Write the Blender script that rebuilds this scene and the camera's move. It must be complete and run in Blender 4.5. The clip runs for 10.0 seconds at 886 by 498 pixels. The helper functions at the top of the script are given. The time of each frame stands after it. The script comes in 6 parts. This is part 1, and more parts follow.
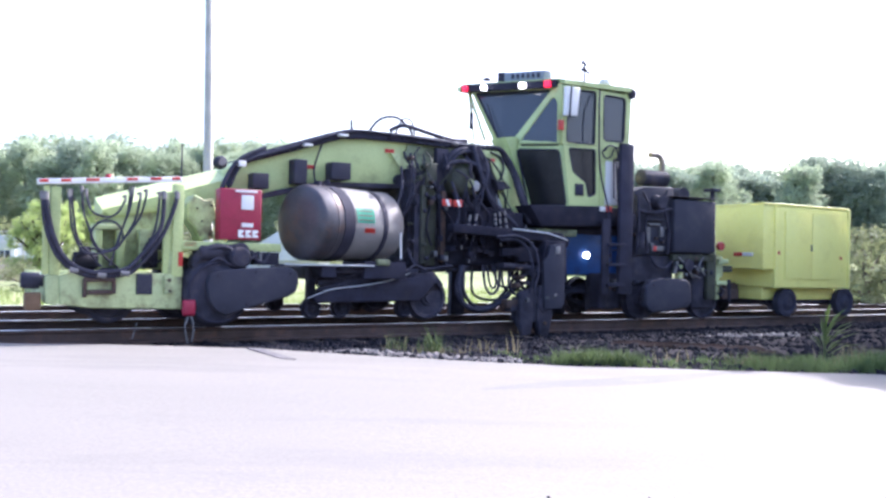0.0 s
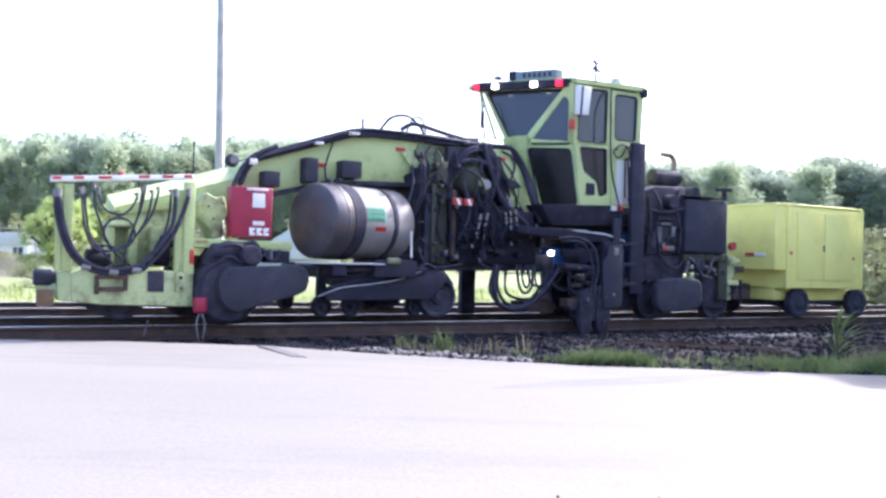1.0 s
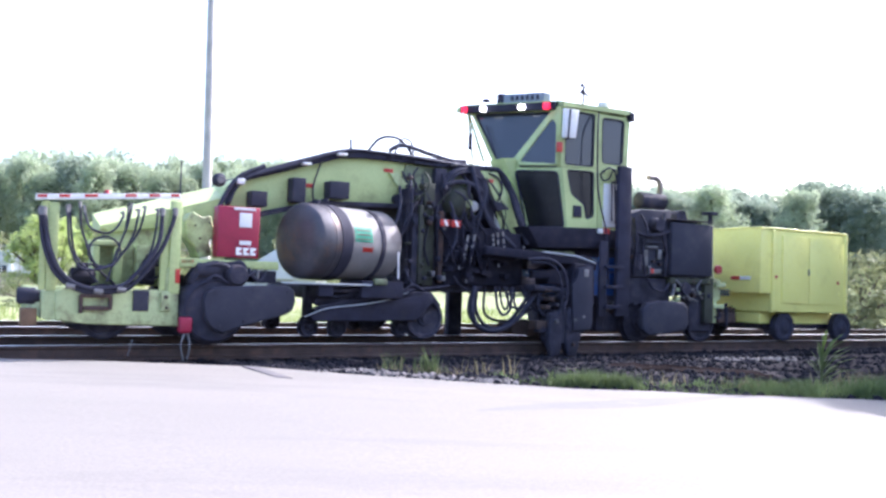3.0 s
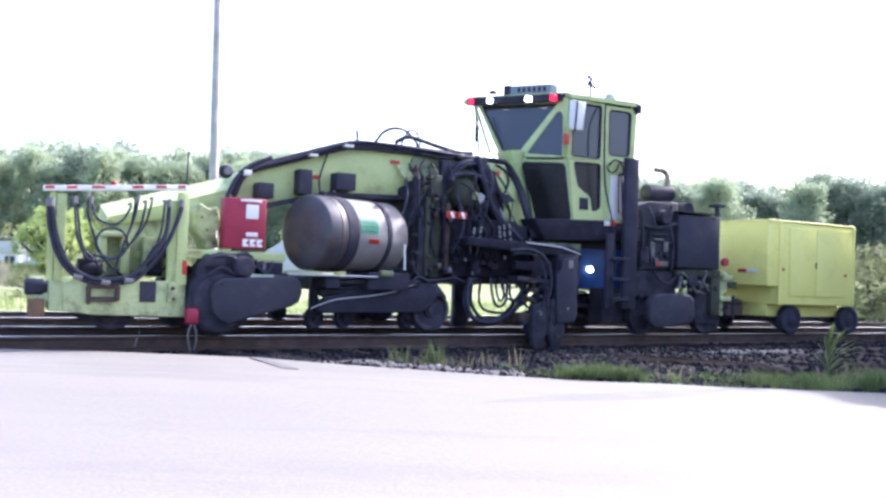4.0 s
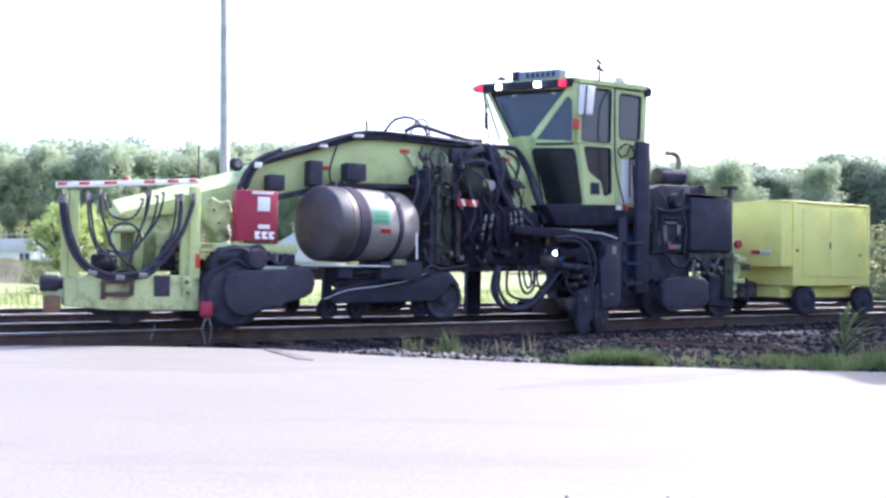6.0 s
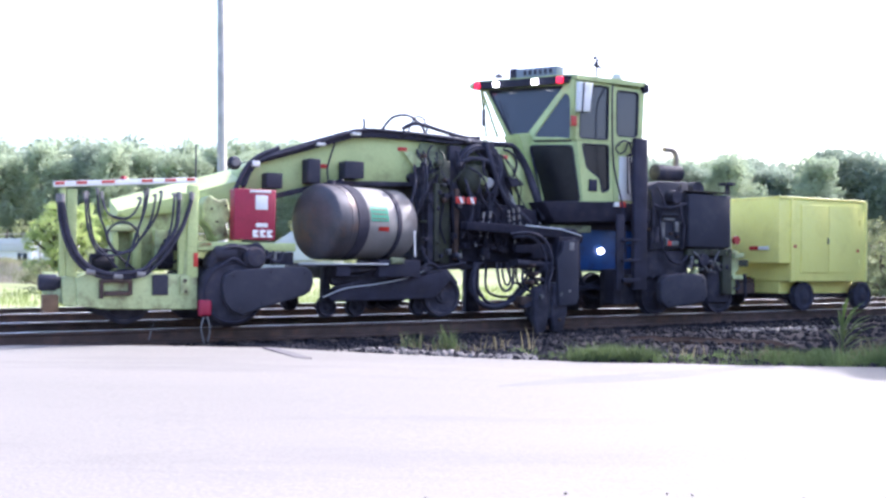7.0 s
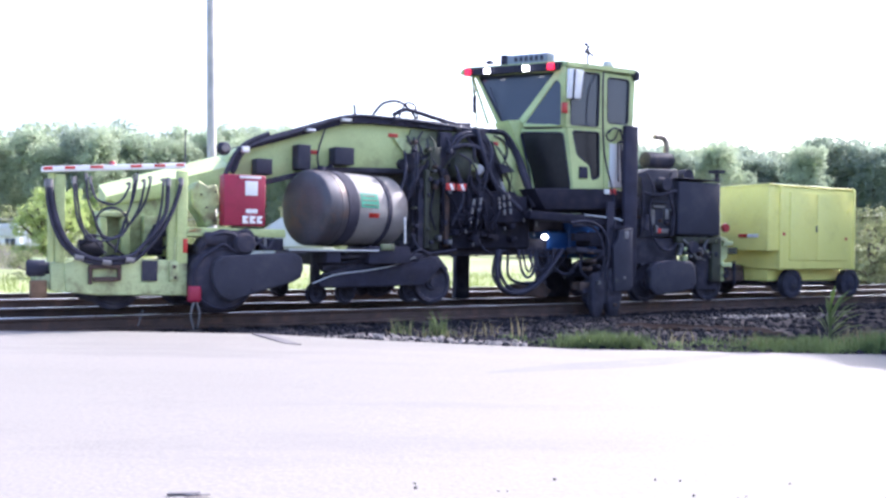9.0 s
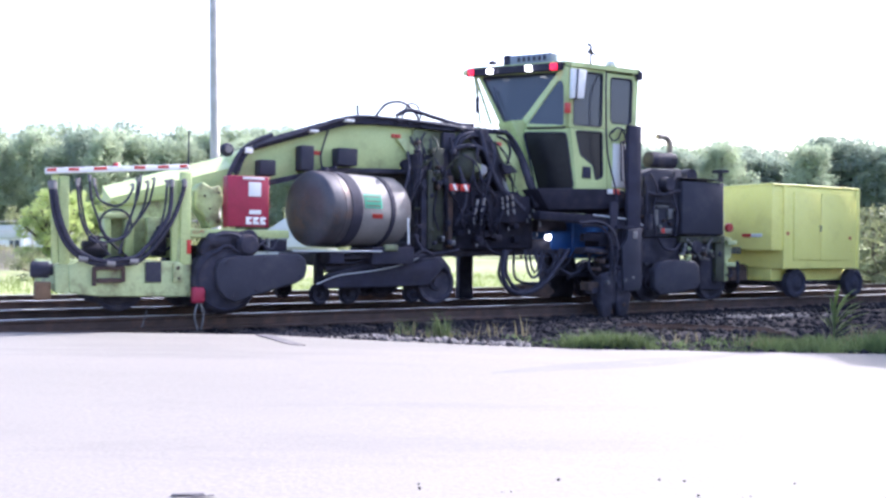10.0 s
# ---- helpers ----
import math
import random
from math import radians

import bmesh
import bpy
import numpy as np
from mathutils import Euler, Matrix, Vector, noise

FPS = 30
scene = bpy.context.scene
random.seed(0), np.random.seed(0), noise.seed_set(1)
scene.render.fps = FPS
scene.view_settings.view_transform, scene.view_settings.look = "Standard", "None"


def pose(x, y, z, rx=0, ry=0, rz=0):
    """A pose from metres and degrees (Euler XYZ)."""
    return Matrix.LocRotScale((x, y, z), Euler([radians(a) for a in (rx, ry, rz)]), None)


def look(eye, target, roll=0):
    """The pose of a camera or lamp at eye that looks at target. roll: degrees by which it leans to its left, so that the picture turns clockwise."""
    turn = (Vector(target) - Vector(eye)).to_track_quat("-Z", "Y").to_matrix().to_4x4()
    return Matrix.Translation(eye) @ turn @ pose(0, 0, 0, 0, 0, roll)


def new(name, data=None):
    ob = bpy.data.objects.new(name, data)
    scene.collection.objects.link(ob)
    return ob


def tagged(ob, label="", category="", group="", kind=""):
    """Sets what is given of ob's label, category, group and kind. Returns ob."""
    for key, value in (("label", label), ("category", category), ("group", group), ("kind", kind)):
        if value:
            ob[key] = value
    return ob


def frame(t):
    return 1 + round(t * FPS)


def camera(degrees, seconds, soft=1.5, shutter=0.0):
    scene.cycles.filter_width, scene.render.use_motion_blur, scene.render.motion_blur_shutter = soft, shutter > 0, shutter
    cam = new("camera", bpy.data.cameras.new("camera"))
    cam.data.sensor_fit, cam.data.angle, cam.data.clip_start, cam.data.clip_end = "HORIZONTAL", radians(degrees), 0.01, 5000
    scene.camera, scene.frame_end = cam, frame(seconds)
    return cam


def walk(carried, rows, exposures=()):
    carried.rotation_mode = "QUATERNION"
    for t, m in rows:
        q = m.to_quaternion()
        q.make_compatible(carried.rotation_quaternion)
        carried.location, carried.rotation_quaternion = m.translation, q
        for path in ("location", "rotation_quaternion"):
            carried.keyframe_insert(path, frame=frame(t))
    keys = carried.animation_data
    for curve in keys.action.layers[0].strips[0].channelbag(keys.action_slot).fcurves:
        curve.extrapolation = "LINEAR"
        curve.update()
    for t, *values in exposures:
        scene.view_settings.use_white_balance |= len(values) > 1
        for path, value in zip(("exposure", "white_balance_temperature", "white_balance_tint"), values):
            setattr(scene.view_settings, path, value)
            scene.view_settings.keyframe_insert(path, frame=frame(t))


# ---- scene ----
# ---- camera: held by hand from one spot beside the crossing ----
cam = camera(53.4, 10.0, soft=2.75)
walk(cam, [
    (0, pose(0, 0, 0.870, 90.200, -0.300, -0.000)),
    (0.5, pose(0, 0, 0.870, 90.326, -0.515, 0.280)),
    (1, pose(0, 0, 0.870, 90.114, -0.562, 0.682)),
    (1.5, pose(0, 0, 0.870, 90.290, -0.271, 0.425)),
    (2, pose(0, 0, 0.870, 91.409, -0.442, 0.139)),
    (2.5, pose(0, 0, 0.870, 91.294, -0.970, -0.278)),
    (2.7, pose(0, 0, 0.870, 91.517, -1.003, -0.243)),
    (3.8, pose(0, 0, 0.870, 91.211, -1.005, 0.203)),
    (4, pose(0, 0, 0.870, 90.976, -1.118, 0.245)),
    (4.5, pose(0, 0, 0.870, 91.150, -0.529, 0.694)),
    (5, pose(0, 0, 0.870, 91.469, -0.968, 0.809)),
    (5.5, pose(0, 0, 0.870, 91.251, -0.800, 0.258)),
    (5.7, pose(0, 0, 0.870, 90.548, -0.416, 0.525)),
    (6.8, pose(0, 0, 0.870, 89.988, 0.466, 1.376)),
    (7, pose(0, 0, 0.870, 90.044, 0.379, 0.912)),
    (7.5, pose(0, 0, 0.870, 90.022, 0.414, 0.329)),
    (8, pose(0, 0, 0.870, 89.809, 0.186, -0.031)),
    (8.5, pose(0, 0, 0.870, 89.246, 0.411, 0.474)),
    (9, pose(0, 0, 0.870, 89.172, 0.204, 0.280)),
    (9.5, pose(0, 0, 0.870, 89.253, 0.393, 0.614)),
    (10, pose(0, 0, 0.870, 89.203, 0.363, 0.498)),
], exposures=[(0, 1.88, 5700, 20), (10, 1.88, 5700, 20)])

# ---- light: hazy summer sun behind the machine, bright sky ----
SUN_ELEV, SUN_AZ = 40.0, 50.0  # azimuth from +y, negative to -x
world = bpy.data.worlds.new("sky")
scene.world = world
world.use_nodes = True
wn = world.node_tree.nodes
sky = wn.new("ShaderNodeTexSky")
sky.sky_type = "NISHITA"
sky.sun_disc = False
sky.sun_elevation = radians(SUN_ELEV)
sky.sun_rotation = radians(SUN_AZ)
sky.air_density, sky.dust_density, sky.ozone_density = 1.0, 4.0, 1.0
wn["Background"].inputs["Strength"].default_value = 0.15
world.node_tree.links.new(sky.outputs[0], wn["Background"].inputs["Color"])
sun = new("sun", bpy.data.lights.new("sun", "SUN"))
sun.data.energy, sun.data.angle, sun.data.color = 2.7, radians(0.6), (1.0, 0.95, 0.86)
sd = Vector((math.sin(radians(SUN_AZ)) * math.cos(radians(SUN_ELEV)), math.cos(radians(SUN_AZ)) * math.cos(radians(SUN_ELEV)), math.sin(radians(SUN_ELEV))))
sun.matrix_world = look(sd * 100, (0, 0, 0))

# ---- materials ----
def mat(name, color, rough=0.6, metal=0.0, var=0.25, scale=3.0, bump=0.15, fine=60.0, dirt=None, dirt_amt=0.5, dirt_scale=1.3, spec=0.5, trans=0.0, lo=0.52, stretch=None):
    """Paint, metal or earth: two scales of colour variation, patches of dirt or rust, fine relief."""
    m = bpy.data.materials.new(name)
    m.use_nodes = True
    nt = m.node_tree
    n, l = nt.nodes, nt.links
    b = n["Principled BSDF"]
    b.inputs["Roughness"].default_value = rough
    b.inputs["Metallic"].default_value = metal
    b.inputs["Specular IOR Level"].default_value = spec
    tc = n.new("ShaderNodeTexCoord")
    mp = n.new("ShaderNodeMapping")
    mp.inputs["Scale"].default_value = stretch or (1, 1, 1)
    l.new(tc.outputs["Object"], mp.inputs["Vector"])
    big = n.new("ShaderNodeTexNoise")
    big.inputs["Scale"].default_value, big.inputs["Detail"].default_value = scale, 6
    l.new(mp.outputs[0], big.inputs["Vector"])
    ramp = n.new("ShaderNodeValToRGB")
    ramp.color_ramp.elements[0].position, ramp.color_ramp.elements[1].position = 0.3, 0.75
    ramp.color_ramp.elements[0].color = (*[c * (1 - var) for c in color], 1)
    ramp.color_ramp.elements[1].color = (*[min(1, c * (1 + var)) for c in color], 1)
    l.new(big.outputs["Fac"], ramp.inputs[0])
    out = ramp.outputs[0]
    sm = n.new("ShaderNodeTexNoise")
    sm.inputs["Scale"].default_value, sm.inputs["Detail"].default_value = fine, 4
    l.new(tc.outputs["Object"], sm.inputs["Vector"])
    mx = n.new("ShaderNodeMix")
    mx.data_type, mx.blend_type = "RGBA", "OVERLAY"
    mx.inputs[0].default_value = 0.25
    l.new(out, mx.inputs[6])
    l.new(sm.outputs["Fac"], mx.inputs[7])
    out = mx.outputs[2]
    if dirt:
        dn = n.new("ShaderNodeTexNoise")
        dn.inputs["Scale"].default_value, dn.inputs["Detail"].default_value, dn.inputs["Roughness"].default_value = dirt_scale, 9, 0.7
        l.new(mp.outputs[0], dn.inputs["Vector"])
        dr = n.new("ShaderNodeValToRGB")
        dr.color_ramp.elements[0].position, dr.color_ramp.elements[1].position = lo, lo + 0.2
        dr.color_ramp.elements[0].color, dr.color_ramp.elements[1].color = (0, 0, 0, 1), (dirt_amt, dirt_amt, dirt_amt, 1)
        l.new(dn.outputs["Fac"], dr.inputs[0])
        md = n.new("ShaderNodeMix")
        md.data_type = "RGBA"
        l.new(dr.outputs[0], md.inputs[0])
        l.new(out, md.inputs[6])
        md.inputs[7].default_value = (*dirt, 1)
        out = md.outputs[2]
    l.new(out, b.inputs["Base Color"])
    bp = n.new("ShaderNodeBump")
    bp.inputs["Strength"].default_value, bp.inputs["Distance"].default_value = bump, 0.01
    l.new(sm.outputs["Fac"], bp.inputs["Height"])
    l.new(bp.outputs[0], b.inputs["Normal"])
    if trans:
        tr = n.new("ShaderNodeBsdfTranslucent")
        l.new(out, tr.inputs["Color"])
        ms = n.new("ShaderNodeMixShader")
        ms.inputs[0].default_value = trans
        l.new(b.outputs[0], ms.inputs[1])
        l.new(tr.outputs[0], ms.inputs[2])
        l.new(ms.outputs[0], n["Material Output"].inputs[0])
    return m


def glow(name, color, strength):
    m = bpy.data.materials.new(name)
    m.use_nodes = True
    b = m.node_tree.nodes["Principled BSDF"]
    b.inputs["Base Color"].default_value = (*color, 1)
    b.inputs["Emission Color"].default_value = (*color, 1)
    b.inputs["Emission Strength"].default_value = strength
    return m


GREYB = mat("grey_sign_face", (0.22, 0.25, 0.29), 0.5, 0, 0.1, 6, 0.05, 60)
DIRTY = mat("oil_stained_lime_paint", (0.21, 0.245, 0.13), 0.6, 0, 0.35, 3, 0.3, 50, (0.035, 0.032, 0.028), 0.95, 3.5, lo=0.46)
PIPE = mat("dull_steel", (0.16, 0.16, 0.17), 0.5, 0.4, 0.3, 8, 0.2, 60, (0.05, 0.045, 0.04), 0.8, 6)
LIME = mat("lime_paint", (0.48, 0.56, 0.235), 0.5, 0, 0.14, 1.5, 0.1, 40, (0.16, 0.13, 0.07), 0.55, 2.2)
LIME_WORN = mat("worn_lime_paint", (0.46, 0.53, 0.26), 0.6, 0, 0.25, 2.0, 0.2, 50, (0.13, 0.09, 0.055), 0.9, 3.2, lo=0.47)
OLIVE = mat("grimy_green_paint", (0.066, 0.072, 0.047), 0.65, 0, 0.5, 3, 0.3, 50, (0.028, 0.027, 0.03), 0.95, 3, lo=0.45, spec=0.3)
YELLOW = mat("yellow_paint", (0.93, 0.87, 0.26), 0.45, 0, 0.05, 1.2, 0.06, 30, (0.55, 0.48, 0.14), 0.35, 1.6)
# dark colours lifted and tinted blue to imitate lens veil
BLACK = mat("black_paint", (0.032, 0.031, 0.051), 0.85, 0, 0.35, 3, 0.25, 50, (0.055, 0.046, 0.043), 0.5, 2.5, spec=0.3)
GREASE = mat("greasy_steel", (0.041, 0.039, 0.058), 0.8, 0.0, 0.5, 5, 0.5, 70, (0.085, 0.062, 0.048), 0.6, 5, spec=0.3)
INK = mat("oily_black_steel", (0.021, 0.020, 0.033), 0.7, 0, 0.4, 4, 0.35, 60, (0.045, 0.035, 0.03), 0.6, 4, spec=0.15)
EXHAUST = mat("rusty_exhaust_steel", (0.25, 0.21, 0.185), 0.8, 0.1, 0.3, 8, 0.3, 60, (0.12, 0.085, 0.07), 0.8, 9)
CASE = mat("dark_grey_paint", (0.038, 0.038, 0.056), 0.8, 0, 0.2, 2, 0.15, 60, (0.09, 0.08, 0.075), 0.4, 2, spec=0.35)
RUBBER = mat("black_rubber", (0.041, 0.040, 0.060), 0.7, 0, 0.3, 8, 0.1, 90, spec=0.25)
RED = mat("red_paint", (0.30, 0.013, 0.045), 0.5, 0, 0.2, 3, 0.1, 50, (0.15, 0.02, 0.02), 0.5, 3)
REFLECT = mat("red_reflector", (0.50, 0.035, 0.025), 0.4, 0, 0.1, 8, 0.02, 80)

WHITE = mat("white_paint", (0.78, 0.78, 0.76), 0.5, 0, 0.06, 4, 0.05, 60, (0.3, 0.28, 0.25), 0.4, 4)
ALU = mat("brushed_aluminium", (0.225, 0.215, 0.215), 0.7, 0.2, 0.18, 2.0, 0.1, 45, (0.16, 0.11, 0.085), 0.65, 2.0)
CAPM = mat("sooty_tank_end", (0.085, 0.080, 0.092), 0.5, 0.3, 0.3, 3, 0.2, 40, (0.17, 0.09, 0.055), 0.85, 2.0, lo=0.5)
BLUE = mat("blue_paint", (0.02, 0.08, 0.27), 0.45, 0, 0.2, 3, 0.1, 50, (0.02, 0.03, 0.06), 0.7, 4)
GREEN = mat("green_label", (0.08, 0.50, 0.33), 0.5, 0, 0.1, 9, 0.03, 80)
# near-white colour stands in for sky reflected in the polished head
RAILTOP = mat("whitened_rail_head", (0.88, 0.87, 0.87), 0.35, 0.1, 0.06, 3, 0.03, 60, spec=0.9)
RAILRUST = mat("rusty_rail", (0.072, 0.047, 0.040), 0.85, 0, 0.3, 4, 0.5, 90, (0.16, 0.08, 0.05), 0.6, 6)
TIE = mat("creosoted_timber", (0.042, 0.032, 0.029), 0.9, 0, 0.35, 3, 0.8, 40, (0.08, 0.06, 0.05), 0.6, 5)
WOOD = mat("weathered_wood", (0.20, 0.12, 0.07), 0.85, 0, 0.3, 6, 0.6, 60)
POLEM = mat("grey_pole_wood", (0.44, 0.42, 0.42), 0.85, 0, 0.2, 2, 0.4, 40)
# ballast and earth toned dark for shade, the pale stone light for sun
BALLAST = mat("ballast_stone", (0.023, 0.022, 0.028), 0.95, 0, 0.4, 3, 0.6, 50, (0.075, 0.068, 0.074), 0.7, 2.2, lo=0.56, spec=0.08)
SUNLIT_STONE = mat("sunlit_stone", (0.21, 0.19, 0.18), 0.9, 0, 0.4, 5, 0.5, 50, (0.06, 0.055, 0.055), 0.8, 3)
BROWNSTONE = mat("sunlit_rusty_stone", (0.17, 0.12, 0.105), 0.9, 0, 0.4, 4, 0.5, 50, (0.07, 0.05, 0.045), 0.7, 3, spec=0.1)
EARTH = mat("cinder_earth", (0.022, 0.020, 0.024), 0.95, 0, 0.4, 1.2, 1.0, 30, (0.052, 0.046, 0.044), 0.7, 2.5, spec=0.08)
ROADM = mat("pale_concrete", (0.186, 0.172, 0.154), 0.85, 0, 0.10, 0.5, 0.25, 45, (0.128, 0.117, 0.111), 0.7, 0.9, stretch=(0.22, 1.0, 1.0))
ROADBAND = mat("grey_concrete", (0.155, 0.145, 0.142), 0.85, 0, 0.08, 1.5, 0.25, 45, (0.188, 0.174, 0.155), 0.8, 2.6)
ROADMARK = mat("dark_road_grey", (0.125, 0.115, 0.12), 0.9, 0, 0.3, 5, 0.3, 50)
VERGE = mat("verge_grass_blade", (0.12, 0.17, 0.065), 0.7, 0, 0.4, 0.9, 0.1, 20, trans=0.45)
GRASS = mat("grass_blade", (0.12, 0.18, 0.045), 0.7, 0, 0.3, 0.6, 0.1, 20, trans=0.45)
DRYGRASS = mat("dry_grass_blade", (0.22, 0.195, 0.115), 0.8, 0, 0.3, 0.6, 0.1, 20, trans=0.4)
FIELD = mat("meadow", (0.205, 0.24, 0.09), 0.95, 0, 0.3, 0.12, 0.6, 3.0, (0.46, 0.39, 0.29), 0.85, 0.13)
MEADOW = mat("meadow_grass_blade", (0.20, 0.26, 0.07), 0.7, 0, 0.3, 0.6, 0.1, 20, trans=0.5)
# distance haze is mixed into these two pale grey-green leaf colours
LEAF = mat("hazy_tree_leaf", (0.325, 0.39, 0.30), 0.7, 0, 0.25, 0.5, 0.1, 9, trans=0.55, spec=0.2)
LEAF_PALE = mat("hazy_pale_leaf", (0.41, 0.48, 0.335), 0.7, 0, 0.25, 0.5, 0.1, 9, trans=0.55, spec=0.2)
LEAF_BRIGHT = mat("bright_bush_leaf", (0.43, 0.52, 0.20), 0.6, 0, 0.3, 0.8, 0.1, 9, trans=0.55)
SAND = mat("sandy_bank_soil", (0.17, 0.155, 0.125), 0.95, 0, 0.25, 0.8, 0.8, 9, (0.13, 0.15, 0.06), 0.8, 0.9)
ROTTEN = mat("rotten_timber", (0.014, 0.009, 0.009), 1.0, 0, 0.4, 4, 0.8, 30, spec=0.05)
SHRUB = mat("shrub_leaf", (0.25, 0.28, 0.14), 0.7, 0, 0.4, 0.7, 0.1, 9, trans=0.4)
BARK = mat("bark", (0.09, 0.07, 0.055), 0.95, 0, 0.3, 5, 0.8, 20)
SIDING = mat("white_siding", (0.72, 0.73, 0.76), 0.6, 0, 0.05, 1, 0.1, 20)
WING = mat("pale_yellow_wing", (0.87, 0.87, 0.58), 0.7, 0, 0.12, 90, 0.05, 300, trans=0.45)
GALV = mat("dull_galvanised_sheet", (0.47, 0.49, 0.52), 0.6, 0, 0.08, 1, 0.1, 20)
ROOFM = mat("grey_roofing", (0.30, 0.30, 0.32), 0.8, 0, 0.15, 1, 0.3, 10)
DARKWIN = mat("dark_window", (0.03, 0.035, 0.045), 0.15, 0, 0.1, 1, 0.0, 10)
# lit headlights, and the glow that imitates glints by the blue tank
GLOW_WHITE = glow("headlight_and_glint", (1.0, 0.97, 0.9), 3.0)
LAMPR = glow("red_marker_lamp", (1.0, 0.02, 0.06), 0.5)
REDLENS = mat("red_lamp_lens", (0.34, 0.015, 0.025), 0.3, 0, 0.05, 6, 0.0, 40)


def glass_mat():
    m = bpy.data.materials.new("tinted_glass")
    m.use_nodes = True
    n, l = m.node_tree.nodes, m.node_tree.links
    b = n["Principled BSDF"]
    b.inputs["Base Color"].default_value = (0.06, 0.07, 0.09, 1)
    b.inputs["Roughness"].default_value = 0.06
    b.inputs["IOR"].default_value = 1.5
    b.inputs["Transmission Weight"].default_value = 0.25
    return m


GLASS = glass_mat()
GLASS_BLACK = mat("opaque_black_pane", (0.012, 0.012, 0.016), 0.25, 0, 0.3, 2, 0.02, 20, (0.03, 0.028, 0.03), 0.5, 3, spec=0.3)


# ---- mesh helpers ----
def mesh_of(name, bm, material):
    bmesh.ops.recalc_face_normals(bm, faces=bm.faces[:])
    for f in bm.faces:
        f.smooth = True
    for e in bm.edges:
        if len(e.link_faces) != 2 or e.calc_face_angle(0) > radians(48):
            e.smooth = False
    me = bpy.data.meshes.new(name)
    bm.to_mesh(me)
    bm.free()
    for m in (material if isinstance(material, (list, tuple)) else [material]):
        me.materials.append(m)
    return me


def part(name, bm, material, parent=None, label="", m=None):
    ob = new(name, mesh_of(name, bm, material))
    if parent is not None:
        ob.parent = parent
    if m is not None:
        ob.matrix_local = m
    if label:
        tagged(ob, label=label)
    return ob


def empty(name, m=None, parent=None):
    ob = new(name)
    ob.empty_display_size = 0.2
    if parent is not None:
        ob.parent = parent
    if m is not None:
        ob.matrix_local = m
    return ob


def add(bm, other):
    me = bpy.data.meshes.new("tmp")
    other.to_mesh(me)
    other.free()
    bm.from_mesh(me)
    bpy.data.meshes.remove(me)
    return bm


def bevel(bm, w, seg=2, angle=30):
    es = [e for e in bm.edges if len(e.link_faces) == 2 and e.calc_face_angle(0) > radians(angle)]
    if w > 0 and es:
        bmesh.ops.bevel(bm, geom=es, offset=w, segments=seg, affect="EDGES", profile=0.5, clamp_overlap=True)
    return bm


def box(x0, x1, y0, y1, z0, z1, bev=0.01, seg=2):
    bm = bmesh.new()
    bmesh.ops.create_cube(bm, size=1, matrix=Matrix.Translation(((x0 + x1) / 2, (y0 + y1) / 2, (z0 + z1) / 2)) @ Matrix.Diagonal((abs(x1 - x0), abs(y1 - y0), abs(z1 - z0), 1)))
    return bevel(bm, bev, seg)


def prism(profile, y0, y1, bev=0.01, seg=2):
    """A profile of (x, z) drawn out from y0 to y1."""
    bm = bmesh.new()
    a = [bm.verts.new((x, y0, z)) for x, z in profile]
    b = [bm.verts.new((x, y1, z)) for x, z in profile]
    k = len(a)
    bm.faces.new(a)
    bm.faces.new(b[::-1])
    for i in range(k):
        bm.faces.new((a[i], b[i], b[(i + 1) % k], a[(i + 1) % k]))
    bmesh.ops.recalc_face_normals(bm, faces=bm.faces[:])
    return bevel(bm, bev, seg)


def rect(a, b, y0, y1, bev=0.01):
    """A box between two opposite corners (x, z) from y0 to y1."""
    return box(min(a[0], b[0]), max(a[0], b[0]), y0, y1, min(a[1], b[1]), max(a[1], b[1]), bev)


def lathe(profile, m=None, seg=32):
    """Turned about x: profile of (x, radius)."""
    bm = bmesh.new()
    rings = []
    for x, r in profile:
        if r < 1e-5:
            rings.append([bm.verts.new((x, 0, 0))])
        else:
            rings.append([bm.verts.new((x, r * math.cos(2 * math.pi * i / seg), r * math.sin(2 * math.pi * i / seg))) for i in range(seg)])
    for p, q in zip(rings, rings[1:]):
        for i in range(seg):
            j = (i + 1) % seg
            f = [p[i % len(p)], p[j % len(p)], q[j % len(q)], q[i % len(q)]]
            f = [v for k, v in enumerate(f) if v not in f[:k]]
            if len(f) > 2:
                bm.faces.new(f)
    for f in bm.faces:
        f.smooth = True
    if m is not None:
        bmesh.ops.transform(bm, matrix=m, verts=bm.verts[:])
    return bm


TO_Y = pose(0, 0, 0, 0, 0, 90)      # turns the x axis of a lathe to y
TO_Z = pose(0, 0, 0, 0, -90, 0)     # and to z


def at(x, y, z, m=None):
    return Matrix.Translation((x, y, z)) @ (m or Matrix())


def rod(p, q, r, seg=10):
    p, q = Vector(p), Vector(q)
    d = q - p
    m = Matrix.Translation(p) @ d.to_track_quat("X", "Z").to_matrix().to_4x4()
    return lathe([(0, 0), (0, r), (d.length, r), (d.length, 0)], m, seg)


def smooth_path(pts, n=6):
    pts = [Vector(p) for p in pts]
    out = []
    for i in range(len(pts) - 1):
        p0, p1, p2, p3 = pts[max(i - 1, 0)], pts[i], pts[i + 1], pts[min(i + 2, len(pts) - 1)]
        for k in range(n):
            t = k / n
            out.append(0.5 * ((2 * p1) + (p2 - p0) * t + (2 * p0 - 5 * p1 + 4 * p2 - p3) * t * t + (3 * p1 - p0 - 3 * p2 + p3) * t ** 3))
    out.append(pts[-1])
    return out


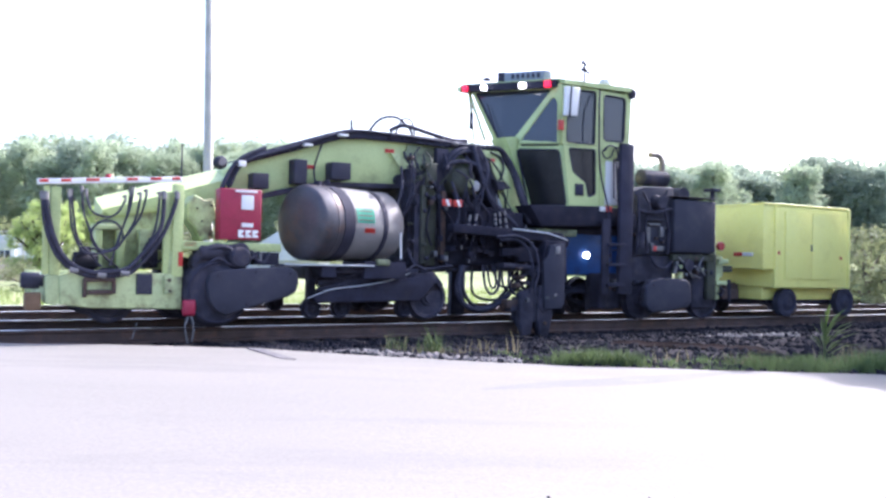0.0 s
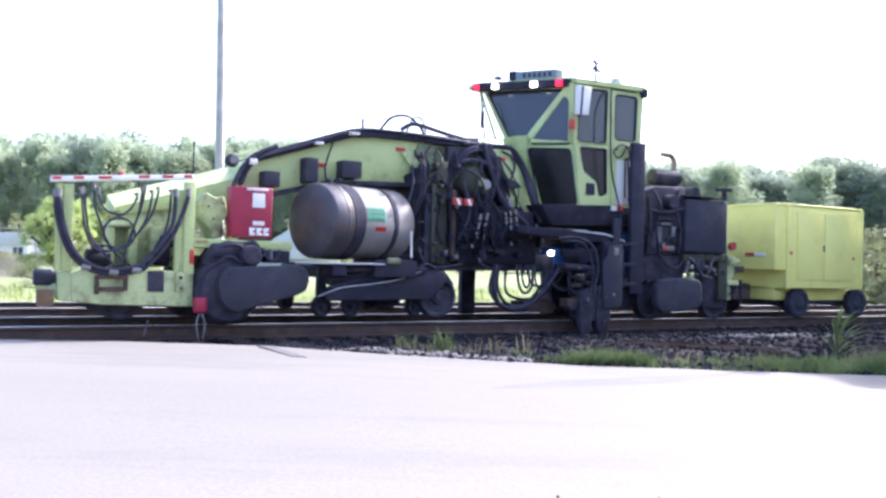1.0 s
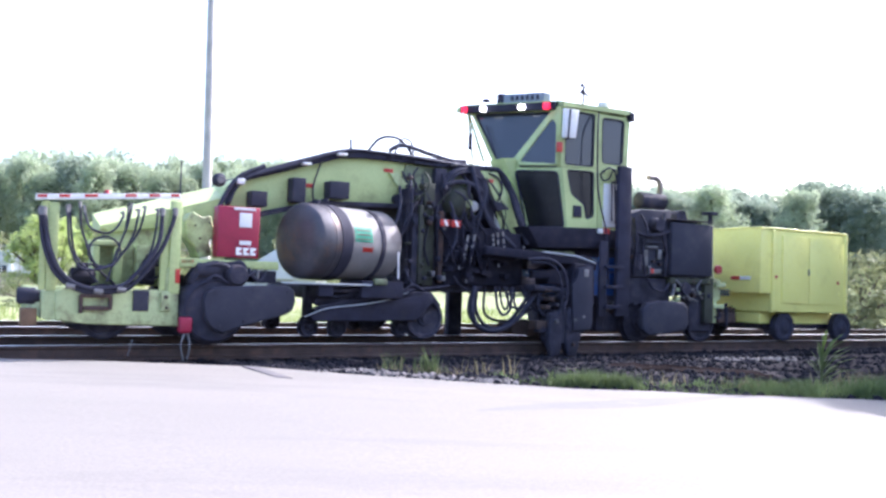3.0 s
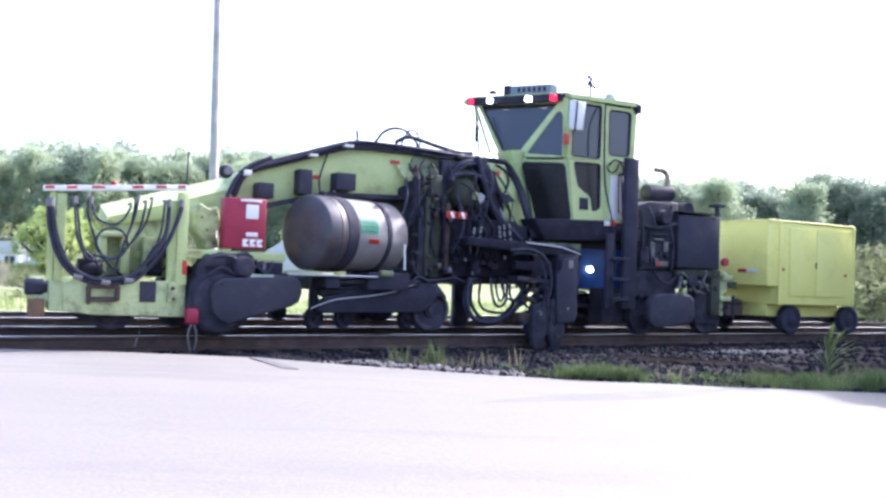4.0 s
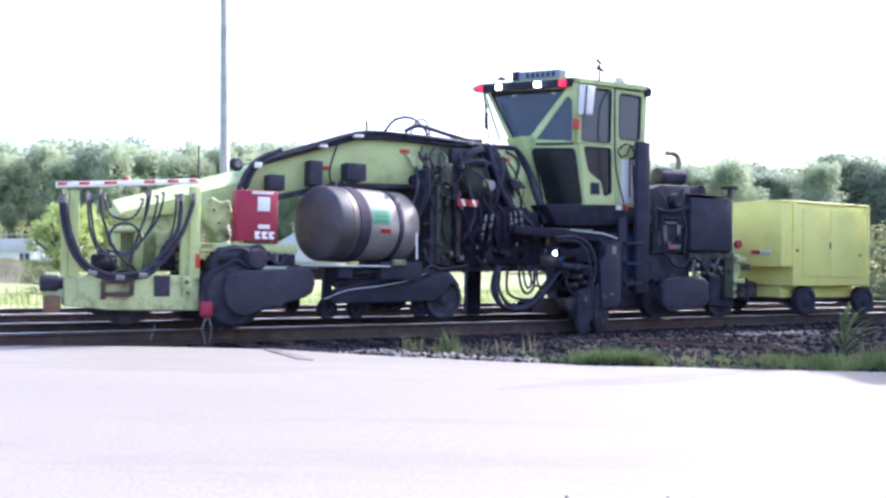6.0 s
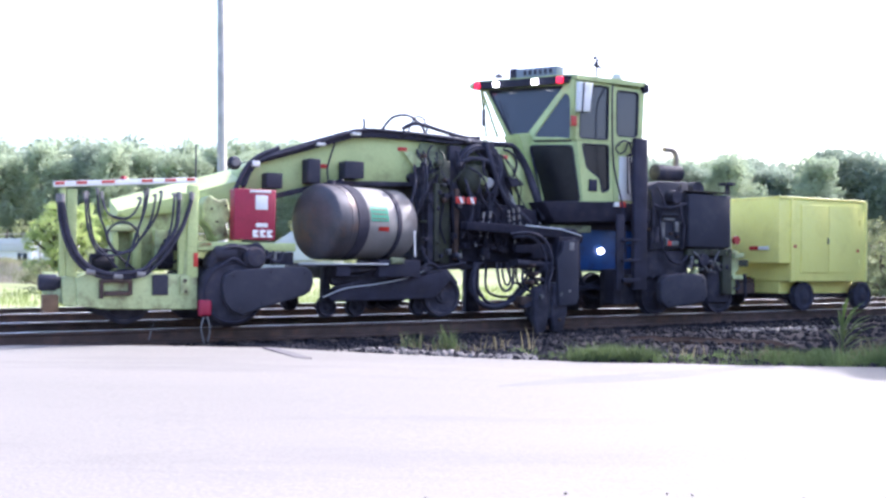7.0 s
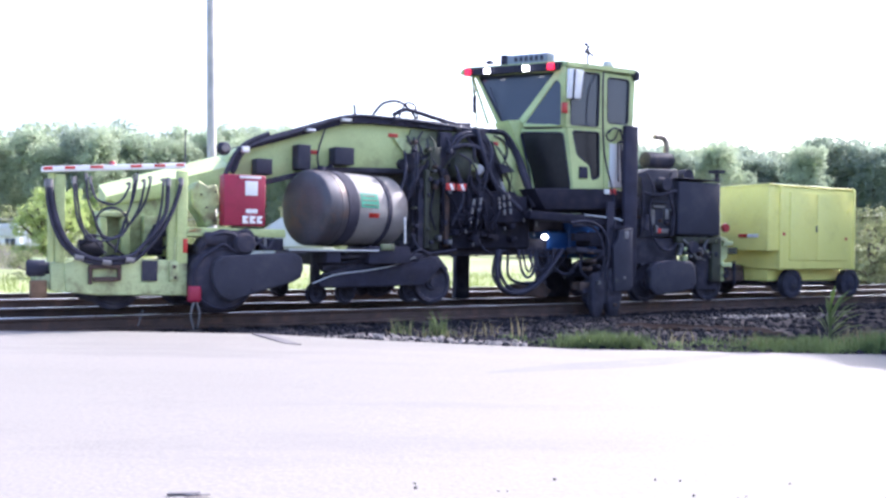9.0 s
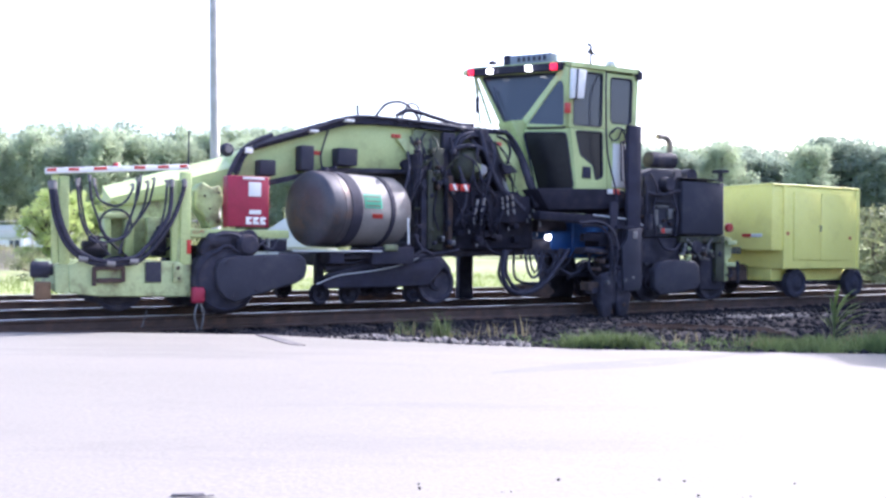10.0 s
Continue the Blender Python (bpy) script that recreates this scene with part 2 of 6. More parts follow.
def tube(pts, r, n=6, seg=8):
    """A hose along a smooth path through the points."""
    path = smooth_path(pts, n)
    bm = bmesh.new()
    rings, up = [], Vector((0.13, 0.9, 0.2))
    for i, p in enumerate(path):
        d = (path[min(i + 1, len(path) - 1)] - path[max(i - 1, 0)]).normalized()
        s = d.cross(up).normalized()
        u = s.cross(d).normalized()
        up = u
        rings.append([bm.verts.new(p + r * (math.cos(a) * s + math.sin(a) * u)) for a in [2 * math.pi * k / seg for k in range(seg)]])
    for a, b in zip(rings, rings[1:]):
        for k in range(seg):
            bm.faces.new((a[k], a[(k + 1) % seg], b[(k + 1) % seg], b[k])).smooth = True
    bm.faces.new(rings[0])
    bm.faces.new(rings[-1][::-1])
    return bm


def window_panel(name, outer, inner, parent, material=None, depth=0.05, label="", gasket=True, glass=None):
    """A flat sheet with one window: frame between two rings of points, rubber gasket and pane."""
    o, i = [Vector(p) for p in outer], [Vector(p) for p in inner]
    nrm = (o[1] - o[0]).cross(o[-1] - o[0]).normalized()
    if nrm.y > 0:
        nrm = -nrm
    bm = bmesh.new()
    bm2 = bmesh.new()
    def loop(b, pts, off):
        return [b.verts.new(p + nrm * off) for p in pts]
    of, ob_, fi, bi = loop(bm, o, 0), loop(bm, o, -depth), loop(bm, i, 0), loop(bm, i, -depth)
    bmesh.ops.triangle_fill(bm, edges=[bm.edges.new((a[k], a[(k + 1) % len(a)])) for a in (of, fi) for k in range(len(a))], use_beauty=True)
    bmesh.ops.triangle_fill(bm, edges=[bm.edges.new((a[k], a[(k + 1) % len(a)])) for a in (ob_, bi) for k in range(len(a))], use_beauty=True)
    for a, b in ((of, ob_), (fi, bi)):
        for k in range(len(a)):
            j = (k + 1) % len(a)
            bm.faces.new((a[k], a[j], b[j], b[k]))
    sheet = part(name, bm, material or LIME, parent, label)
    f, b = loop(bm2, i, -0.025), loop(bm2, i, -0.031)
    bm2.faces.new(f)
    bm2.faces.new(b[::-1])
    for k in range(len(f)):
        j = (k + 1) % len(f)
        bm2.faces.new((f[k], f[j], b[j], b[k]))
    pane = part("pane", bm2, glass or GLASS, sheet, "tinted window pane")
    if gasket:
        g = tube([p - nrm * 0.008 for p in i] + [i[0] - nrm * 0.008], 0.014, 1, 6)
        part("gasket", g, RUBBER, sheet)
    return sheet


def round_poly(pts, r=0.07, n=4):
    """Rounds the corners of a flat polygon in space."""
    pts = [Vector(p) for p in pts]
    out = []
    for k, p in enumerate(pts):
        a, b = pts[k - 1] - p, pts[(k + 1) % len(pts)] - p
        ra = min(r, a.length * 0.4, b.length * 0.4)
        s, e = p + a.normalized() * ra, p + b.normalized() * ra
        for i in range(n + 1):
            t = i / n
            out.append((1 - t) ** 2 * s + 2 * t * (1 - t) * p + t * t * e)
    return out


# ---- lie of the land: the track runs away to the upper right, falling a little ----
ORIGIN = Vector((-4.348, 9.600, 0.000))
TRACK = Matrix.Translation(ORIGIN) @ pose(0, 0, 0, 0, 1.12, 30)
C30, S30 = math.cos(radians(30)), math.sin(radians(30))


def along(x, y):
    dx, dy = x - ORIGIN.x, y - ORIGIN.y
    return dx * C30 + dy * S30, -dx * S30 + dy * C30


def grade(lx):
    return -0.01955 * (18 * math.tanh(lx / 18))


def step(a, b, v):
    t = min(1, max(0, (v - a) / (b - a)))
    return t * t * (3 - 2 * t)


def ground_z(x, y):
    lx, ly = along(x, y)
    z = grade(lx) - 0.215 + 0.085 * step(-1.1, -2.4, ly)
    z += 0.55 * step(8, 70, ly) - 0.12 * step(5.8, 8, ly)
    if ly > 6:
        z += 0.10 * noise.noise((x * 0.25, y * 0.25, 0)) * step(6, 10, ly)
    z += 0.03 * noise.noise((x * 1.7, y * 1.7, 3)) * step(-0.9, -1.5, ly)
    return z


def grid_axis(spans):
    out = []
    for a, b, s in spans:
        k = max(1, round((b - a) / s))
        out += [a + (b - a) * i / k for i in range(k)]
    return out + [spans[-1][1]]


def make_ground():
    xs = grid_axis([(-1500, -200, 130), (-200, -40, 10), (-40, -14, 1.5), (-14, 22, 0.4), (22, 70, 2), (70, 250, 12), (250, 1500, 125)])
    ys = grid_axis([(-600, -60, 60), (-60, 6, 3), (6, 30, 0.4), (30, 90, 2), (90, 300, 15), (300, 2000, 170)])
    verts = [(x, y, ground_z(x, y)) for y in ys for x in xs]
    w = len(xs)
    faces, idx = [], []
    for j in range(len(ys) - 1):
        for i in range(w - 1):
            faces.append((j * w + i, j * w + i + 1, (j + 1) * w + i + 1, (j + 1) * w + i))
            ly = along((xs[i] + xs[i + 1]) / 2, (ys[j] + ys[j + 1]) / 2)[1]
            idx.append(1 if ly > 6.3 else 0)
    me = bpy.data.meshes.new("ground")
    me.from_pydata(verts, [], faces)
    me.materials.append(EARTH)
    me.materials.append(FIELD)
    me.polygons.foreach_set("material_index", idx)
    me.polygons.foreach_set("use_smooth", [True] * len(faces))
    tagged(new("ground", me), "cinder earth and sunlit meadow beyond the tracks", "ground", kind="structure")


EDGE = [(-4.6, 9.2), (-3.4, 9.3), (-2.0, 9.25), (-0.5, 8.72), (1.2, 8.28), (2.8, 8.16), (4.2, 8.12), (12, 8.1), (60, 8.6)]


def road_edge(x):
    rail = ORIGIN.y + (x - ORIGIN.x) * S30 / C30 - 0.24
    xs = [p[0] for p in EDGE]
    y = float(np.interp(x, xs, [p[1] for p in EDGE]))
    y += 0.05 * noise.noise((x * 1.3, 0, 7)) + 0.02 * noise.noise((x * 6, 0, 9))
    return min(y, rail) if x > -30 else y - 30


def road_z(x, y):
    return grade(along(x, y)[0]) - 0.10


def road_top(x, y):
    e = road_edge(x)
    return road_z(x, y) - 0.012 * max(0, 1 - (e - y) / (e + 25) / 0.03)


def make_road():
    xs = grid_axis([(-30, -8, 1), (-8, 8, 0.1), (8, 60, 1)])
    fr = [0, 0.03, 0.1, 0.2, 0.35, 0.55, 0.8, 1.0]
    verts, faces = [], []
    for x in xs:
        e = road_edge(x)
        verts.append((x, e + 0.03, road_z(x, e) - 0.25))
        for f in fr:
            y = e + (-25 - e) * f
            verts.append((x, y, road_z(x, y) - (0.012 if f == 0 else 0)))
    k = len(fr) + 1
    for i in range(len(xs) - 1):
        for j in range(k - 1):
            faces.append((i * k + j, i * k + j + 1, (i + 1) * k + j + 1, (i + 1) * k + j))
    me = bpy.data.meshes.new("road")
    me.from_pydata(verts, [], faces)
    me.materials.append(ROADM)
    tagged(new("road", me), "sun-bleached pale concrete road at the crossing", "road", kind="structure")


# ---- tracks ----
RAIL_HEAD = [(-0.036, 0), (0.036, 0), (0.038, -0.03), (0.01, -0.045), (0.009, -0.135), (0.07, -0.155), (0.072, -0.17), (-0.072, -0.17), (-0.07, -0.155), (-0.009, -0.135), (-0.01, -0.045), (-0.038, -0.03)]


def rail_mesh(x0, x1, y):
    bm = bmesh.new()
    a = [bm.verts.new((x0, y + p, z)) for p, z in RAIL_HEAD]
    b = [bm.verts.new((x1, y + p, z)) for p, z in RAIL_HEAD]
    k = len(a)
    for i in range(k):
        f = bm.faces.new((a[i], a[(i + 1) % k], b[(i + 1) % k], b[i]))
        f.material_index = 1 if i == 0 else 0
    bm.faces.new(a)
    bm.faces.new(b[::-1])
    return bm


def make_track(name, y, x0, x1, label):
    root = tagged(empty(name, TRACK), label, "railway track", kind="structure")
    for k in (0, 1.5):
        part("rail", rail_mesh(x0, x1, y + k), [RAILRUST, RAILTOP], root, "steel rail with a head whitened for its shine and a rusty web")
    ties = mesh_of("tie", box(-0.115, 0.115, -0.55, 2.05, -0.35, -0.172, 0.012, 1), TIE)
    plate = mesh_of("tie_plate", box(-0.09, 0.09, -0.13, 0.13, -0.176, -0.163, 0.004, 1), RAILRUST)
    n = 0
    x = max(x0, -8)
    while x < min(x1, 42):
        t = new("tie", ties)
        t.parent, t.matrix_local = root, pose(x, y + random.uniform(-0.05, 0.05), random.uniform(-0.012, 0), 0, 0, random.uniform(-2, 2))
        for k in (0, 1.5):
            p = new("tie_plate", plate)
            p.parent, p.matrix_local = root, pose(x, y + k, 0)
        x += 0.5 + random.uniform(-0.02, 0.02)
        n += 1
    return root


# ---- the tie-inserting machine ----
def make_machine():
    root = tagged(empty("track_machine", TRACK), "lime green rail tie inserting machine with gooseneck frame and tall cab", "rail machine")

    def P(name, bm, material, parent=None, label=""):
        return part(name, bm, material, parent or root, label)

    YN = -0.30

    # front end: side beam, far beam, posts and striped hose bar
    beam = P("front_beam", prism([(0.1, 0.6), (0.25, 0.66), (1.4, 0.63), (1.41, 0.23), (0.43, 0.25), (0.12, 0.29)], -0.30, -0.18, 0.015), LIME_WORN)
    part("cover_plate", rect((0.9, 0.63), (1.07, 0.4), -0.325, -0.295, 0.004), CASE, beam, "dark cover plate")
    part("tow_bracket", rect((0.35, 0.58), (0.67, 0.54), -0.37, -0.30, 0.006), RAILRUST, beam, "rusty steel bracket")
    part("tow_bracket", rect((0.34, 0.57), (0.38, 0.37), -0.36, -0.30, 0.006), RAILRUST, beam)
    part("tow_bracket", rect((0.64, 0.57), (0.68, 0.41), -0.36, -0.30, 0.006), RAILRUST, beam)
    part("tow_bracket", rect((0.39, 0.45), (0.65, 0.4), -0.35, -0.30, 0.006), RAILRUST, beam)
    P("far_beam", box(-0.05, 1.55, 1.70, 1.82, 0.25, 0.62, 0.015), LIME_WORN)
    P("cross_beam", box(0.0, 0.12, -0.18, 1.70, 0.30, 0.60, 0.015), LIME_WORN)
    P("cross_beam", box(1.30, 1.42, -0.18, 1.70, 0.30, 0.60, 0.015), LIME_WORN)
    P("end_bracket", prism([(-0.03, 0.6), (0.12, 0.62), (0.13, 0.28), (-0.02, 0.3)], -0.28, 0.0, 0.012), LIME_WORN)
    cx, cz = (-0.13, 0.54)
    P("bumper", lathe([(cx - 0.12, 0), (cx - 0.12, 0.075), (cx - 0.1, 0.09), (cx + 0.06, 0.09), (cx + 0.06, 0.065), (cx + 0.25, 0.065), (cx + 0.25, 0)], at(0, -0.1, cz), 24), RUBBER, label="black rubber bumper roll")
    P("wood_block", rect((-0.21, 0.41), (-0.05, 0.22), -0.2, 0.0, 0.01), WOOD, label="brown wooden block")
    P("post", rect((-0.06, 1.56), (-0, 0.61), -0.28, -0.22, 0.006), LIME)
    P("post", rect((0.01, 1.55), (0.11, 0.61), -0.29, -0.20, 0.006), LIME)
    P("post", rect((1.19, 1.56), (1.28, 0.62), -0.28, -0.20, 0.006), LIME)
    P("post", rect((1.28, 1.65), (1.4, 0.6), -0.31, -0.22, 0.006), LIME)
    P("gusset", prism([(1.26, 0.89), (1.4, 0.99), (1.41, 0.6), (1.24, 0.6)], -0.29, -0.26, 0.004), LIME_WORN)
    b0, b1, b2, b3 = (-0.13, 1.62), (1.36, 1.74), (1.37, 1.68), (-0.13, 1.56)
    bar = P("hose_bar", prism([b0, b1, b2, b3], -0.34, -0.26, 0.006), WHITE, label="white bar with red reflective stripes")
    def on_bar(f, g):
        return (b0[0] + (b1[0] - b0[0]) * f, b0[1] + (b1[1] - b0[1]) * f + (b3[1] - b0[1]) * g)
    for f0, f1 in ((0.01, 0.07), (0.15, 0.22), (0.32, 0.41), (0.60, 0.68), (0.77, 0.85), (0.93, 0.99)):
        part("stripe", prism([on_bar(f0, 0.12), on_bar(f1, 0.12), on_bar(f1, 0.62), on_bar(f0, 0.62)], -0.346, -0.338, 0.001), REFLECT, bar)
    part("beacon", lathe([(-0.045, 0), (-0.045, 0.038), (0.015, 0.038), (0.035, 0.022), (0.04, 0)], at((0.58, 1.68)[0], -0.3, (0.58, 1.68)[1]) @ TO_Z, 16), REDLENS, bar, "small red marker lamp")
    for pts, r in (
        ([(-0.08, -0.36, 1.43), (-0.05, -0.36, 1.17), (0.02, -0.36, 0.93), (0.13, -0.36, 0.75), (0.3, -0.36, 0.63), (0.5, -0.36, 0.6), (0.79, -0.36, 0.63), (0.93, -0.36, 0.74), (1.08, -0.36, 0.93), (1.2, -0.36, 1.15), (1.28, -0.36, 1.38), (1.31, -0.36, 1.51)], 0.026),
        ([(-0.05, -0.39, 1.43), (-0.01, -0.39, 1.18), (0.05, -0.39, 0.97), (0.16, -0.39, 0.78), (0.32, -0.39, 0.67), (0.5, -0.39, 0.64), (0.77, -0.39, 0.68), (0.89, -0.39, 0.79), (1.03, -0.39, 0.96), (1.14, -0.39, 1.18), (1.16, -0.39, 1.5)], 0.026),
        ([(0.17, -0.42, 1.47), (0.19, -0.42, 1.23), (0.23, -0.42, 1.03), (0.31, -0.42, 0.88), (0.43, -0.42, 0.84), (0.63, -0.42, 0.89), (0.74, -0.42, 1.02), (0.85, -0.42, 1.23), (0.9, -0.42, 1.48)], 0.013),
        ([(0.2, -0.36, 1.48), (0.24, -0.36, 1.15), (0.29, -0.36, 0.97), (0.38, -0.36, 0.87), (0.47, -0.36, 0.76), (0.52, -0.36, 0.7)], 0.013),
        ([(0.3, -0.39, 1.52), (0.32, -0.39, 1.3), (0.38, -0.39, 1.12), (0.43, -0.39, 0.98), (0.52, -0.39, 0.87), (0.66, -0.39, 0.92), (0.77, -0.39, 1.05), (0.91, -0.39, 1.27), (0.97, -0.39, 1.52)], 0.013),
        ([(0.34, -0.42, 1.48), (0.4, -0.42, 1.3), (0.56, -0.42, 1.24), (0.67, -0.42, 1.3), (0.74, -0.42, 1.44)], 0.013),
        ([(0.8, -0.36, 1.51), (0.77, -0.36, 1.26), (0.69, -0.36, 1.02), (0.64, -0.36, 0.83), (0.61, -0.36, 0.71)], 0.013),
        ([(1.11, -0.39, 1.5), (1.09, -0.39, 1.24), (1.04, -0.39, 1.03), (0.95, -0.39, 0.84), (0.84, -0.39, 0.74)], 0.013),
        ([(0.82, -0.42, 1.54), (0.79, -0.42, 1.35), (0.72, -0.42, 1.13), (0.66, -0.42, 0.89)], 0.013),
    ):
        h = P("hose", tube(pts, r, 5), RUBBER)
        for e in (pts[0], pts[-1]):
            if e[2] > 1.3:
                part("fitting", rod(Vector(e) + Vector((0, 0, 0.045)), Vector(e) + Vector((0, 0, -0.03)), r + 0.003, 8), ALU, h)
                part("elbow", rod(Vector(e) + Vector((0, 0, 0.04)), Vector((e[0], -0.27, e[2] + 0.04)), r, 8), ALU, h)
    # pale wraps stand for the shiny stretches of the main hose
    for q, r in (((0.24, -0.36, 0.655), 0.034), ((0.52, -0.37, 0.602), 0.034), ((0.76, -0.37, 0.628), 0.034)):
        P("hose_sheen_wrap", rod(Vector(q) + Vector((-0.045, -0.03, 0.012)), Vector(q) + Vector((0.045, -0.03, 0.002)), r, 10), ALU, label="pale wrap for a shiny stretch of hose")
    P("hose_ring", tube([Vector((0.57, -0.38, 1.04)) + Vector((0.165 * math.cos(a), 0.0, 0.165 * math.sin(a))) for a in [k * math.pi / 6 for k in range(13)]], 0.013, 3), RUBBER)
    latch = P("latch", rect((1.20, 0.62), (1.30, 0.40), -0.335, -0.30, 0.008), LIME_WORN)
    part("pin", rod((1.25, -0.36, 0.56), (1.25, -0.30, 0.56), 0.022, 8), RAILRUST, latch)
    part("pin", rod((1.26, -0.36, 0.44), (1.26, -0.30, 0.44), 0.016, 8), RAILRUST, latch)
    P("antenna", rod((1.37, -0.28, 1.68), (1.37, -0.28, 2.12), 0.009, 6), BLACK)
    # swing arm foot behind the hoses
    P("arm_foot", prism([(0.62, 1.16), (0.91, 1.43), (1.37, 1.57), (1.59, 1.61), (1.58, 1.24), (1.14, 1.05), (0.99, 0.65), (0.58, 0.64)], 0.30, 0.95, 0.02), LIME_WORN)
    P("foot_plate", rect((0.49, 1.18), (0.8, 1.12), 0.1, 0.3, 0.01), LIME_WORN)
    P("foot_plate", rect((0.53, 1.11), (0.6, 0.66), 0.12, 0.3, 0.01), LIME)
    P("foot_plate", rect((0.75, 1.11), (0.85, 0.66), 0.12, 0.3, 0.01), LIME)
    P("foot_plate", rect((1, 1.14), (1.3, 0.67), 0.1, 0.3, 0.01), LIME_WORN)
    P("motor", lathe([(-0.12, 0), (-0.12, 0.1), (0.1, 0.1), (0.14, 0.06), (0.14, 0)], at(*(0.4, 0, 0.76)), 20), INK)
    for q0, q1 in (((0.28, 0.86), (0.42, 0.70)), ((0.44, 0.82), (0.54, 0.68)), ((0.34, 0.92), (0.46, 0.84)), ((1.02, 0.92), (1.18, 0.69)), ((1.08, 1.04), (1.24, 0.90))):
        P("valve", rect(q0, q1, -0.08, 0.06, 0.02), INK)
    for pts in ([(0.3, -0.1, 0.8), (0.46, -0.16, 0.9), (0.62, -0.14, 0.78), (0.74, -0.1, 0.68)], [(1.05, -0.1, 0.98), (1.0, -0.14, 0.84), (1.1, -0.14, 0.74), (1.22, -0.1, 0.80)], [(1.2, -0.08, 1.06), (1.12, -0.14, 0.96), (1.02, -0.12, 0.90), (0.9, -0.1, 0.70)]):
        P("hose", tube(pts, 0.015, 5, 6), INK)
    P("knuckle", prism([(1.48, 1.45), (1.58, 1.57), (1.70, 1.50), (1.79, 1.54), (1.85, 1.34), (1.78, 1.22), (1.82, 1.05), (1.66, 1.02), (1.60, 1.16), (1.50, 1.26)], -0.1, 0.3, 0.03, 3), LIME_WORN, label="dirty lime knuckle casting with rusty bolts")
    for q in ((1.60, -0.1, 1.40), (1.77, -0.1, 1.44), (1.66, -0.1, 1.25), (1.75, -0.1, 1.10)):
        P("bolt", lathe([(0, 0), (0, 0.013), (0.03, 0.011), (0.03, 0)], at(*q) @ pose(0, -0.03, 0, 0, 0, 90), 8), RAILRUST)
    P("reflector", rect((1.35, 0.88), (1.4, 0.72), -0.32, -0.308, 0.002), REFLECT)
    P("reflector", rect((1.41, 1), (1.55, 0.95), -0.32, -0.308, 0.002), REFLECT)
    sweep = P("rail_sweep", rect((1.385, 0.345), (1.535, 0.16), -0.45, -0.35, 0.03), RED, label="red rail sweep bracket")
    part("chain", tube([(1.46, -0.4, 0.16), (1.42, -0.42, 0.03), (1.46, -0.4, -0.15)], 0.012, 4, 6), PIPE, sweep)
    part("chain", tube([(1.49, -0.4, 0.16), (1.52, -0.42, 0.02), (1.5, -0.4, -0.14)], 0.012, 4, 6), PIPE, sweep)
    P("stake", rod((0.93, -0.25, 0.08), (0.88, -0.25, -0.1), 0.008, 6), PIPE)
    # deck and red box
    P("deck", rect((1.39, 1.01), (2.57, 0.91), -0.32, 1.7, 0.01), LIME)
    P("deck_bracket", rect((2.25, 0.9), (2.55, 0.75), -0.3, -0.1, 0.01), BLACK)
    rb = P("tool_box", rect((1.81, 1.64), (2.31, 1.04), -0.33, -0.12, 0.012), RED, label="red steel box with white stickers")
    for a, b in (((1.99, 1.63), (2.25, 1.6)), ((2.06, 1.57), (2.21, 1.4)), ((2.07, 1.24), (2.21, 1.19))):
        part("sticker", rect(a, b, -0.337, -0.329, 0.001), WHITE, rb, "white sticker")
    for px in (0.0, 0.085, 0.17):
        x0, z0 = (2.03, 1.07)
        part("emblem", prism([(x0 + px, z0), (x0 + px + 0.07, z0), (x0 + px + 0.07, z0 + 0.025), (x0 + px + 0.03, z0 + 0.045), (x0 + px + 0.07, z0 + 0.065), (x0 + px + 0.07, z0 + 0.09), (x0 + px, z0 + 0.09)], -0.337, -0.329, 0.001), WHITE, rb)
    # front drive: wheel, motor, chain case
    def wheel(x, y, r, z=None, name="wheel", w=0.11):
        wz = r if z is None else z
        wh = P(name, lathe([(-w / 2, 0), (-w / 2, r * 0.35), (-w / 2 + 0.03, r * 0.4), (-w / 2 + 0.03, r * 0.8), (-w / 2, r * 0.86), (-w / 2, r), (w / 2 - 0.02, r), (w / 2 - 0.02, r + 0.025), (w / 2, r + 0.025), (w / 2, r * 0.84), (w / 2 - 0.03, r * 0.8), (w / 2 - 0.03, 0)], at(x, y, wz) @ TO_Y, 36), GREASE)
        part("hub", lathe([(-0.09, 0), (-0.09, r * 0.2), (-0.02, r * 0.25), (-0.02, 0)], at(x, y, wz) @ TO_Y, 14), GREASE, wh)
        return wh
    wheel((0.66, 0.1)[0], 0.0, 0.29, 0.375)
    wheel((0.66, 0.1)[0], 1.5, 0.29, 0.375)
    wx = (1.81, 0.26)[0]
    wheel(wx, -0.02, 0.40)
    wheel(wx, 1.5, 0.40)
    P("axle", rod((wx, -0.1, 0.40), (wx, 1.6, 0.40), 0.06, 14), GREASE)
    P("wheel_guard", lathe([(-0.34, 0), (-0.34, 0.30), (-0.32, 0.36), (-0.27, 0.39), (-0.02, 0.39), (-0.02, 0)], at(1.79, -0.08, 0.425) @ TO_Y, 40), GREASE, label="round black wheel guard")
    P("guard_rim", lathe([(-0.345, 0.33), (-0.355, 0.34), (-0.345, 0.355), (-0.33, 0.34)], at(1.79, -0.08, 0.425) @ TO_Y, 40), BLACK)
    P("motor_cover", prism([(1.50, 0.70), (1.51, 0.82), (1.58, 0.93), (1.77, 1.0), (1.95, 0.985), (2.11, 1.02), (2.19, 0.94), (2.15, 0.72), (2.05, 0.62)], -0.36, -0.08, 0.045, 3), GREASE, label="greasy crumpled motor cover")
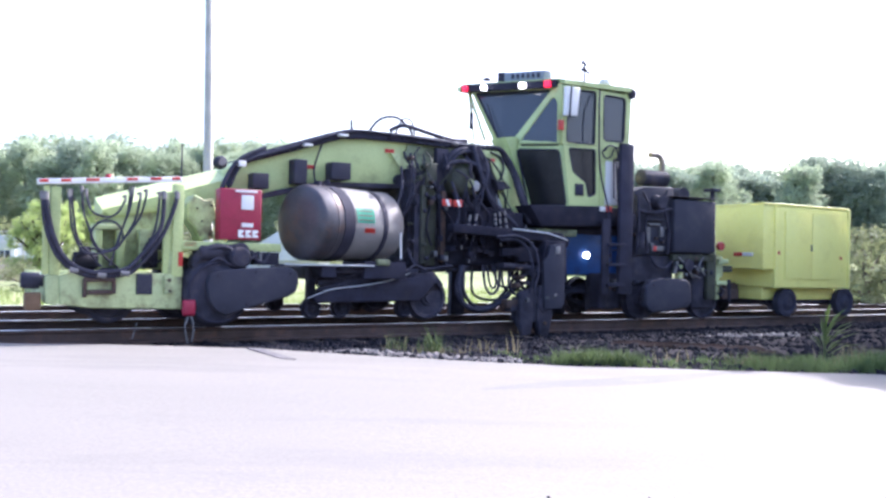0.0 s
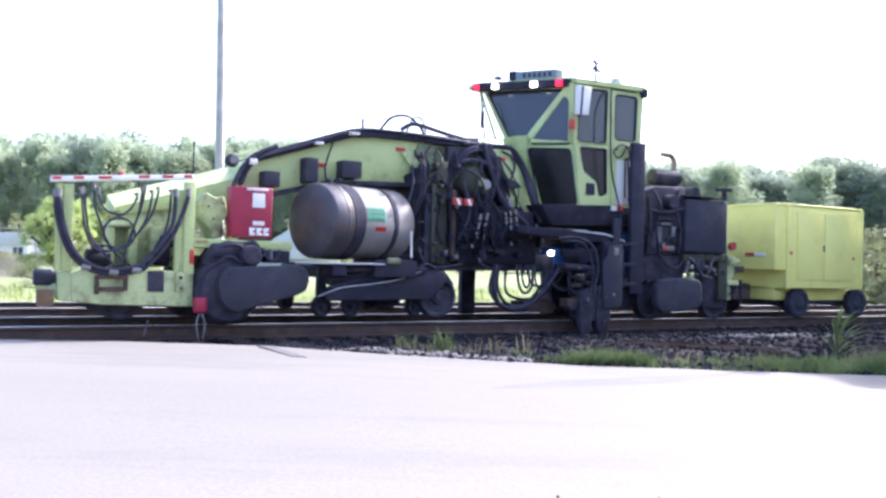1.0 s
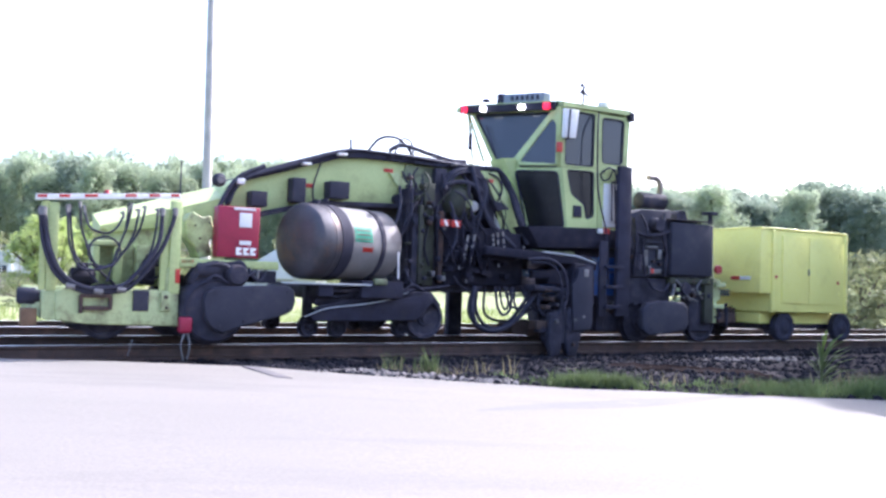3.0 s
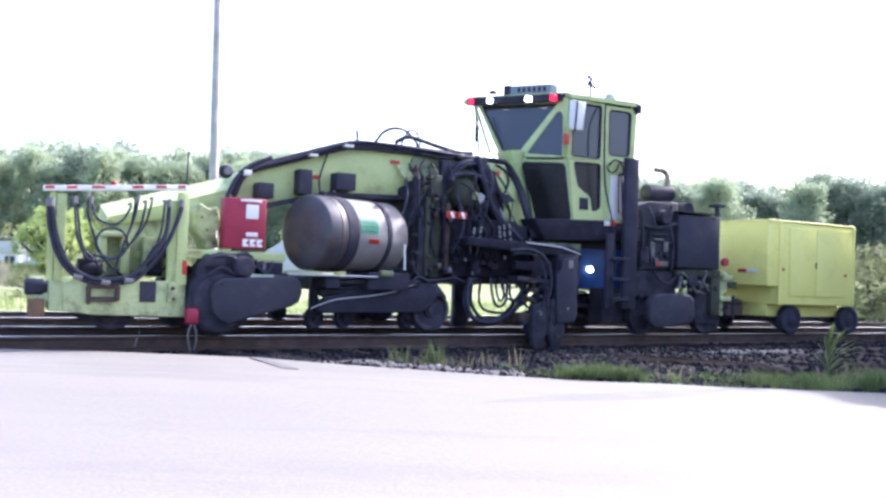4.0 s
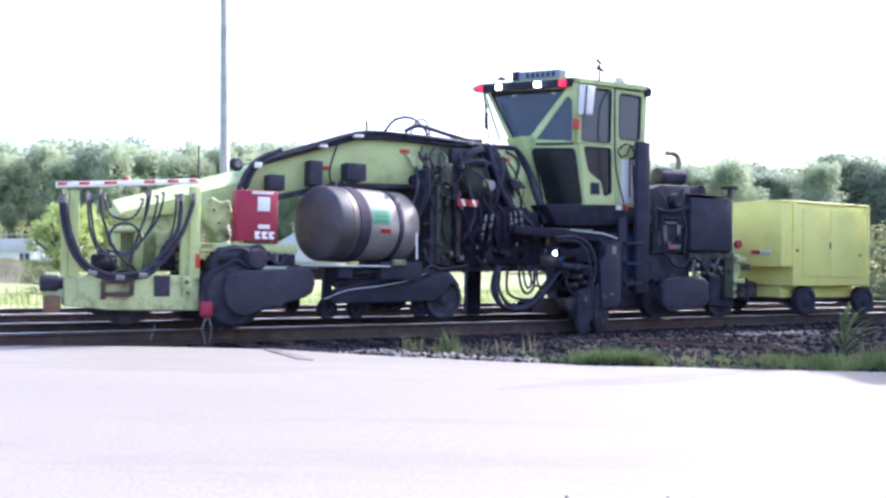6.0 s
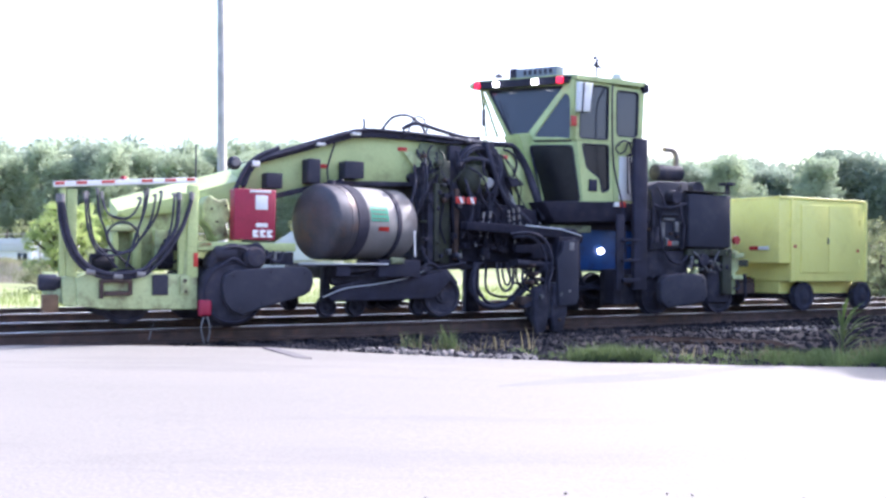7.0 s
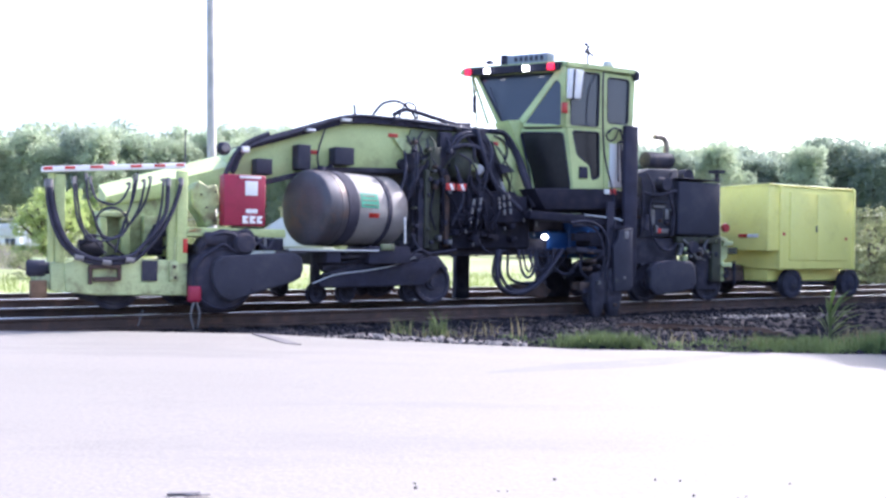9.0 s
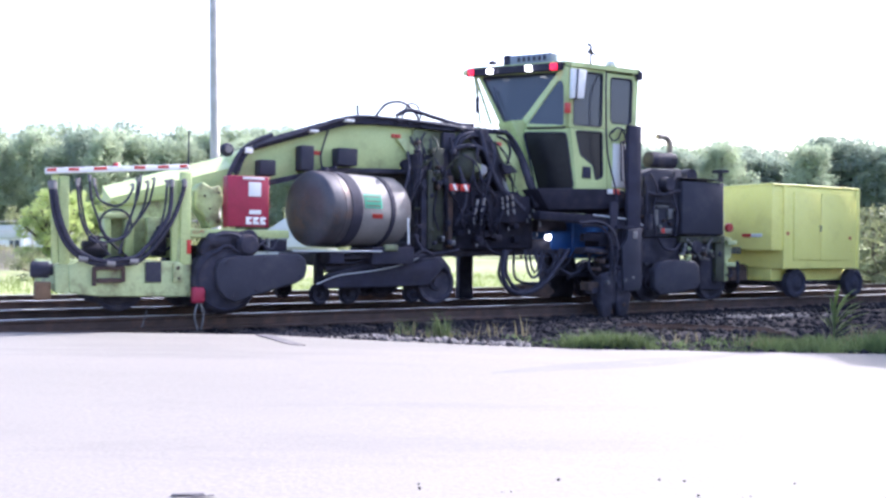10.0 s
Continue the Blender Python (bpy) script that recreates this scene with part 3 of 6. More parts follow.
    P("motor", lathe([(-0.16, 0), (-0.16, 0.10), (-0.12, 0.13), (0.05, 0.13), (0.05, 0)], at(2.03, -0.33, 0.83) @ TO_Y, 20), GREASE)
    P("motor", lathe([(-0.13, 0), (-0.13, 0.06), (-0.1, 0.085), (0.12, 0.085), (0.12, 0)], at(1.70, -0.36, 0.88), 18), GREASE)
    for pts, r in (([(1.55, -0.38, 0.78), (1.66, -0.42, 0.92), (1.86, -0.43, 0.95), (2.0, -0.42, 0.86), (2.12, -0.40, 0.76)], 0.022), ([(1.62, -0.38, 0.72), (1.78, -0.43, 0.82), (1.95, -0.43, 0.74), (2.18, -0.38, 0.83), (2.3, -0.3, 0.90)], 0.018), ([(2.2, -0.32, 0.92), (2.24, -0.36, 0.82), (2.34, -0.36, 0.78), (2.42, -0.3, 0.90)], 0.02)):
        P("hose", tube(pts, r, 5), RUBBER)
    P("valve", rod((2.30, -0.34, 0.90), (2.30, -0.34, 0.74), 0.022, 10), PIPE)
    case = P("chain_case", prism([(1.63, 0.52), (1.66, 0.63), (1.76, 0.69), (2.24, 0.72), (2.62, 0.73), (2.71, 0.67), (2.73, 0.55), (2.70, 0.44), (2.60, 0.38), (2.06, 0.23), (1.86, 0.16), (1.74, 0.22), (1.66, 0.34)], -0.52, -0.40, 0.025, 3), CASE, label="dark grey drive chain case")
    for bx, bz in ((1.76, 0.62), (2.2, 0.67), (2.62, 0.66), (2.64, 0.46), (2.1, 0.30), (1.83, 0.24)):
        part("bolt", lathe([(-0.014, 0), (-0.014, 0.014), (0, 0.016), (0, 0)], at(bx, -0.52, bz) @ TO_Y, 6), GREASE, case)

    # gooseneck main frame
    goose = [(0.62, 1.33), (1.36, 1.55), (2.04, 1.76), (2.06, 1.93), (2.31, 2.11), (3.57, 2.47), (3.93, 2.51), (4.89, 2.5), (6.02, 2.48), (6.49, 1.98), (6.71, 1.44), (6.05, 1.42), (5.46, 1.8), (4.51, 1.86), (3.26, 1.8), (2.53, 1.61), (2.01, 1.48), (1.37, 1.38), (0.73, 1.27)]
    P("gooseneck", prism(goose, 0.25, 1.25, 0.015), LIME, label="lime painted gooseneck box frame with grime")
    n0, n1 = Vector((0.61, 0.25, 1.35)), Vector((2.05, 0.25, 1.79))
    bm = bmesh.new()
    for p in (n0, n1):
        for q in ((0, 0, 0), (0, 0.62, 0.17), (0, 0.0, -0.04), (0, 0.62, -0.04)):
            bm.verts.new(p + Vector(q))
    bmesh.ops.convex_hull(bm, input=bm.verts[:])
    P("arm_cap", bm, LIME, label="sunlit canted top plate of the front arm")
    P("top_flange", prism([(2.23, 2.07), (3.55, 2.5), (3.91, 2.53), (4.86, 2.53), (5.99, 2.52), (5.99, 2.45), (4.86, 2.45), (3.91, 2.45), (3.55, 2.42), (2.26, 2)], 0.16, 1.34, 0.006), BLACK)
    P("top_flange", prism([(2.47, 1.57), (3.25, 1.77), (4.48, 1.82), (4.48, 1.88), (3.24, 1.84), (2.47, 1.64)], 0.16, 1.34, 0.006), GREASE)
    for a, b in (((2.31, 1.88), (2.51, 1.69)), ((2.84, 2.09), (3.01, 1.78)), ((3.34, 2.09), (3.61, 1.87))):
        P("step_box", rect(a, b, 0.02, 0.25, 0.01), CASE)
    for a, b in (((3.06, 2.05), (3.19, 2)), ((4.2, 2.35), (4.34, 2.3)), ((5.79, 2.32), (5.92, 2.28))):
        P("reflector", rect(a, b, 0.235, 0.249, 0.002), REFLECT)
    P("stiffener", prism([(4.26, 2.29), (4.39, 2.3), (4.75, 1.97), (4.58, 1.89)], 0.19, 0.25, 0.004), LIME_WORN)
    P("pivot", lathe([(-0.06, 0), (-0.06, 0.07), (0.05, 0.07), (0.05, 0)], at(*(4.4, 0.22, 1.94)) @ TO_Y, 18), GREASE)
    for k in range(6):
        o = 0.03 * k
        pts = [(2.05, 0.15, 1.7), (2.22, 0.12, 2.02), (2.71, 0.12, 2.22), (3.53, 0.15, 2.49), (3.97, 0.15, 2.53), (4.82, 0.12, 2.52), (5.65, 0.12, 2.47)]
        P("hose", tube([Vector(p) + Vector((0.02 * math.sin(k * 2 + i), -0.02 + o * 0.5, 0.015 * math.cos(k + i * 1.7) + 0.004 * (k % 3))) for i, p in enumerate(pts)], 0.017, 4, 6), RUBBER)
    tr_ = random.Random(31)
    t0, t1 = Vector((4.03, 0.14, 2.5)), Vector((5.76, 0.12, 2.48))
    for k in range(12):
        f = tr_.uniform(0, 0.8)
        a = t0.lerp(t1, f)
        b = t0.lerp(t1, min(1, f + tr_.uniform(0.15, 0.3)))
        y = tr_.uniform(-0.06, 0.5)
        m_ = a.lerp(b, 0.5) + Vector((0, y, tr_.uniform(-0.04, 0.07)))
        P("hose", tube([a + Vector((0, y, -0.03)), m_, b + Vector((0, y, -0.03))], tr_.choice((0.014, 0.02, 0.026)), 6, 7), RUBBER)
    for k in range(14):
        p = t0.lerp(t1, tr_.random()) + Vector((0, tr_.uniform(-0.05, 0.35), tr_.uniform(-0.03, 0.035)))
        P("fitting", box(p.x - tr_.uniform(0.02, 0.06), p.x + 0.03, p.y - 0.04, p.y + 0.04, p.z - 0.025, p.z + tr_.uniform(0.01, 0.04), 0.008, 1), tr_.choice((GREASE, PIPE, BLACK, GREASE)))
    P("hose", tube([(1.93, 0.1, 1.07), (1.89, 0.1, 1.41), (1.98, 0.1, 1.76), (2.17, 0.12, 2.04), (2.5, 0.15, 2.21)], 0.028, 5), RUBBER)
    P("hose", tube([(3.2, 0.18, 1.77), (3.16, 0.18, 1.99), (3.26, 0.18, 2.33)], 0.012, 4), RUBBER)
    P("hose", tube([(3.97, 0.3, 2.55), (4.14, 0.3, 2.75), (4.38, 0.3, 2.8), (4.57, 0.3, 2.69), (4.65, 0.3, 2.58)], 0.02, 5), RUBBER)
    P("hose", tube([(4.41, 0.35, 2.59), (4.51, 0.35, 2.79), (4.65, 0.35, 2.78), (4.71, 0.35, 2.6)], 0.014, 5), RUBBER)
    P("hose", tube([(4.3, 0.3, 2.61), (4.51, 0.3, 2.7), (4.89, 0.25, 2.62), (5.23, 0.2, 2.55), (5.47, 0.2, 2.56)], 0.03, 5), RUBBER)
    P("lamp_and_glint", lathe([(-0.07, 0), (-0.07, 0.05), (0.0, 0.085), (0.03, 0.085), (0.03, 0)], at(*(1.95, 0.2, 1.99)) @ TO_Y, 18), BLACK)
    P("lamp_lens", lathe([(-0.075, 0), (-0.075, 0.045), (-0.06, 0.045)], at(*(1.95, 0.2, 1.99)) @ TO_Y, 16), ALU)
    P("stub", rod((3.73, 0.3, 2.53), (3.72, 0.3, 2.7), 0.018, 8), BLACK)
    for a, b in (((3.46, 2.47), (3.58, 2.44)), ((2.98, 2.3), (3.09, 2.27)), ((2.14, 2.02), (2.23, 1.95))):
        P("hose_clamp", rect(a, b, 0.06, 0.16, 0.004), WHITE)

    # fuel tank slung on the near side
    tx0, tx1, tz, tr, ty = -0.58, 0.78, 0.0, 0.468, 0.0
    tank = P("tank", lathe([(tx0, tr * 0.985), (tx0 + 0.02, tr), (tx1 - 0.08, tr), (tx1 - 0.03, tr * 0.95), (tx1, tr * 0.85), (tx1 + 0.04, tr * 0.5), (tx1 + 0.05, 0)], None, 48), ALU, label="aluminium cylindrical fuel tank")
    tank.matrix_local = pose(3.43, -0.02, 1.285, 0, 0, 19)
    part("tank_end", lathe([(tx0 - 0.07, 0), (tx0 - 0.066, tr * 0.6), (tx0 - 0.058, tr * 0.88), (tx0 - 0.035, tr * 0.965), (tx0 + 0.0, tr * 1.006), (tx0 + 0.36, tr * 1.006), (tx0 + 0.36, tr * 0.99)], None, 48), CAPM, tank, "soot-blackened domed tank end")
    for x, w in ((-0.225, 0.085), (0.40, 0.035)):
        part("strap", lathe([(x - w, tr), (x - w, tr + 0.012), (x + w, tr + 0.012), (x + w, tr)], None, 48), BLACK, tank, "black tank strap")
    def on_tank(x0, x1, a0, a1, material, name, lift=0.004):
        bm = bmesh.new()
        n = 8
        rows = [[bm.verts.new((x, ty - (tr + lift) * math.cos(a), tz + (tr + lift) * math.sin(a))) for a in [radians(a0 + (a1 - a0) * i / n) for i in range(n + 1)]] for x in (x0, x1)]
        for i in range(n):
            bm.faces.new((rows[0][i], rows[0][i + 1], rows[1][i + 1], rows[1][i]))
        bmesh.ops.solidify(bm, geom=bm.faces[:], thickness=0.003)
        part(name, bm, material, tank)
    on_tank(-0.10, 0.20, 2, 24, GREEN, "label")
    for k in range(3):
        on_tank(-0.08, 0.17, 5 + 7 * k, 7 + 7 * k, ALU, "label_line", 0.008)
    on_tank(0.03, 0.21, -13, -6, REFLECT, "reflector")
    part("rim", lathe([(tx0 + 0.17, tr), (tx0 + 0.17, tr * 1.018), (tx0 + 0.20, tr * 1.018), (tx0 + 0.20, tr)], None, 48), CAPM, tank, "sooty weld rim")
    part("filler_cap", lathe([(0, 0.05), (0.06, 0.05), (0.06, 0)], at(-0.36, 0, tr) @ TO_Z, 16), BLACK, tank)
    part("pull_ring", tube([(-0.22, -0.06, tr + 0.02), (-0.22, -0.05, tr + 0.07), (-0.22, 0.05, tr + 0.07), (-0.22, 0.06, tr + 0.02)], 0.012, 4, 6), BLACK, tank)
    P("tank_shelf", rect((2.56, 0.77), (3.75, 0.745), -0.44, -0.10, 0.004), BLACK)
    # highlight on the shelf's edge made as a pale strip
    P("shelf_highlight", rect((2.56, 0.775), (3.75, 0.755), -0.46, -0.443, 0.003), GALV, label="pale strip for the highlight on the shelf edge")
    P("tank_cradle", rect((3.07, 0.76), (3.26, 0.61), -0.4, 0.3, 0.01), BLACK)
    P("tank_cradle", rect((3.64, 0.82), (4.23, 0.6), -0.4, 0.3, 0.01), BLACK)
    P("sight_tube", rod((4.19, -0.3, 1.2), (4.2, -0.3, 0.86), 0.014, 8), WHITE)
    P("valve", rect((3.80, 0.85), (3.98, 0.77), -0.44, -0.36, 0.015), DIRTY)

    for q0, q1, r in (((3.1, -0.15, 0.54), (4.5, -0.15, 0.66), 0.05), ((3.22, -0.3, 0.68), (4.13, -0.3, 0.72), 0.03), ((3.6, 0.3, 0.38), (4.79, 0.3, 0.45), 0.06)):
        P("cylinder", rod(q0, q1, r, 12), GREASE)
    for pts in ([(3.07, -0.2, 0.7), (3.36, -0.25, 0.61), (3.75, -0.25, 0.67), (4.22, -0.2, 0.6)], [(4.04, -0.3, 0.77), (4.24, -0.32, 0.69), (4.41, -0.3, 0.78), (4.61, -0.25, 0.71)], [(4.39, -0.1, 1), (4.47, -0.2, 0.78), (4.68, -0.2, 0.74), (5.06, -0.15, 0.79)]):
        P("hose", tube(pts, 0.016, 5), RUBBER)
    # rollers and clamp frame below
    P("clamp_frame", prism([(3.02, 0.35), (3.19, 0.49), (3.69, 0.56), (4.35, 0.61), (4.69, 0.68), (4.78, 0.56), (4.52, 0.31), (3.08, 0.29)], -0.25, 0.0, 0.02), BLACK)
    P("clamp_frame", rect((3.08, 0.73), (4.57, 0.57), -0.1, 1.6, 0.02), GREASE)
    P("clamp_frame", rect((3.04, 0.72), (3.13, 0.25), -0.05, 0.1, 0.01), GREASE)
    P("hose", tube([(2.94, -0.28, 0.35), (3.23, -0.3, 0.46), (3.65, -0.3, 0.51), (4.05, -0.3, 0.58), (4.43, -0.28, 0.71)], 0.008, 5), GALV)
    P("hose", tube([(3.04, -0.3, 0.46), (3.49, -0.3, 0.55), (4.05, -0.3, 0.63), (4.47, -0.28, 0.72)], 0.014, 5), RUBBER)
    for px in ((3.09, 0.12), (3.49, 0.13), (4.41, 0.15)):
        wheel(px[0], -0.02, 0.115, 0.215, name="guide_roller", w=0.09)
    for px in ((3.14, 0.12), (4.41, 0.15)):
        wheel(px[0], 1.5, 0.115, 0.215, name="guide_roller", w=0.09)
    wx3 = 4.69
    wheel(wx3, -0.1, 0.27, 0.345, "wheel", 0.14)
    wheel(wx3, 1.5, 0.27, 0.345, "wheel", 0.14)
    P("axle", rod((wx3, -0.1, 0.345), (wx3, 1.6, 0.345), 0.05, 14), GREASE)
    P("wheel_guard", prism([(4.33, 0.55), (4.45, 0.68), (4.74, 0.70), (4.9, 0.52), (4.84, 0.47), (4.68, 0.63), (4.45, 0.50)], -0.24, 0.05, 0.02), GREASE)

    # middle: dark columns, valve stacks and hoses
    P("column", prism([(4.46, 1.81), (4.72, 2.09), (4.92, 2.11), (4.98, 0.78), (4.49, 0.78)], 0.05, 1.4, 0.02), GREASE)
    P("column", rect((4.71, 2.18), (4.88, 0.78), 0.0, 0.12, 0.01), OLIVE, label="grimy green upright")
    P("column", rect((4.52, 1.73), (4.64, 0.78), -0.05, 0.1, 0.01), GREASE)
    P("column", rect((4.60, 1.86), (4.67, 0.80), -0.09, -0.02, 0.01), OLIVE, label="grimy green upright")
    P("column", rect((4.93, 1.80), (5.0, 0.82), -0.06, 0.02, 0.01), RAILRUST, label="rusty brown upright")
    tg = random.Random(77)
    for k in range(22):
        x, z = tg.uniform(4.35, 5.9), tg.uniform(2.05, 2.42)
        dx, dz = tg.uniform(-0.35, 0.35), tg.uniform(0.35, 0.95)
        yy = tg.uniform(-0.12, 0.1)
        P("hose", tube([(x, 0.1, z), (x + dx * 0.2, yy - 0.05, z - dz * 0.3), (x + dx * 0.7 + tg.uniform(-0.08, 0.08), yy - 0.1, z - dz * 0.65), (x + dx, yy, z - dz)], tg.choice((0.009, 0.012, 0.016, 0.02)), 5, 6), tg.choice((RUBBER, RUBBER, GREASE, OLIVE)))
    for k in range(26):
        x, z = tg.uniform(4.4, 5.1), tg.uniform(0.85, 2.2)
        P("fitting", box(x - tg.uniform(0.01, 0.035), x + tg.uniform(0.01, 0.035), -0.13, -0.02, z - tg.uniform(0.01, 0.05), z + tg.uniform(0.01, 0.05), 0.006, 1), tg.choice((GREASE, RAILRUST, OLIVE, PIPE, GREASE)))
    P("valve_block", prism([(4.98, 1.48), (5.13, 1.61), (6.12, 1.63), (6.38, 1.42), (6.39, 0.81), (5.06, 0.79)], 0.0, 1.2, 0.03), INK)
    P("valve_block", rect((5.39, 1.56), (6.23, 1.17), -0.15, 0.1, 0.02), INK)
    vr = random.Random(14)
    v0, v1 = (5.05, 1.39), (6.33, 0.87)
    for k in range(16):
        x = v0[0] + (v1[0] - v0[0]) * vr.random()
        z = v1[1] + (v0[1] - v1[1]) * vr.random()
        P("valve", box(x - 0.05, x + 0.05, -0.10 - 0.06 * vr.random(), 0.02, z - 0.035, z + 0.05, 0.012), vr.choice((GREASE, INK, INK)))
    for k in range(11):
        x = v0[0] + (v1[0] - v0[0]) * (k + vr.random()) / 20
        za, zb = v0[1] - 0.15 * vr.random(), v1[1] + 0.12 + 0.15 * vr.random()
        P("hose", tube([(x, -0.08, za), (x + vr.uniform(-0.08, 0.08), -0.2, za - 0.02), (x + vr.uniform(-0.12, 0.12), -0.22, (za + zb) / 2), (x + vr.uniform(-0.1, 0.1), -0.17, zb), (x + vr.uniform(-0.2, 0.2), -0.02, zb - 0.05)], vr.choice((0.012, 0.016, 0.02)), 5, 6), INK)
    for k in range(9):
        x = v0[0] + (v1[0] - v0[0]) * vr.random()
        z = v1[1] + (v0[1] - v1[1]) * vr.random()
        P("hose_end", rod((x, -0.24, z), (x + 0.01, -0.24, z - 0.05), 0.014, 8), PIPE)
    P("reflector", rect((5.76, 2.33), (5.88, 2.28), 0.088, 0.1, 0.002), REFLECT)
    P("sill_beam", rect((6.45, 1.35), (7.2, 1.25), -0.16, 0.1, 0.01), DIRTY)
    P("cross_frame", prism([(4.38, 0.89), (7.16, 0.97), (7.27, 0.73), (4.38, 0.68)], 0.2, 1.4, 0.02), GREASE)
    reel = P("reel_housing", lathe([(-0.16, 0), (-0.155, 0.09), (-0.12, 0.17), (-0.05, 0.225), (0.05, 0.25), (0.18, 0.25), (0.18, 0)], at(5.29, 0.06, 1.96) @ TO_Y, 32), OLIVE, label="grimy green domed reel housing")
    part("hub", lathe([(-0.19, 0), (-0.19, 0.05), (-0.15, 0.06), (-0.15, 0)], at(5.36, 0.06, 1.93) @ TO_Y, 14), LIME_WORN, reel)
    part("cap", lathe([(-0.03, 0), (-0.03, 0.06), (0.0, 0.085), (0.04, 0.09), (0.04, 0)], at(5.46, -0.05, 1.90) @ pose(0, 0, 0, 0, 0, 70), 18), POLEM, reel, "pale grey end cap")
    part("band", tube([(5.12, -0.1, 2.1), (5.26, -0.14, 2.02), (5.36, -0.15, 1.90), (5.4, -0.12, 1.76)], 0.014, 5, 6), RUBBER, reel)
    for q0, q1 in (((5.42, -0.2, 1.51), (5.34, -0.2, 1.09)), ((5.31, -0.2, 1.49), (5.24, -0.2, 1.12)), ((5.79, -0.2, 1.56), (5.81, -0.2, 1.26)), ((5.87, -0.2, 1.58), (5.92, -0.2, 1.28)), ((5.71, -0.2, 1.53), (5.73, -0.2, 1.35))):
        c = P("cylinder", rod(q0, q1, 0.017, 10), GREASE)
        a, b = Vector(q0), Vector(q1)
        for f in (0.02, 0.36, 0.7):
            part("band", rod(a.lerp(b, f), a.lerp(b, f + 0.22), 0.019, 10), ALU, c)
    for x0 in (4.83, 5.0):
        wp = P("warning_plate", rect((x0, 1.675), (x0 + 0.14, 1.585), -0.26, -0.248, 0.003), REFLECT, label="red and white striped warning plate")
        part("stripe", prism([(x0 + 0.045, 1.672), (x0 + 0.085, 1.672), (x0 + 0.12, 1.588), (x0 + 0.08, 1.588)], -0.264, -0.2595, 0.0005), WHITE, wp)
    P("hose_plate", prism([(4.43, 1.85), (5.13, 1.83), (5.55, 1.8), (6.03, 1.78), (6.09, 1.39), (4.45, 1.33)], 0.16, 0.24, 0.01), GREASE, label="oily black hose bulkhead")
    # dark plate holds both grime and the shade on the gooseneck
    P("hose_plate", prism([(4.53, 2.43), (5.66, 2.45), (5.93, 1.82), (5.72, 1.77), (4.49, 1.85), (4.41, 2.08)], 0.2, 0.245, 0.008), DIRTY, label="grimy lime plate darkened for the gooseneck's shade")
    P("bulkhead_post", rect((4.93, 2.41), (5.12, 1.34), 0.1, 0.2, 0.01), GREASE)
    P("bulkhead_post", prism([(5.42, 2.48), (5.58, 2.49), (5.86, 1.85), (5.86, 1.59), (5.7, 1.76)], 0.0, 0.2, 0.012), GREASE)
    P("bracket", prism([(5.76, 2.01), (5.95, 1.99), (6.05, 1.9), (5.84, 1.86)], -0.1, 0.1, 0.01), GREASE)
    ring = at(*(5.39, 0.05, 2.11))
    for rr, th, o in ((0.33, 0.028, 0), (0.29, 0.02, -0.04), (0.36, 0.016, 0.05)):
        P("hose", tube([ring @ Vector((rr * math.cos(a), o, rr * 0.95 * math.sin(a))) for a in [radians(-50 + 29 * q) for q in range(11)]], th, 3, 7), RUBBER)
    P("hose", tube([(5.03, 0, 2.17), (5.22, -0.05, 2.23), (5.45, -0.05, 2.21), (5.62, -0.05, 2.11)], 0.03, 6, 7), RUBBER)
    P("hose", tube([(5.27, -0.02, 2.03), (5.32, -0.04, 1.93), (5.41, -0.02, 1.87)], 0.026, 5, 7), RUBBER)
    P("pipe", tube([(4.42, 0.12, 2.32), (4.5, 0.1, 2.16), (4.64, 0.1, 2), (4.72, 0.1, 1.86)], 0.014, 5, 7), RUBBER)
    P("pipe", tube([(4.66, 0.12, 2.39), (4.58, 0.1, 2.27), (4.62, 0.1, 2.12), (4.56, 0.1, 1.94)], 0.014, 5, 7), RUBBER)
    P("hose_bundle", prism([(4.4, 2.07), (4.59, 2.12), (4.67, 1.95), (4.66, 1.74), (4.48, 1.73)], 0.06, 0.2, 0.03), GREASE)
    rng = random.Random(5)
    for k in range(9):
        a = Vector((4.52, 0.1, 1.94)).lerp(Vector((5.67, -0.05, 1.74)), (k + 0.5) / 9)
        b = Vector((4.57, 0, 0.97)).lerp(Vector((5.85, -0.12, 1.42)), (k + 0.5) / 9)
        a, b = [v + Vector((rng.uniform(-0.06, 0.06), rng.uniform(-0.06, 0.0), rng.uniform(-0.06, 0.06))) for v in (a, b)]
        P("hose", tube([a, a.lerp(b, 0.3) + Vector((rng.uniform(-0.09, 0.09), -0.06, 0)), a.lerp(b, 0.7) + Vector((rng.uniform(-0.09, 0.09), -0.08, 0)), b], rng.choice((0.014, 0.018, 0.024)), 5, 7), INK)
    loop = tagged(empty("hose_loop", Matrix(), root), label="black hanging hydraulic hose loops")
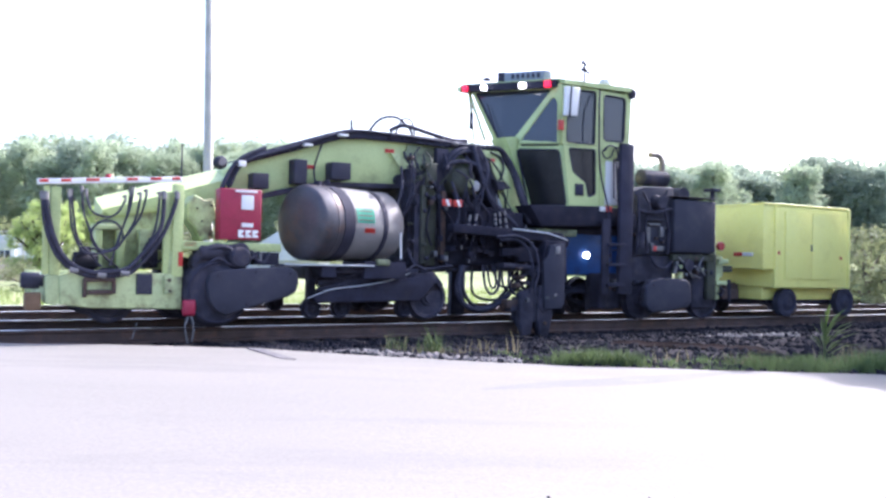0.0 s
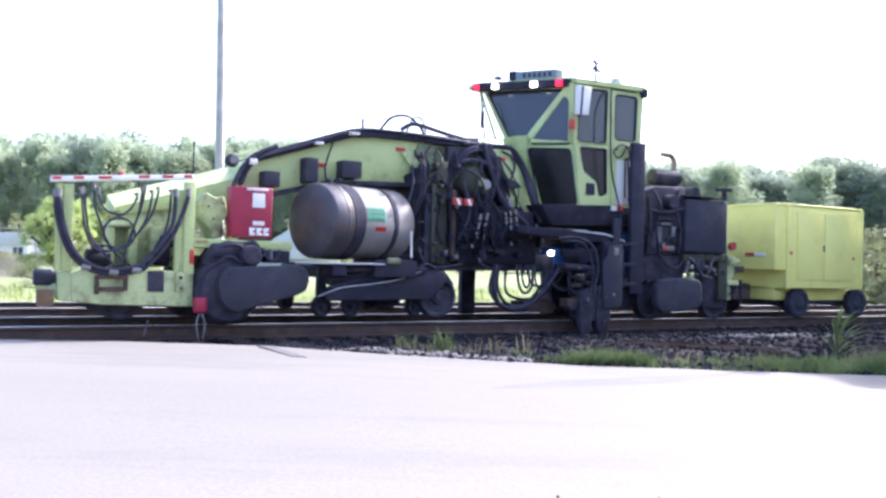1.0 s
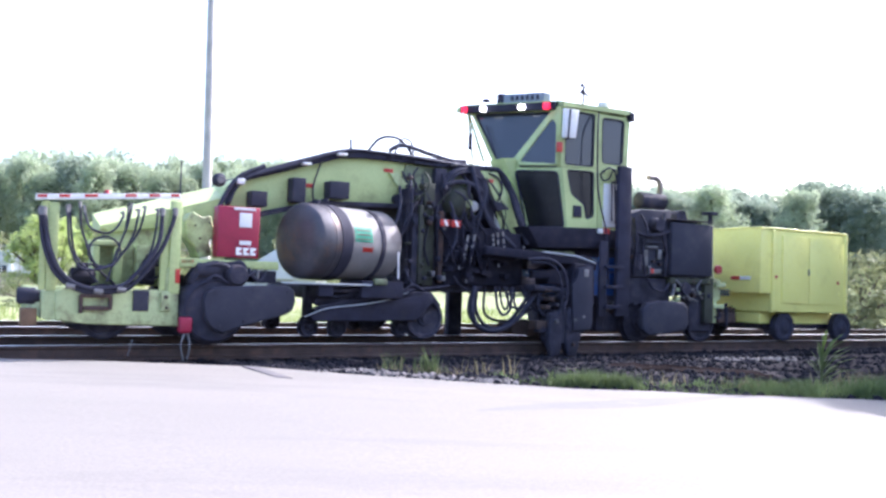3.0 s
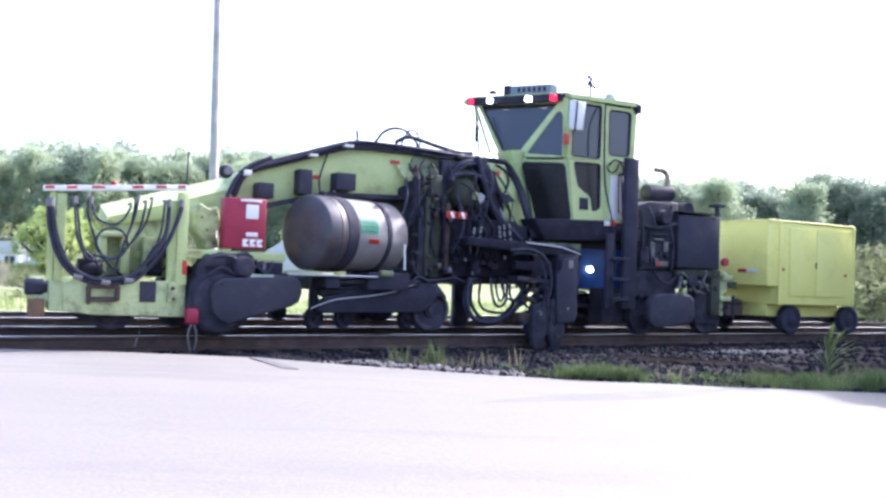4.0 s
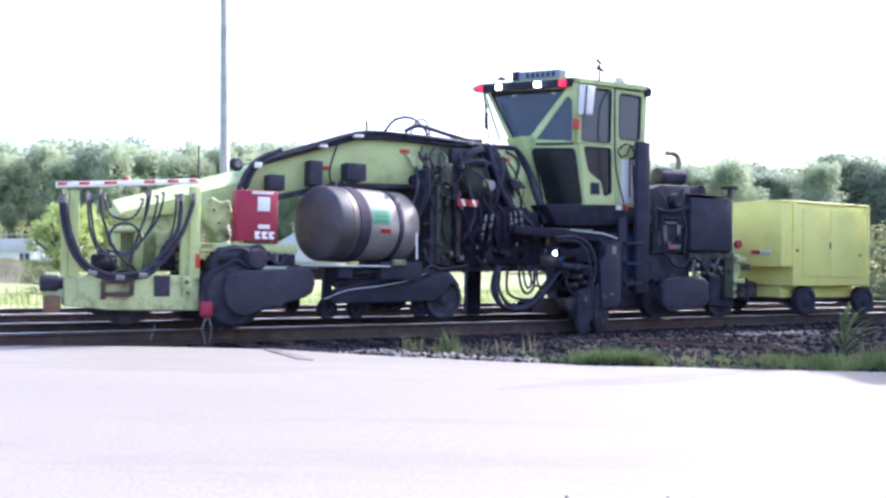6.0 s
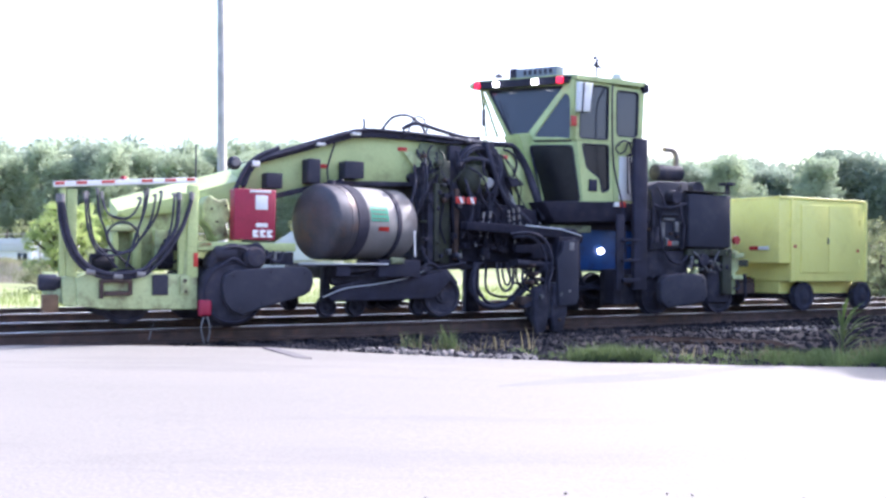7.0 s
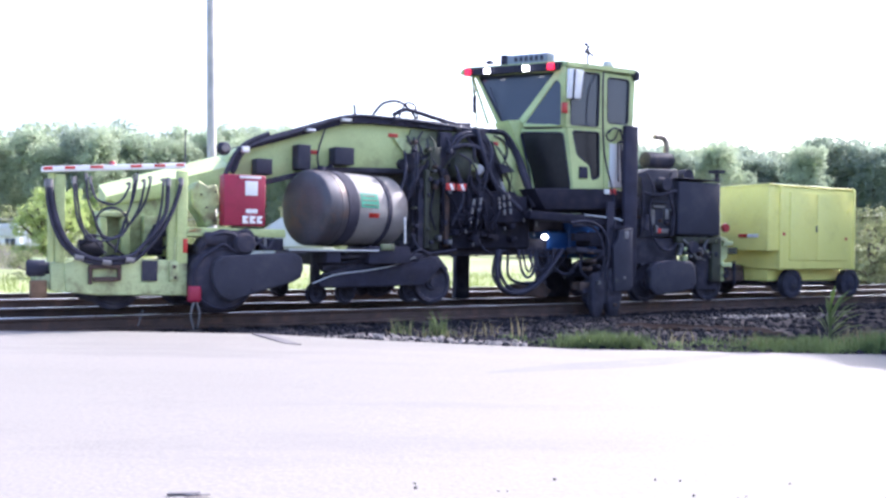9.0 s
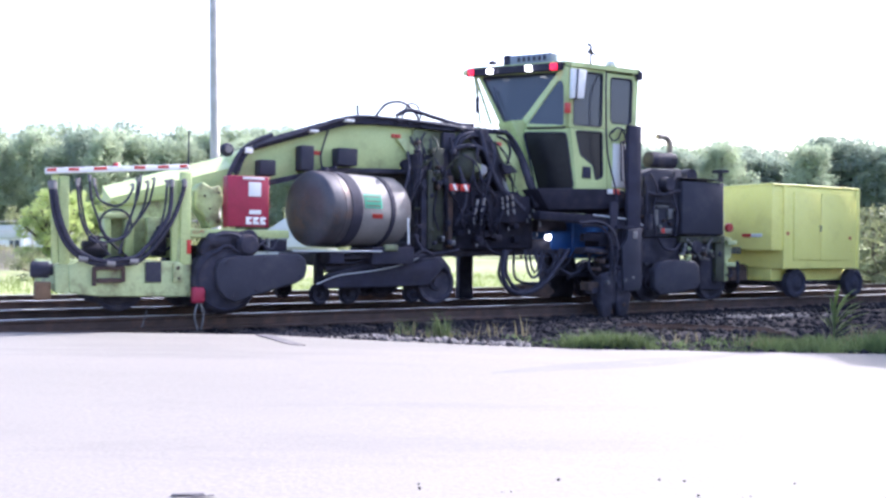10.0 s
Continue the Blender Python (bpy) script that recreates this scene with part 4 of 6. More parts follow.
    for pts, r in (([(5.23, -0.15, 0.79), (5.15, -0.2, 0.52), (5.24, -0.2, 0.27), (5.5, -0.2, 0.18), (5.83, -0.2, 0.29), (6.11, -0.2, 0.57), (6.34, -0.15, 0.81)], 0.032),
                   ([(5.29, -0.1, 0.79), (5.28, -0.1, 0.46), (5.47, -0.1, 0.23), (5.75, -0.1, 0.24), (6.03, -0.1, 0.5), (6.24, -0.1, 0.81)], 0.026),
                   ([(5.26, -0.05, 0.79), (5.19, -0.05, 0.44), (5.41, -0.05, 0.19), (5.77, -0.05, 0.18), (6.15, -0.05, 0.44), (6.34, -0.05, 0.81)], 0.022),
                   ([(5.73, -0.12, 0.81), (5.85, -0.14, 0.52), (6.12, -0.14, 0.56), (6.19, -0.12, 0.82)], 0.016),
                   ([(6.06, -0.05, 0.82), (6.19, -0.08, 0.58), (6.43, -0.1, 0.44), (6.68, -0.1, 0.57)], 0.024),
                   ([(5.55, 0.1, 0.79), (5.57, 0.1, 0.39), (5.98, 0.1, 0.31), (6.42, 0.1, 0.52), (6.67, 0.1, 0.81)], 0.02),
                   ([(5.58, -0.12, 0.80), (5.60, -0.16, 0.52), (5.70, -0.16, 0.40), (5.82, -0.16, 0.50), (5.86, -0.12, 0.80)], 0.02),
                   ([(5.66, -0.1, 0.80), (5.69, -0.13, 0.56), (5.75, -0.13, 0.48), (5.80, -0.13, 0.56), (5.79, -0.1, 0.80)], 0.016),
                   ([(5.92, -0.1, 0.80), (5.90, -0.14, 0.58), (5.97, -0.14, 0.46), (6.08, -0.14, 0.60), (6.10, -0.1, 0.80)], 0.016),
                   ([(4.91, -0.1, 0.92), (5.02, -0.1, 0.79), (5.2, -0.1, 0.73), (5.37, -0.1, 0.79)], 0.014)):
        part("hose", tube(pts, r, 6), RUBBER, loop)
    P("hose", tube([(5.46, 0, 2.48), (5.52, -0.08, 2.14), (5.68, -0.12, 1.74), (5.92, -0.15, 1.52), (6.12, -0.15, 1.36)], 0.034, 6), RUBBER)
    P("hose", tube([(5.99, 0.2, 2.51), (6.18, 0.1, 2.2), (6.27, 0, 1.83), (6.42, -0.05, 1.42)], 0.048, 6), RUBBER)
    P("hose", tube([(5.75, 0.1, 2.49), (6.02, 0.1, 2.45), (6.23, 0.05, 2.13), (6.33, -0.02, 1.79), (6.48, -0.05, 1.45)], 0.03, 6), RUBBER)
    P("hose", tube([(5.78, 0.05, 2.41), (5.95, 0.08, 2.36), (6.03, 0.08, 2.22), (5.96, 0.05, 2.03)], 0.016, 6), RUBBER)
    # sloped panel before the cab
    P("front_panel", prism([(5.62, 2.44), (5.96, 2.44), (6.24, 1.96), (6.46, 1.47), (6.06, 1.47), (5.90, 1.80)], 0.1, 0.3, 0.01), LIME)
    P("panel_edge", prism([(5.60, 2.42), (5.64, 2.43), (6.02, 1.62), (5.98, 1.60)], 0.07, 0.12, 0.004), GALV, label="pale galvanised edge strip")

    make_cab(root)

    # cab platform, ladder
    P("cab_platform", prism([(6.25, 1.67), (7.68, 1.72), (8.09, 1.67), (8.25, 1.61), (8.25, 1.45), (6.46, 1.37)], -0.28, 2.0, 0.01), INK)
    P("chassis", rect((6.5, 1.42), (10.35, 1.3), 0.1, 1.5, 0.02), BLACK)
    P("chassis", rect((7.49, 1.22), (10.8, 0.87), 0.5, 1.4, 0.02), GREASE)
    lad = P("ladder_stile", rect((7.81, 2.67), (8.06, 0.41), -0.42, -0.34, 0.01), BLACK)
    P("ladder_stile", rect((7.49, 1.52), (7.63, 0.41), -0.40, -0.36, 0.008), BLACK)
    for q0, q1 in (((7.57, 1.17), (7.9, 1.12)), ((7.57, 0.87), (7.9, 0.82)), ((7.58, 0.58), (7.91, 0.52))):
        P("ladder_rung", rect(q0, q1, -0.45, -0.3, 0.004), BLACK)
    P("grab_rail", tube([(7.5, -0.26, 3.45), (7.41, -0.36, 3.09), (7.45, -0.36, 2.25), (7.64, -0.36, 1.59), (7.68, -0.38, 0.83)], 0.013, 5), BLACK)
    P("reflector", rect((7.63, 1.72), (7.74, 1.64), -0.3, -0.28, 0.003), REFLECT)
    P("reflector", rect((7.52, 1.71), (7.62, 1.64), -0.3, -0.28, 0.003), WHITE)
    # blue housing behind the work head
    bl = P("blue_tank", rect((7.22, 1.35), (8.33, 0.68), 0.15, 1.2, 0.03), BLUE, label="blue hydraulic oil tank")
    part("side_box", rect((6.84, 1.08), (7.25, 0.8), 0.18, 1.1, 0.02), BLUE, bl)
    # two glowing spots imitate reflected glints
    part("lamp_and_glint", lathe([(-0.03, 0), (-0.03, 0.042), (0.0, 0.05), (0.05, 0.03), (0.05, 0)], at(*(7.61, 0.12, 0.98)) @ TO_Y, 14), GLOW_WHITE, bl, "glowing white spot for a bright glint")
    part("lamp_and_glint", lathe([(-0.03, 0), (-0.03, 0.034), (0.0, 0.042), (0.05, 0.03), (0.05, 0)], at(6.73, 0.1, 0.985) @ TO_Y, 14), GLOW_WHITE, bl, "glowing white spot for a bright glint")
    P("frame_plate", rect((6.68, 1.25), (7.36, 1.07), 0.3, 1.1, 0.01), GREASE)
    # far work head and frames seen through the gap
    P("far_head", prism([(7.6, 1.09), (8.17, 1.1), (8.18, 0.53), (8.15, -0), (7.68, 0.01), (7.62, 0.53)], 1.3, 1.62, 0.03), GREASE)
    P("far_post", rect((6.04, 0.91), (6.29, -0.03), 1.5, 1.62, 0.01), GREASE)
    P("rail_clamp", prism([(6.29, 0.26), (6.7, 0.32), (6.88, 0.18), (6.76, 0.08), (6.3, 0.12)], 0.1, 0.5, 0.02), RAILRUST)
    for pts, r in (([(6.78, 0.4, 0.81), (6.95, 0.4, 0.55), (7.33, 0.4, 0.42), (7.77, 0.4, 0.51), (8.13, 0.4, 0.74)], 0.028), ([(7.26, 0.4, 0.68), (7.43, 0.4, 0.49), (7.88, 0.4, 0.45), (8.28, 0.4, 0.65)], 0.03), ([(7.51, 0.5, 0.66), (7.63, 0.5, 0.3), (8.03, 0.5, 0.26), (8.43, 0.5, 0.47)], 0.03), ([(7.25, 0.3, 0.38), (7.58, 0.3, 0.42), (8.03, 0.3, 0.38), (8.49, 0.3, 0.43)], 0.04)):
        P("hose", tube(pts, r, 6), RUBBER)
    P("side_frame", rect((7.7, 0.71), (8.32, 0.15), 0.1, 0.25, 0.02), GREASE)
    P("side_frame", rect((7.67, 0.70), (7.83, 0.19), -0.12, 0.1, 0.01), BLACK)
    # engine and radiator
    eng = P("engine_hood", prism([(8.31, 2), (8.52, 2.08), (9.14, 2.1), (9.19, 1.04), (8.33, 1)], -0.15, 1.6, 0.02), CASE, label="dark grey engine housing")
    for q0, q1 in (((8.59, 1.51), (8.83, 1.47)), ((8.52, 1.44), (8.62, 1.2)), ((8.65, 1.15), (8.91, 1.07)), ((8.83, 1.46), (8.91, 1.3))):
        part("fitting", rect(q0, q1, -0.2, -0.15, 0.006), PIPE, eng)
    part("warning_label", rect((8.68, 1.15), (8.75, 1.08), -0.206, -0.2, 0.001), REFLECT, eng)
    for q in (([(8.33, -0.2, 1.93), (8.35, -0.22, 1.54), (8.33, -0.2, 1.03)], 0.03), ([(8.45, -0.2, 1.99), (8.56, -0.24, 1.73), (8.49, -0.22, 1.46), (8.57, -0.2, 1.04)], 0.022), ([(8.95, -0.2, 2.03), (8.87, -0.24, 1.72), (8.99, -0.22, 1.39), (8.97, -0.2, 1.03)], 0.026), ([(8.34, -0.22, 1.7), (8.61, -0.25, 1.66), (9.03, -0.22, 1.75)], 0.03), ([(8.66, -0.15, 1.01), (8.74, -0.2, 0.85), (8.98, -0.2, 0.82), (9.17, -0.15, 0.99)], 0.022)):
        part("pipe", tube(q[0], q[1], 5), GREASE, eng)
    part("pump", lathe([(-0.1, 0), (-0.1, 0.1), (0.06, 0.12), (0.06, 0)], at(*(8.77, -0.2, 1.84)) @ TO_Y, 18), GREASE, eng)
    part("oil_filter", lathe([(-0.12, 0), (-0.12, 0.06), (0.12, 0.06), (0.12, 0)], at(*(8.4, -0.22, 1.24)) @ TO_Z, 14), GREASE, eng)
    part("bracket", rect((8.52, 1.58), (8.89, 1.55), -0.24, -0.15, 0.006), CASE, eng)
    rad = P("radiator_housing", rect((9.07, 1.91), (10, 1.06), -0.25, 1.6, 0.03), CASE, label="dark grey radiator housing")
    part("top_lip", rect((9.03, 1.96), (9.99, 1.95), -0.27, 1.62, 0.006), BLACK, rad)
    mz = (9.02, 2.26)
    P("muffler", lathe([(mz[0] - 0.3, 0), (mz[0] - 0.3, 0.08), (mz[0] - 0.26, 0.13), (mz[0] + 0.26, 0.13), (mz[0] + 0.3, 0.08), (mz[0] + 0.3, 0)], at(0, 0.2, mz[1]), 24), GREASE, label="sooty black muffler")
    P("exhaust_pipe", tube([(9.2, 0.2, 2.31), (9.22, 0.2, 2.52), (9.15, 0.2, 2.63), (8.95, 0.2, 2.64)], 0.045, 6, 12), EXHAUST)
    P("air_filter", lathe([(-0.1, 0), (-0.1, 0.12), (0.1, 0.12), (0.1, 0)], at(*(9.73, 0.3, 2.04)) @ TO_Y, 20), GREASE)
    P("stub", rect((10.17, 2.16), (10.37, 2.11), 0.0, 0.2, 0.006), BLACK)
    P("stub", rect((10.24, 2.13), (10.31, 1.96), 0.08, 0.12, 0.004), BLACK)
    # rear drive
    rcase = P("chain_case", prism([(8.34, 0.50), (8.45, 0.62), (8.76, 0.66), (9.20, 0.64), (9.29, 0.57), (9.32, 0.30), (9.25, 0.20), (8.90, 0.15), (8.48, 0.12), (8.36, 0.22)], -0.42, -0.28, 0.03, 3), CASE, label="dark grey drive chain case")
    for bx, bz in ((8.50, 0.55), (9.22, 0.54), (9.2, 0.28), (8.50, 0.22)):
        part("bolt", lathe([(-0.014, 0), (-0.014, 0.014), (0, 0.016), (0, 0)], at(bx, -0.42, bz) @ TO_Y, 6), GREASE, rcase)
    for px in ((8.58, 0.18), (9.95, 0.17)):
        wheel(px[0], 0.0, 0.30)
        wheel(px[0], 1.5, 0.30)
        P("axle", rod((px[0], -0.1, 0.30), (px[0], 1.6, 0.30), 0.06, 14), GREASE)
    P("rear_frame", rect((8.24, 1.01), (9.2, 0.58), -0.1, 0.2, 0.02), GREASE)
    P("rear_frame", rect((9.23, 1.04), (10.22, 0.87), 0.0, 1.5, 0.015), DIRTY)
    P("rear_frame", rect((9.63, 1), (10.13, 0.17), -0.1, 0.1, 0.015), GREASE)
    P("rear_post", rect((9.9, 1.05), (10.1, 0.31), -0.18, -0.05, 0.01), OLIVE)
    P("motor", lathe([(-0.15, 0), (-0.15, 0.1), (0.12, 0.12), (0.12, 0)], at(*(9.42, -0.1, 0.86)) @ TO_Y, 18), GREASE)
    P("hose", tube([(9.23, -0.12, 1.02), (9.3, -0.18, 0.77), (9.49, -0.18, 0.86), (9.65, -0.12, 1.03)], 0.02, 5), RUBBER)
    rear = P("rear_bracket", prism([(10.02, 1.46), (10.12, 1.46), (10.14, 1.05), (10.30, 1.02), (10.30, 0.70), (10.22, 0.66), (10.22, 0.31), (10.04, 0.31)], -0.14, -0.08, 0.008), LIME_WORN, label="worn lime rear bracket")
    part("gusset", rect((10.14, 0.98), (10.36, 0.90), -0.2, -0.14, 0.006), LIME_WORN, rear)
    part("gusset", rect((10.10, 0.62), (10.34, 0.55), -0.2, -0.14, 0.006), LIME_WORN, rear)
    part("hook", tube([(10.18, -0.17, 0.55), (10.24, -0.2, 0.45), (10.20, -0.2, 0.38), (10.14, -0.17, 0.42)], 0.016, 4, 6), GREASE, rear)
    P("rear_beam", rect((9.10, 1.03), (10.02, 0.93), -0.2, -0.1, 0.01), OLIVE, label="grimy green rear beam")
    P("hose_coil", tube([Vector((9.56, -0.24, 0.76)) + Vector((0.075 * math.cos(a), 0.01 * a, 0.09 * math.sin(a))) for a in [q * math.pi / 6 for q in range(14)]], 0.014, 3, 6), ALU, label="pale coiled air hose")
    P("rear_bracket", rect((10.16, 0.87), (10.57, 0.76), -0.1, 0.3, 0.01), OLIVE)
    P("coupler", rect((10.77, 0.46), (11.19, 0.29), 0.3, 0.7, 0.015), RAILRUST)
    P("coupler_pin", rod((10.93, 0.3, 0.63), (10.94, 0.3, 0.24), 0.03, 10), GREASE)
    part("tail_lamp", lathe([(-0.03, 0), (-0.03, 0.07), (0.0, 0.075), (0.03, 0.07), (0.03, 0)], at(*(10.19, -0.18, 1.19)) @ TO_Y, 18), REDLENS, rear, "round red tail lamp")
    P("drawbar", rect((11.09, 0.57), (11.97, 0.37), 0.65, 0.8, 0.01), RAILRUST)

    # rusty pipework and fittings round the rear drive
    rr = random.Random(23)
    q0, q1 = (9.13, 0.99), (10.05, 0.67)
    for k in range(16):
        x, z = q0[0] + (q1[0] - q0[0]) * rr.random(), q1[1] + (q0[1] - q1[1]) * rr.random()
        P("fitting", box(x - rr.uniform(0.015, 0.05), x + rr.uniform(0.015, 0.05), -0.2, -0.12, z - rr.uniform(0.01, 0.05), z + rr.uniform(0.01, 0.05), 0.006, 1), rr.choice((PIPE, RAILRUST, DIRTY, GREASE, LIME_WORN)))
    for pts in ([(9.22, -0.2, 0.99), (9.35, -0.22, 0.88), (9.48, -0.22, 0.72), (9.72, -0.2, 0.66)], [(9.78, -0.2, 1), (9.67, -0.22, 0.85), (9.83, -0.2, 0.7)]):
        P("pipe", tube(pts, 0.018, 5, 7), PIPE)
    q0, q1 = (8.3, 1.45), (9.12, 1.05)
    for k in range(10):
        x, z = q0[0] + (q1[0] - q0[0]) * rr.random(), q1[1] + (q0[1] - q1[1]) * rr.random()
        P("fitting", box(x - 0.02, x + rr.uniform(0.01, 0.06), -0.2, -0.14, z - 0.015, z + rr.uniform(0.01, 0.04), 0.005, 1), rr.choice((PIPE, RAILRUST, GREASE)))
    # rusty bolts and grease lines on the frame under the cab
    q0, q1 = (7.83, 1.13), (8.51, 0.4)
    for k in range(12):
        x, z = q0[0] + (q1[0] - q0[0]) * rr.random(), q1[1] + (q0[1] - q1[1]) * rr.random()
        P("fitting", box(x - 0.02, x + rr.uniform(0.02, 0.07), -0.14, -0.03, z - 0.02, z + rr.uniform(0.01, 0.05), 0.006, 1), rr.choice((PIPE, RAILRUST, GREASE, CASE)))

    # work head that runs to and fro
    return root, make_head(root), loop


def make_cab(root):
    cab = empty("cab", None, root)
    tagged(cab, label="lime green operator cab with tinted windows")
    y = -0.2
    rp = round_poly
    window_panel("rear_panel", [(7.54, -0.2, 3.46), (8.18, -0.2, 3.45), (8.09, -0.2, 1.57), (7.59, -0.2, 1.61)], rp([(7.63, -0.2, 3.4), (8.06, -0.2, 3.4), (8.04, -0.2, 2.72), (7.64, -0.2, 2.71)]), cab)
    window_panel("door_top", [(6.89, -0.2, 3.47), (7.53, -0.2, 3.48), (7.55, -0.2, 2.63), (6.89, -0.2, 2.59)], rp([(6.95, -0.2, 3.42), (7.48, -0.2, 3.43), (7.47, -0.2, 2.64), (6.94, -0.2, 2.63)], 0.05), cab)
    window_panel("door_bottom", [(6.89, -0.2, 2.58), (7.55, -0.2, 2.62), (7.58, -0.2, 1.59), (7.03, -0.2, 1.62)], rp([(6.98, -0.2, 2.55), (7.48, -0.2, 2.56), (7.5, -0.2, 1.89), (7.36, -0.2, 1.84), (7.31, -0.2, 2.06), (7.07, -0.2, 2.2)], 0.05), cab, glass=GLASS_BLACK)
    # windscreen, raked in towards the bottom, and the corner windows
    T0, T1 = (6.43, 1.7, 3.65), (6.94, 0, 3.51)
    W0, W1 = (6.56, 1.2, 2.79), (6.58, 0.55, 2.72)
    A0, A1 = (6.89, -0.2, 3.45), (6.91, -0.2, 2.58)
    window_panel("windscreen_panel", [T0, T1, W1, W0], rp([(6.45, 1.56, 3.56), (6.92, 0.03, 3.43), (6.59, 0.56, 2.76), (6.57, 1.08, 2.8)], 0.05), cab)
    window_panel("corner_panel", [T1, A0, A1, W1], rp([(6.86, 0, 3.3), (6.88, -0.1, 3.22), (6.87, -0.12, 2.59), (6.57, 0.45, 2.62)], 0.05), cab)
    window_panel("lower_panel", [W1, A1, (7.02, -0.2, 1.64), (6.63, 0.25, 1.63)], rp([(6.52, 0.48, 2.56), (6.86, -0.13, 2.52), (6.98, -0.17, 1.7), (6.64, 0.3, 1.7)], 0.07), cab, glass=GLASS_BLACK)
    part("far_pillar", rod((6.43, 1.74, 3.62), (6.44, 1.25, 2.77), 0.022, 8), LIME, cab)
    part("far_pillar", rod((6.44, 1.76, 3.62), (6.64, 1.9, 2.86), 0.018, 8), LIME, cab)
    part("front_sill", prism([(6.32, 2.73), (6.82, 2.78), (7.1, 1.68), (6.88, 1.67)], 0.5, 0.9, 0.01), LIME, cab)
    # body shell behind
    x0, z0 = (7.02, 1.64)
    x1, z1 = (8.11, 3.53)
    part("back_wall", box(x1 - 0.05, x1, -0.19, 2.1, z0, z1, 0.01), LIME, cab)
    # black sheets added on the inner walls to make the cab interior dark
    part("back_shade_sheet", box(x1 - 0.07, x1 - 0.055, -0.14, 2.03, z0 + 0.03, z0 + 1.0, 0.003), BLACK, cab)
    part("far_shade_sheet", box(x0 + 0.2, x1 - 0.08, 2.02, 2.045, z0 + 0.03, z0 + 0.95, 0.003), BLACK, cab)
    part("far_wall", prism([(x0 - 0.1, z0), (x1 - 0.06, z0), (x1 - 0.06, z1), (x0 + 0.35, z1), (x0 + 0.2, 2.6)], 2.05, 2.1, 0.005), LIME, cab)
    part("floor", box(x0 - 0.3, x1 - 0.06, -0.15, 2.04, z0 - 0.04, z0 + 0.02, 0.005), BLACK, cab)
    # operator's seat inside
    st = part("seat", box(x0 + 0.35, x0 + 0.85, 0.65, 1.2, z0 + 0.45, z0 + 0.6, 0.05), BLACK, cab)
    part("seat_back", box(x0 + 0.78, x0 + 0.9, 0.65, 1.2, z0 + 0.6, z0 + 1.25, 0.05), BLACK, st)
    part("dash", prism([(x0 - 0.02, z0 + 0.05), (x0 + 0.12, z0 + 0.05), (x0 + 0.1, z0 + 0.95), (x0 - 0.12, z0 + 0.95)], 0.05, 1.6, 0.02), BLACK, cab)
    part("console", box(x0 + 0.0, x0 + 0.25, 0.2, 1.7, z0 + 0.1, z0 + 0.75, 0.03), BLACK, cab)
    # roof
    R0, R1, R2, R3 = Vector((6.35, 1.75, 3.66)), Vector((6.92, -0.02, 3.53)), Vector((6.85, -0.25, 3.47)), Vector((8.17, -0.25, 3.49))
    R4 = R3 + Vector((0, 2.4, 0.08))
    bm = bmesh.new()
    ring = [R0, R1, R2, R3, R4, Vector((R0.x + 0.1, 2.15, R0.z + 0.02))]
    lo = [bm.verts.new(p) for p in ring]
    hi = [bm.verts.new(p + Vector((0, 0, 0.07))) for p in ring]
    bm.faces.new(lo)
    bm.faces.new(hi[::-1])
    for k in range(6):
        bm.faces.new((lo[k], hi[k], hi[(k + 1) % 6], lo[(k + 1) % 6]))
    part("roof", bm, LIME, cab)
    vz = R0 + Vector((-0.06, 0, -0.05))
    d = (R1 - R0)
    bm = bmesh.new()
    n = Vector((-d.y, d.x, 0)).normalized()
    if n.x > 0:
        n = -n
    vs = []
    for p in (R0, R1):
        for off in (0.0, 0.09):
            for h in (-0.075, 0.035):
                vs.append(bm.verts.new(p + n * off + Vector((0, 0, h))))
    bmesh.ops.convex_hull(bm, input=vs)
    visor = part("visor", bm, BLACK, cab, "dark lamp visor above the windscreen")
    def lamp(f, w, h, material, name, label):
        p = R0.lerp(R1, f) + n * 0.1 + Vector((0, 0, -0.03))
        u = d.normalized()
        b = bmesh.new()
        vv = [b.verts.new(p + u * a + n * o + Vector((0, 0, c))) for a in (-w, w) for o in (-0.01, 0.04) for c in (-h, h)]
        bmesh.ops.convex_hull(b, input=vv)
        bevel(b, 0.007, 2)
        part(name, b, material, visor, label)
    lamp(0.06, 0.045, 0.045, LAMPR, "marker_lamp", "red marker lamp")
    lamp(0.27, 0.046, 0.038, GLOW_WHITE, "headlight", "lit white headlight")
    lamp(0.68, 0.05, 0.04, GLOW_WHITE, "headlight", "lit white headlight")
    lamp(0.93, 0.052, 0.05, LAMPR, "marker_lamp", "lit red marker lamp")
    # number board on the roof, antennas, mirror, sun shade by the door
    b0, b1 = R0.lerp(R1, 0.32) + Vector((0.1, 0, 0.09)), R0.lerp(R1, 0.80) + Vector((0.1, 0, 0.09))
    u = (b1 - b0).normalized()
    b = bmesh.new()
    vv = [b.verts.new(p + Vector((o, 0, c))) for p in (b0, b1) for o in (0, 0.14) for c in (-0.05, 0.14)]
    bmesh.ops.convex_hull(b, input=vv)
    bevel(b, 0.012)
    board = part("number_board", b, GREYB, cab, "grey roof light board with faded lettering")
    for k in range(6):
        p = b0.lerp(b1, 0.30 + 0.11 * k)
        b = bmesh.new()
        vv = [b.verts.new(p + u * a + Vector((o, 0, c))) for a in (0, 0.05) for o in (-0.008, 0.004) for c in (0.03, 0.10)]
        bmesh.ops.convex_hull(b, input=vv)
        part("letter_bar", b, CASE, board)
    b = bmesh.new()
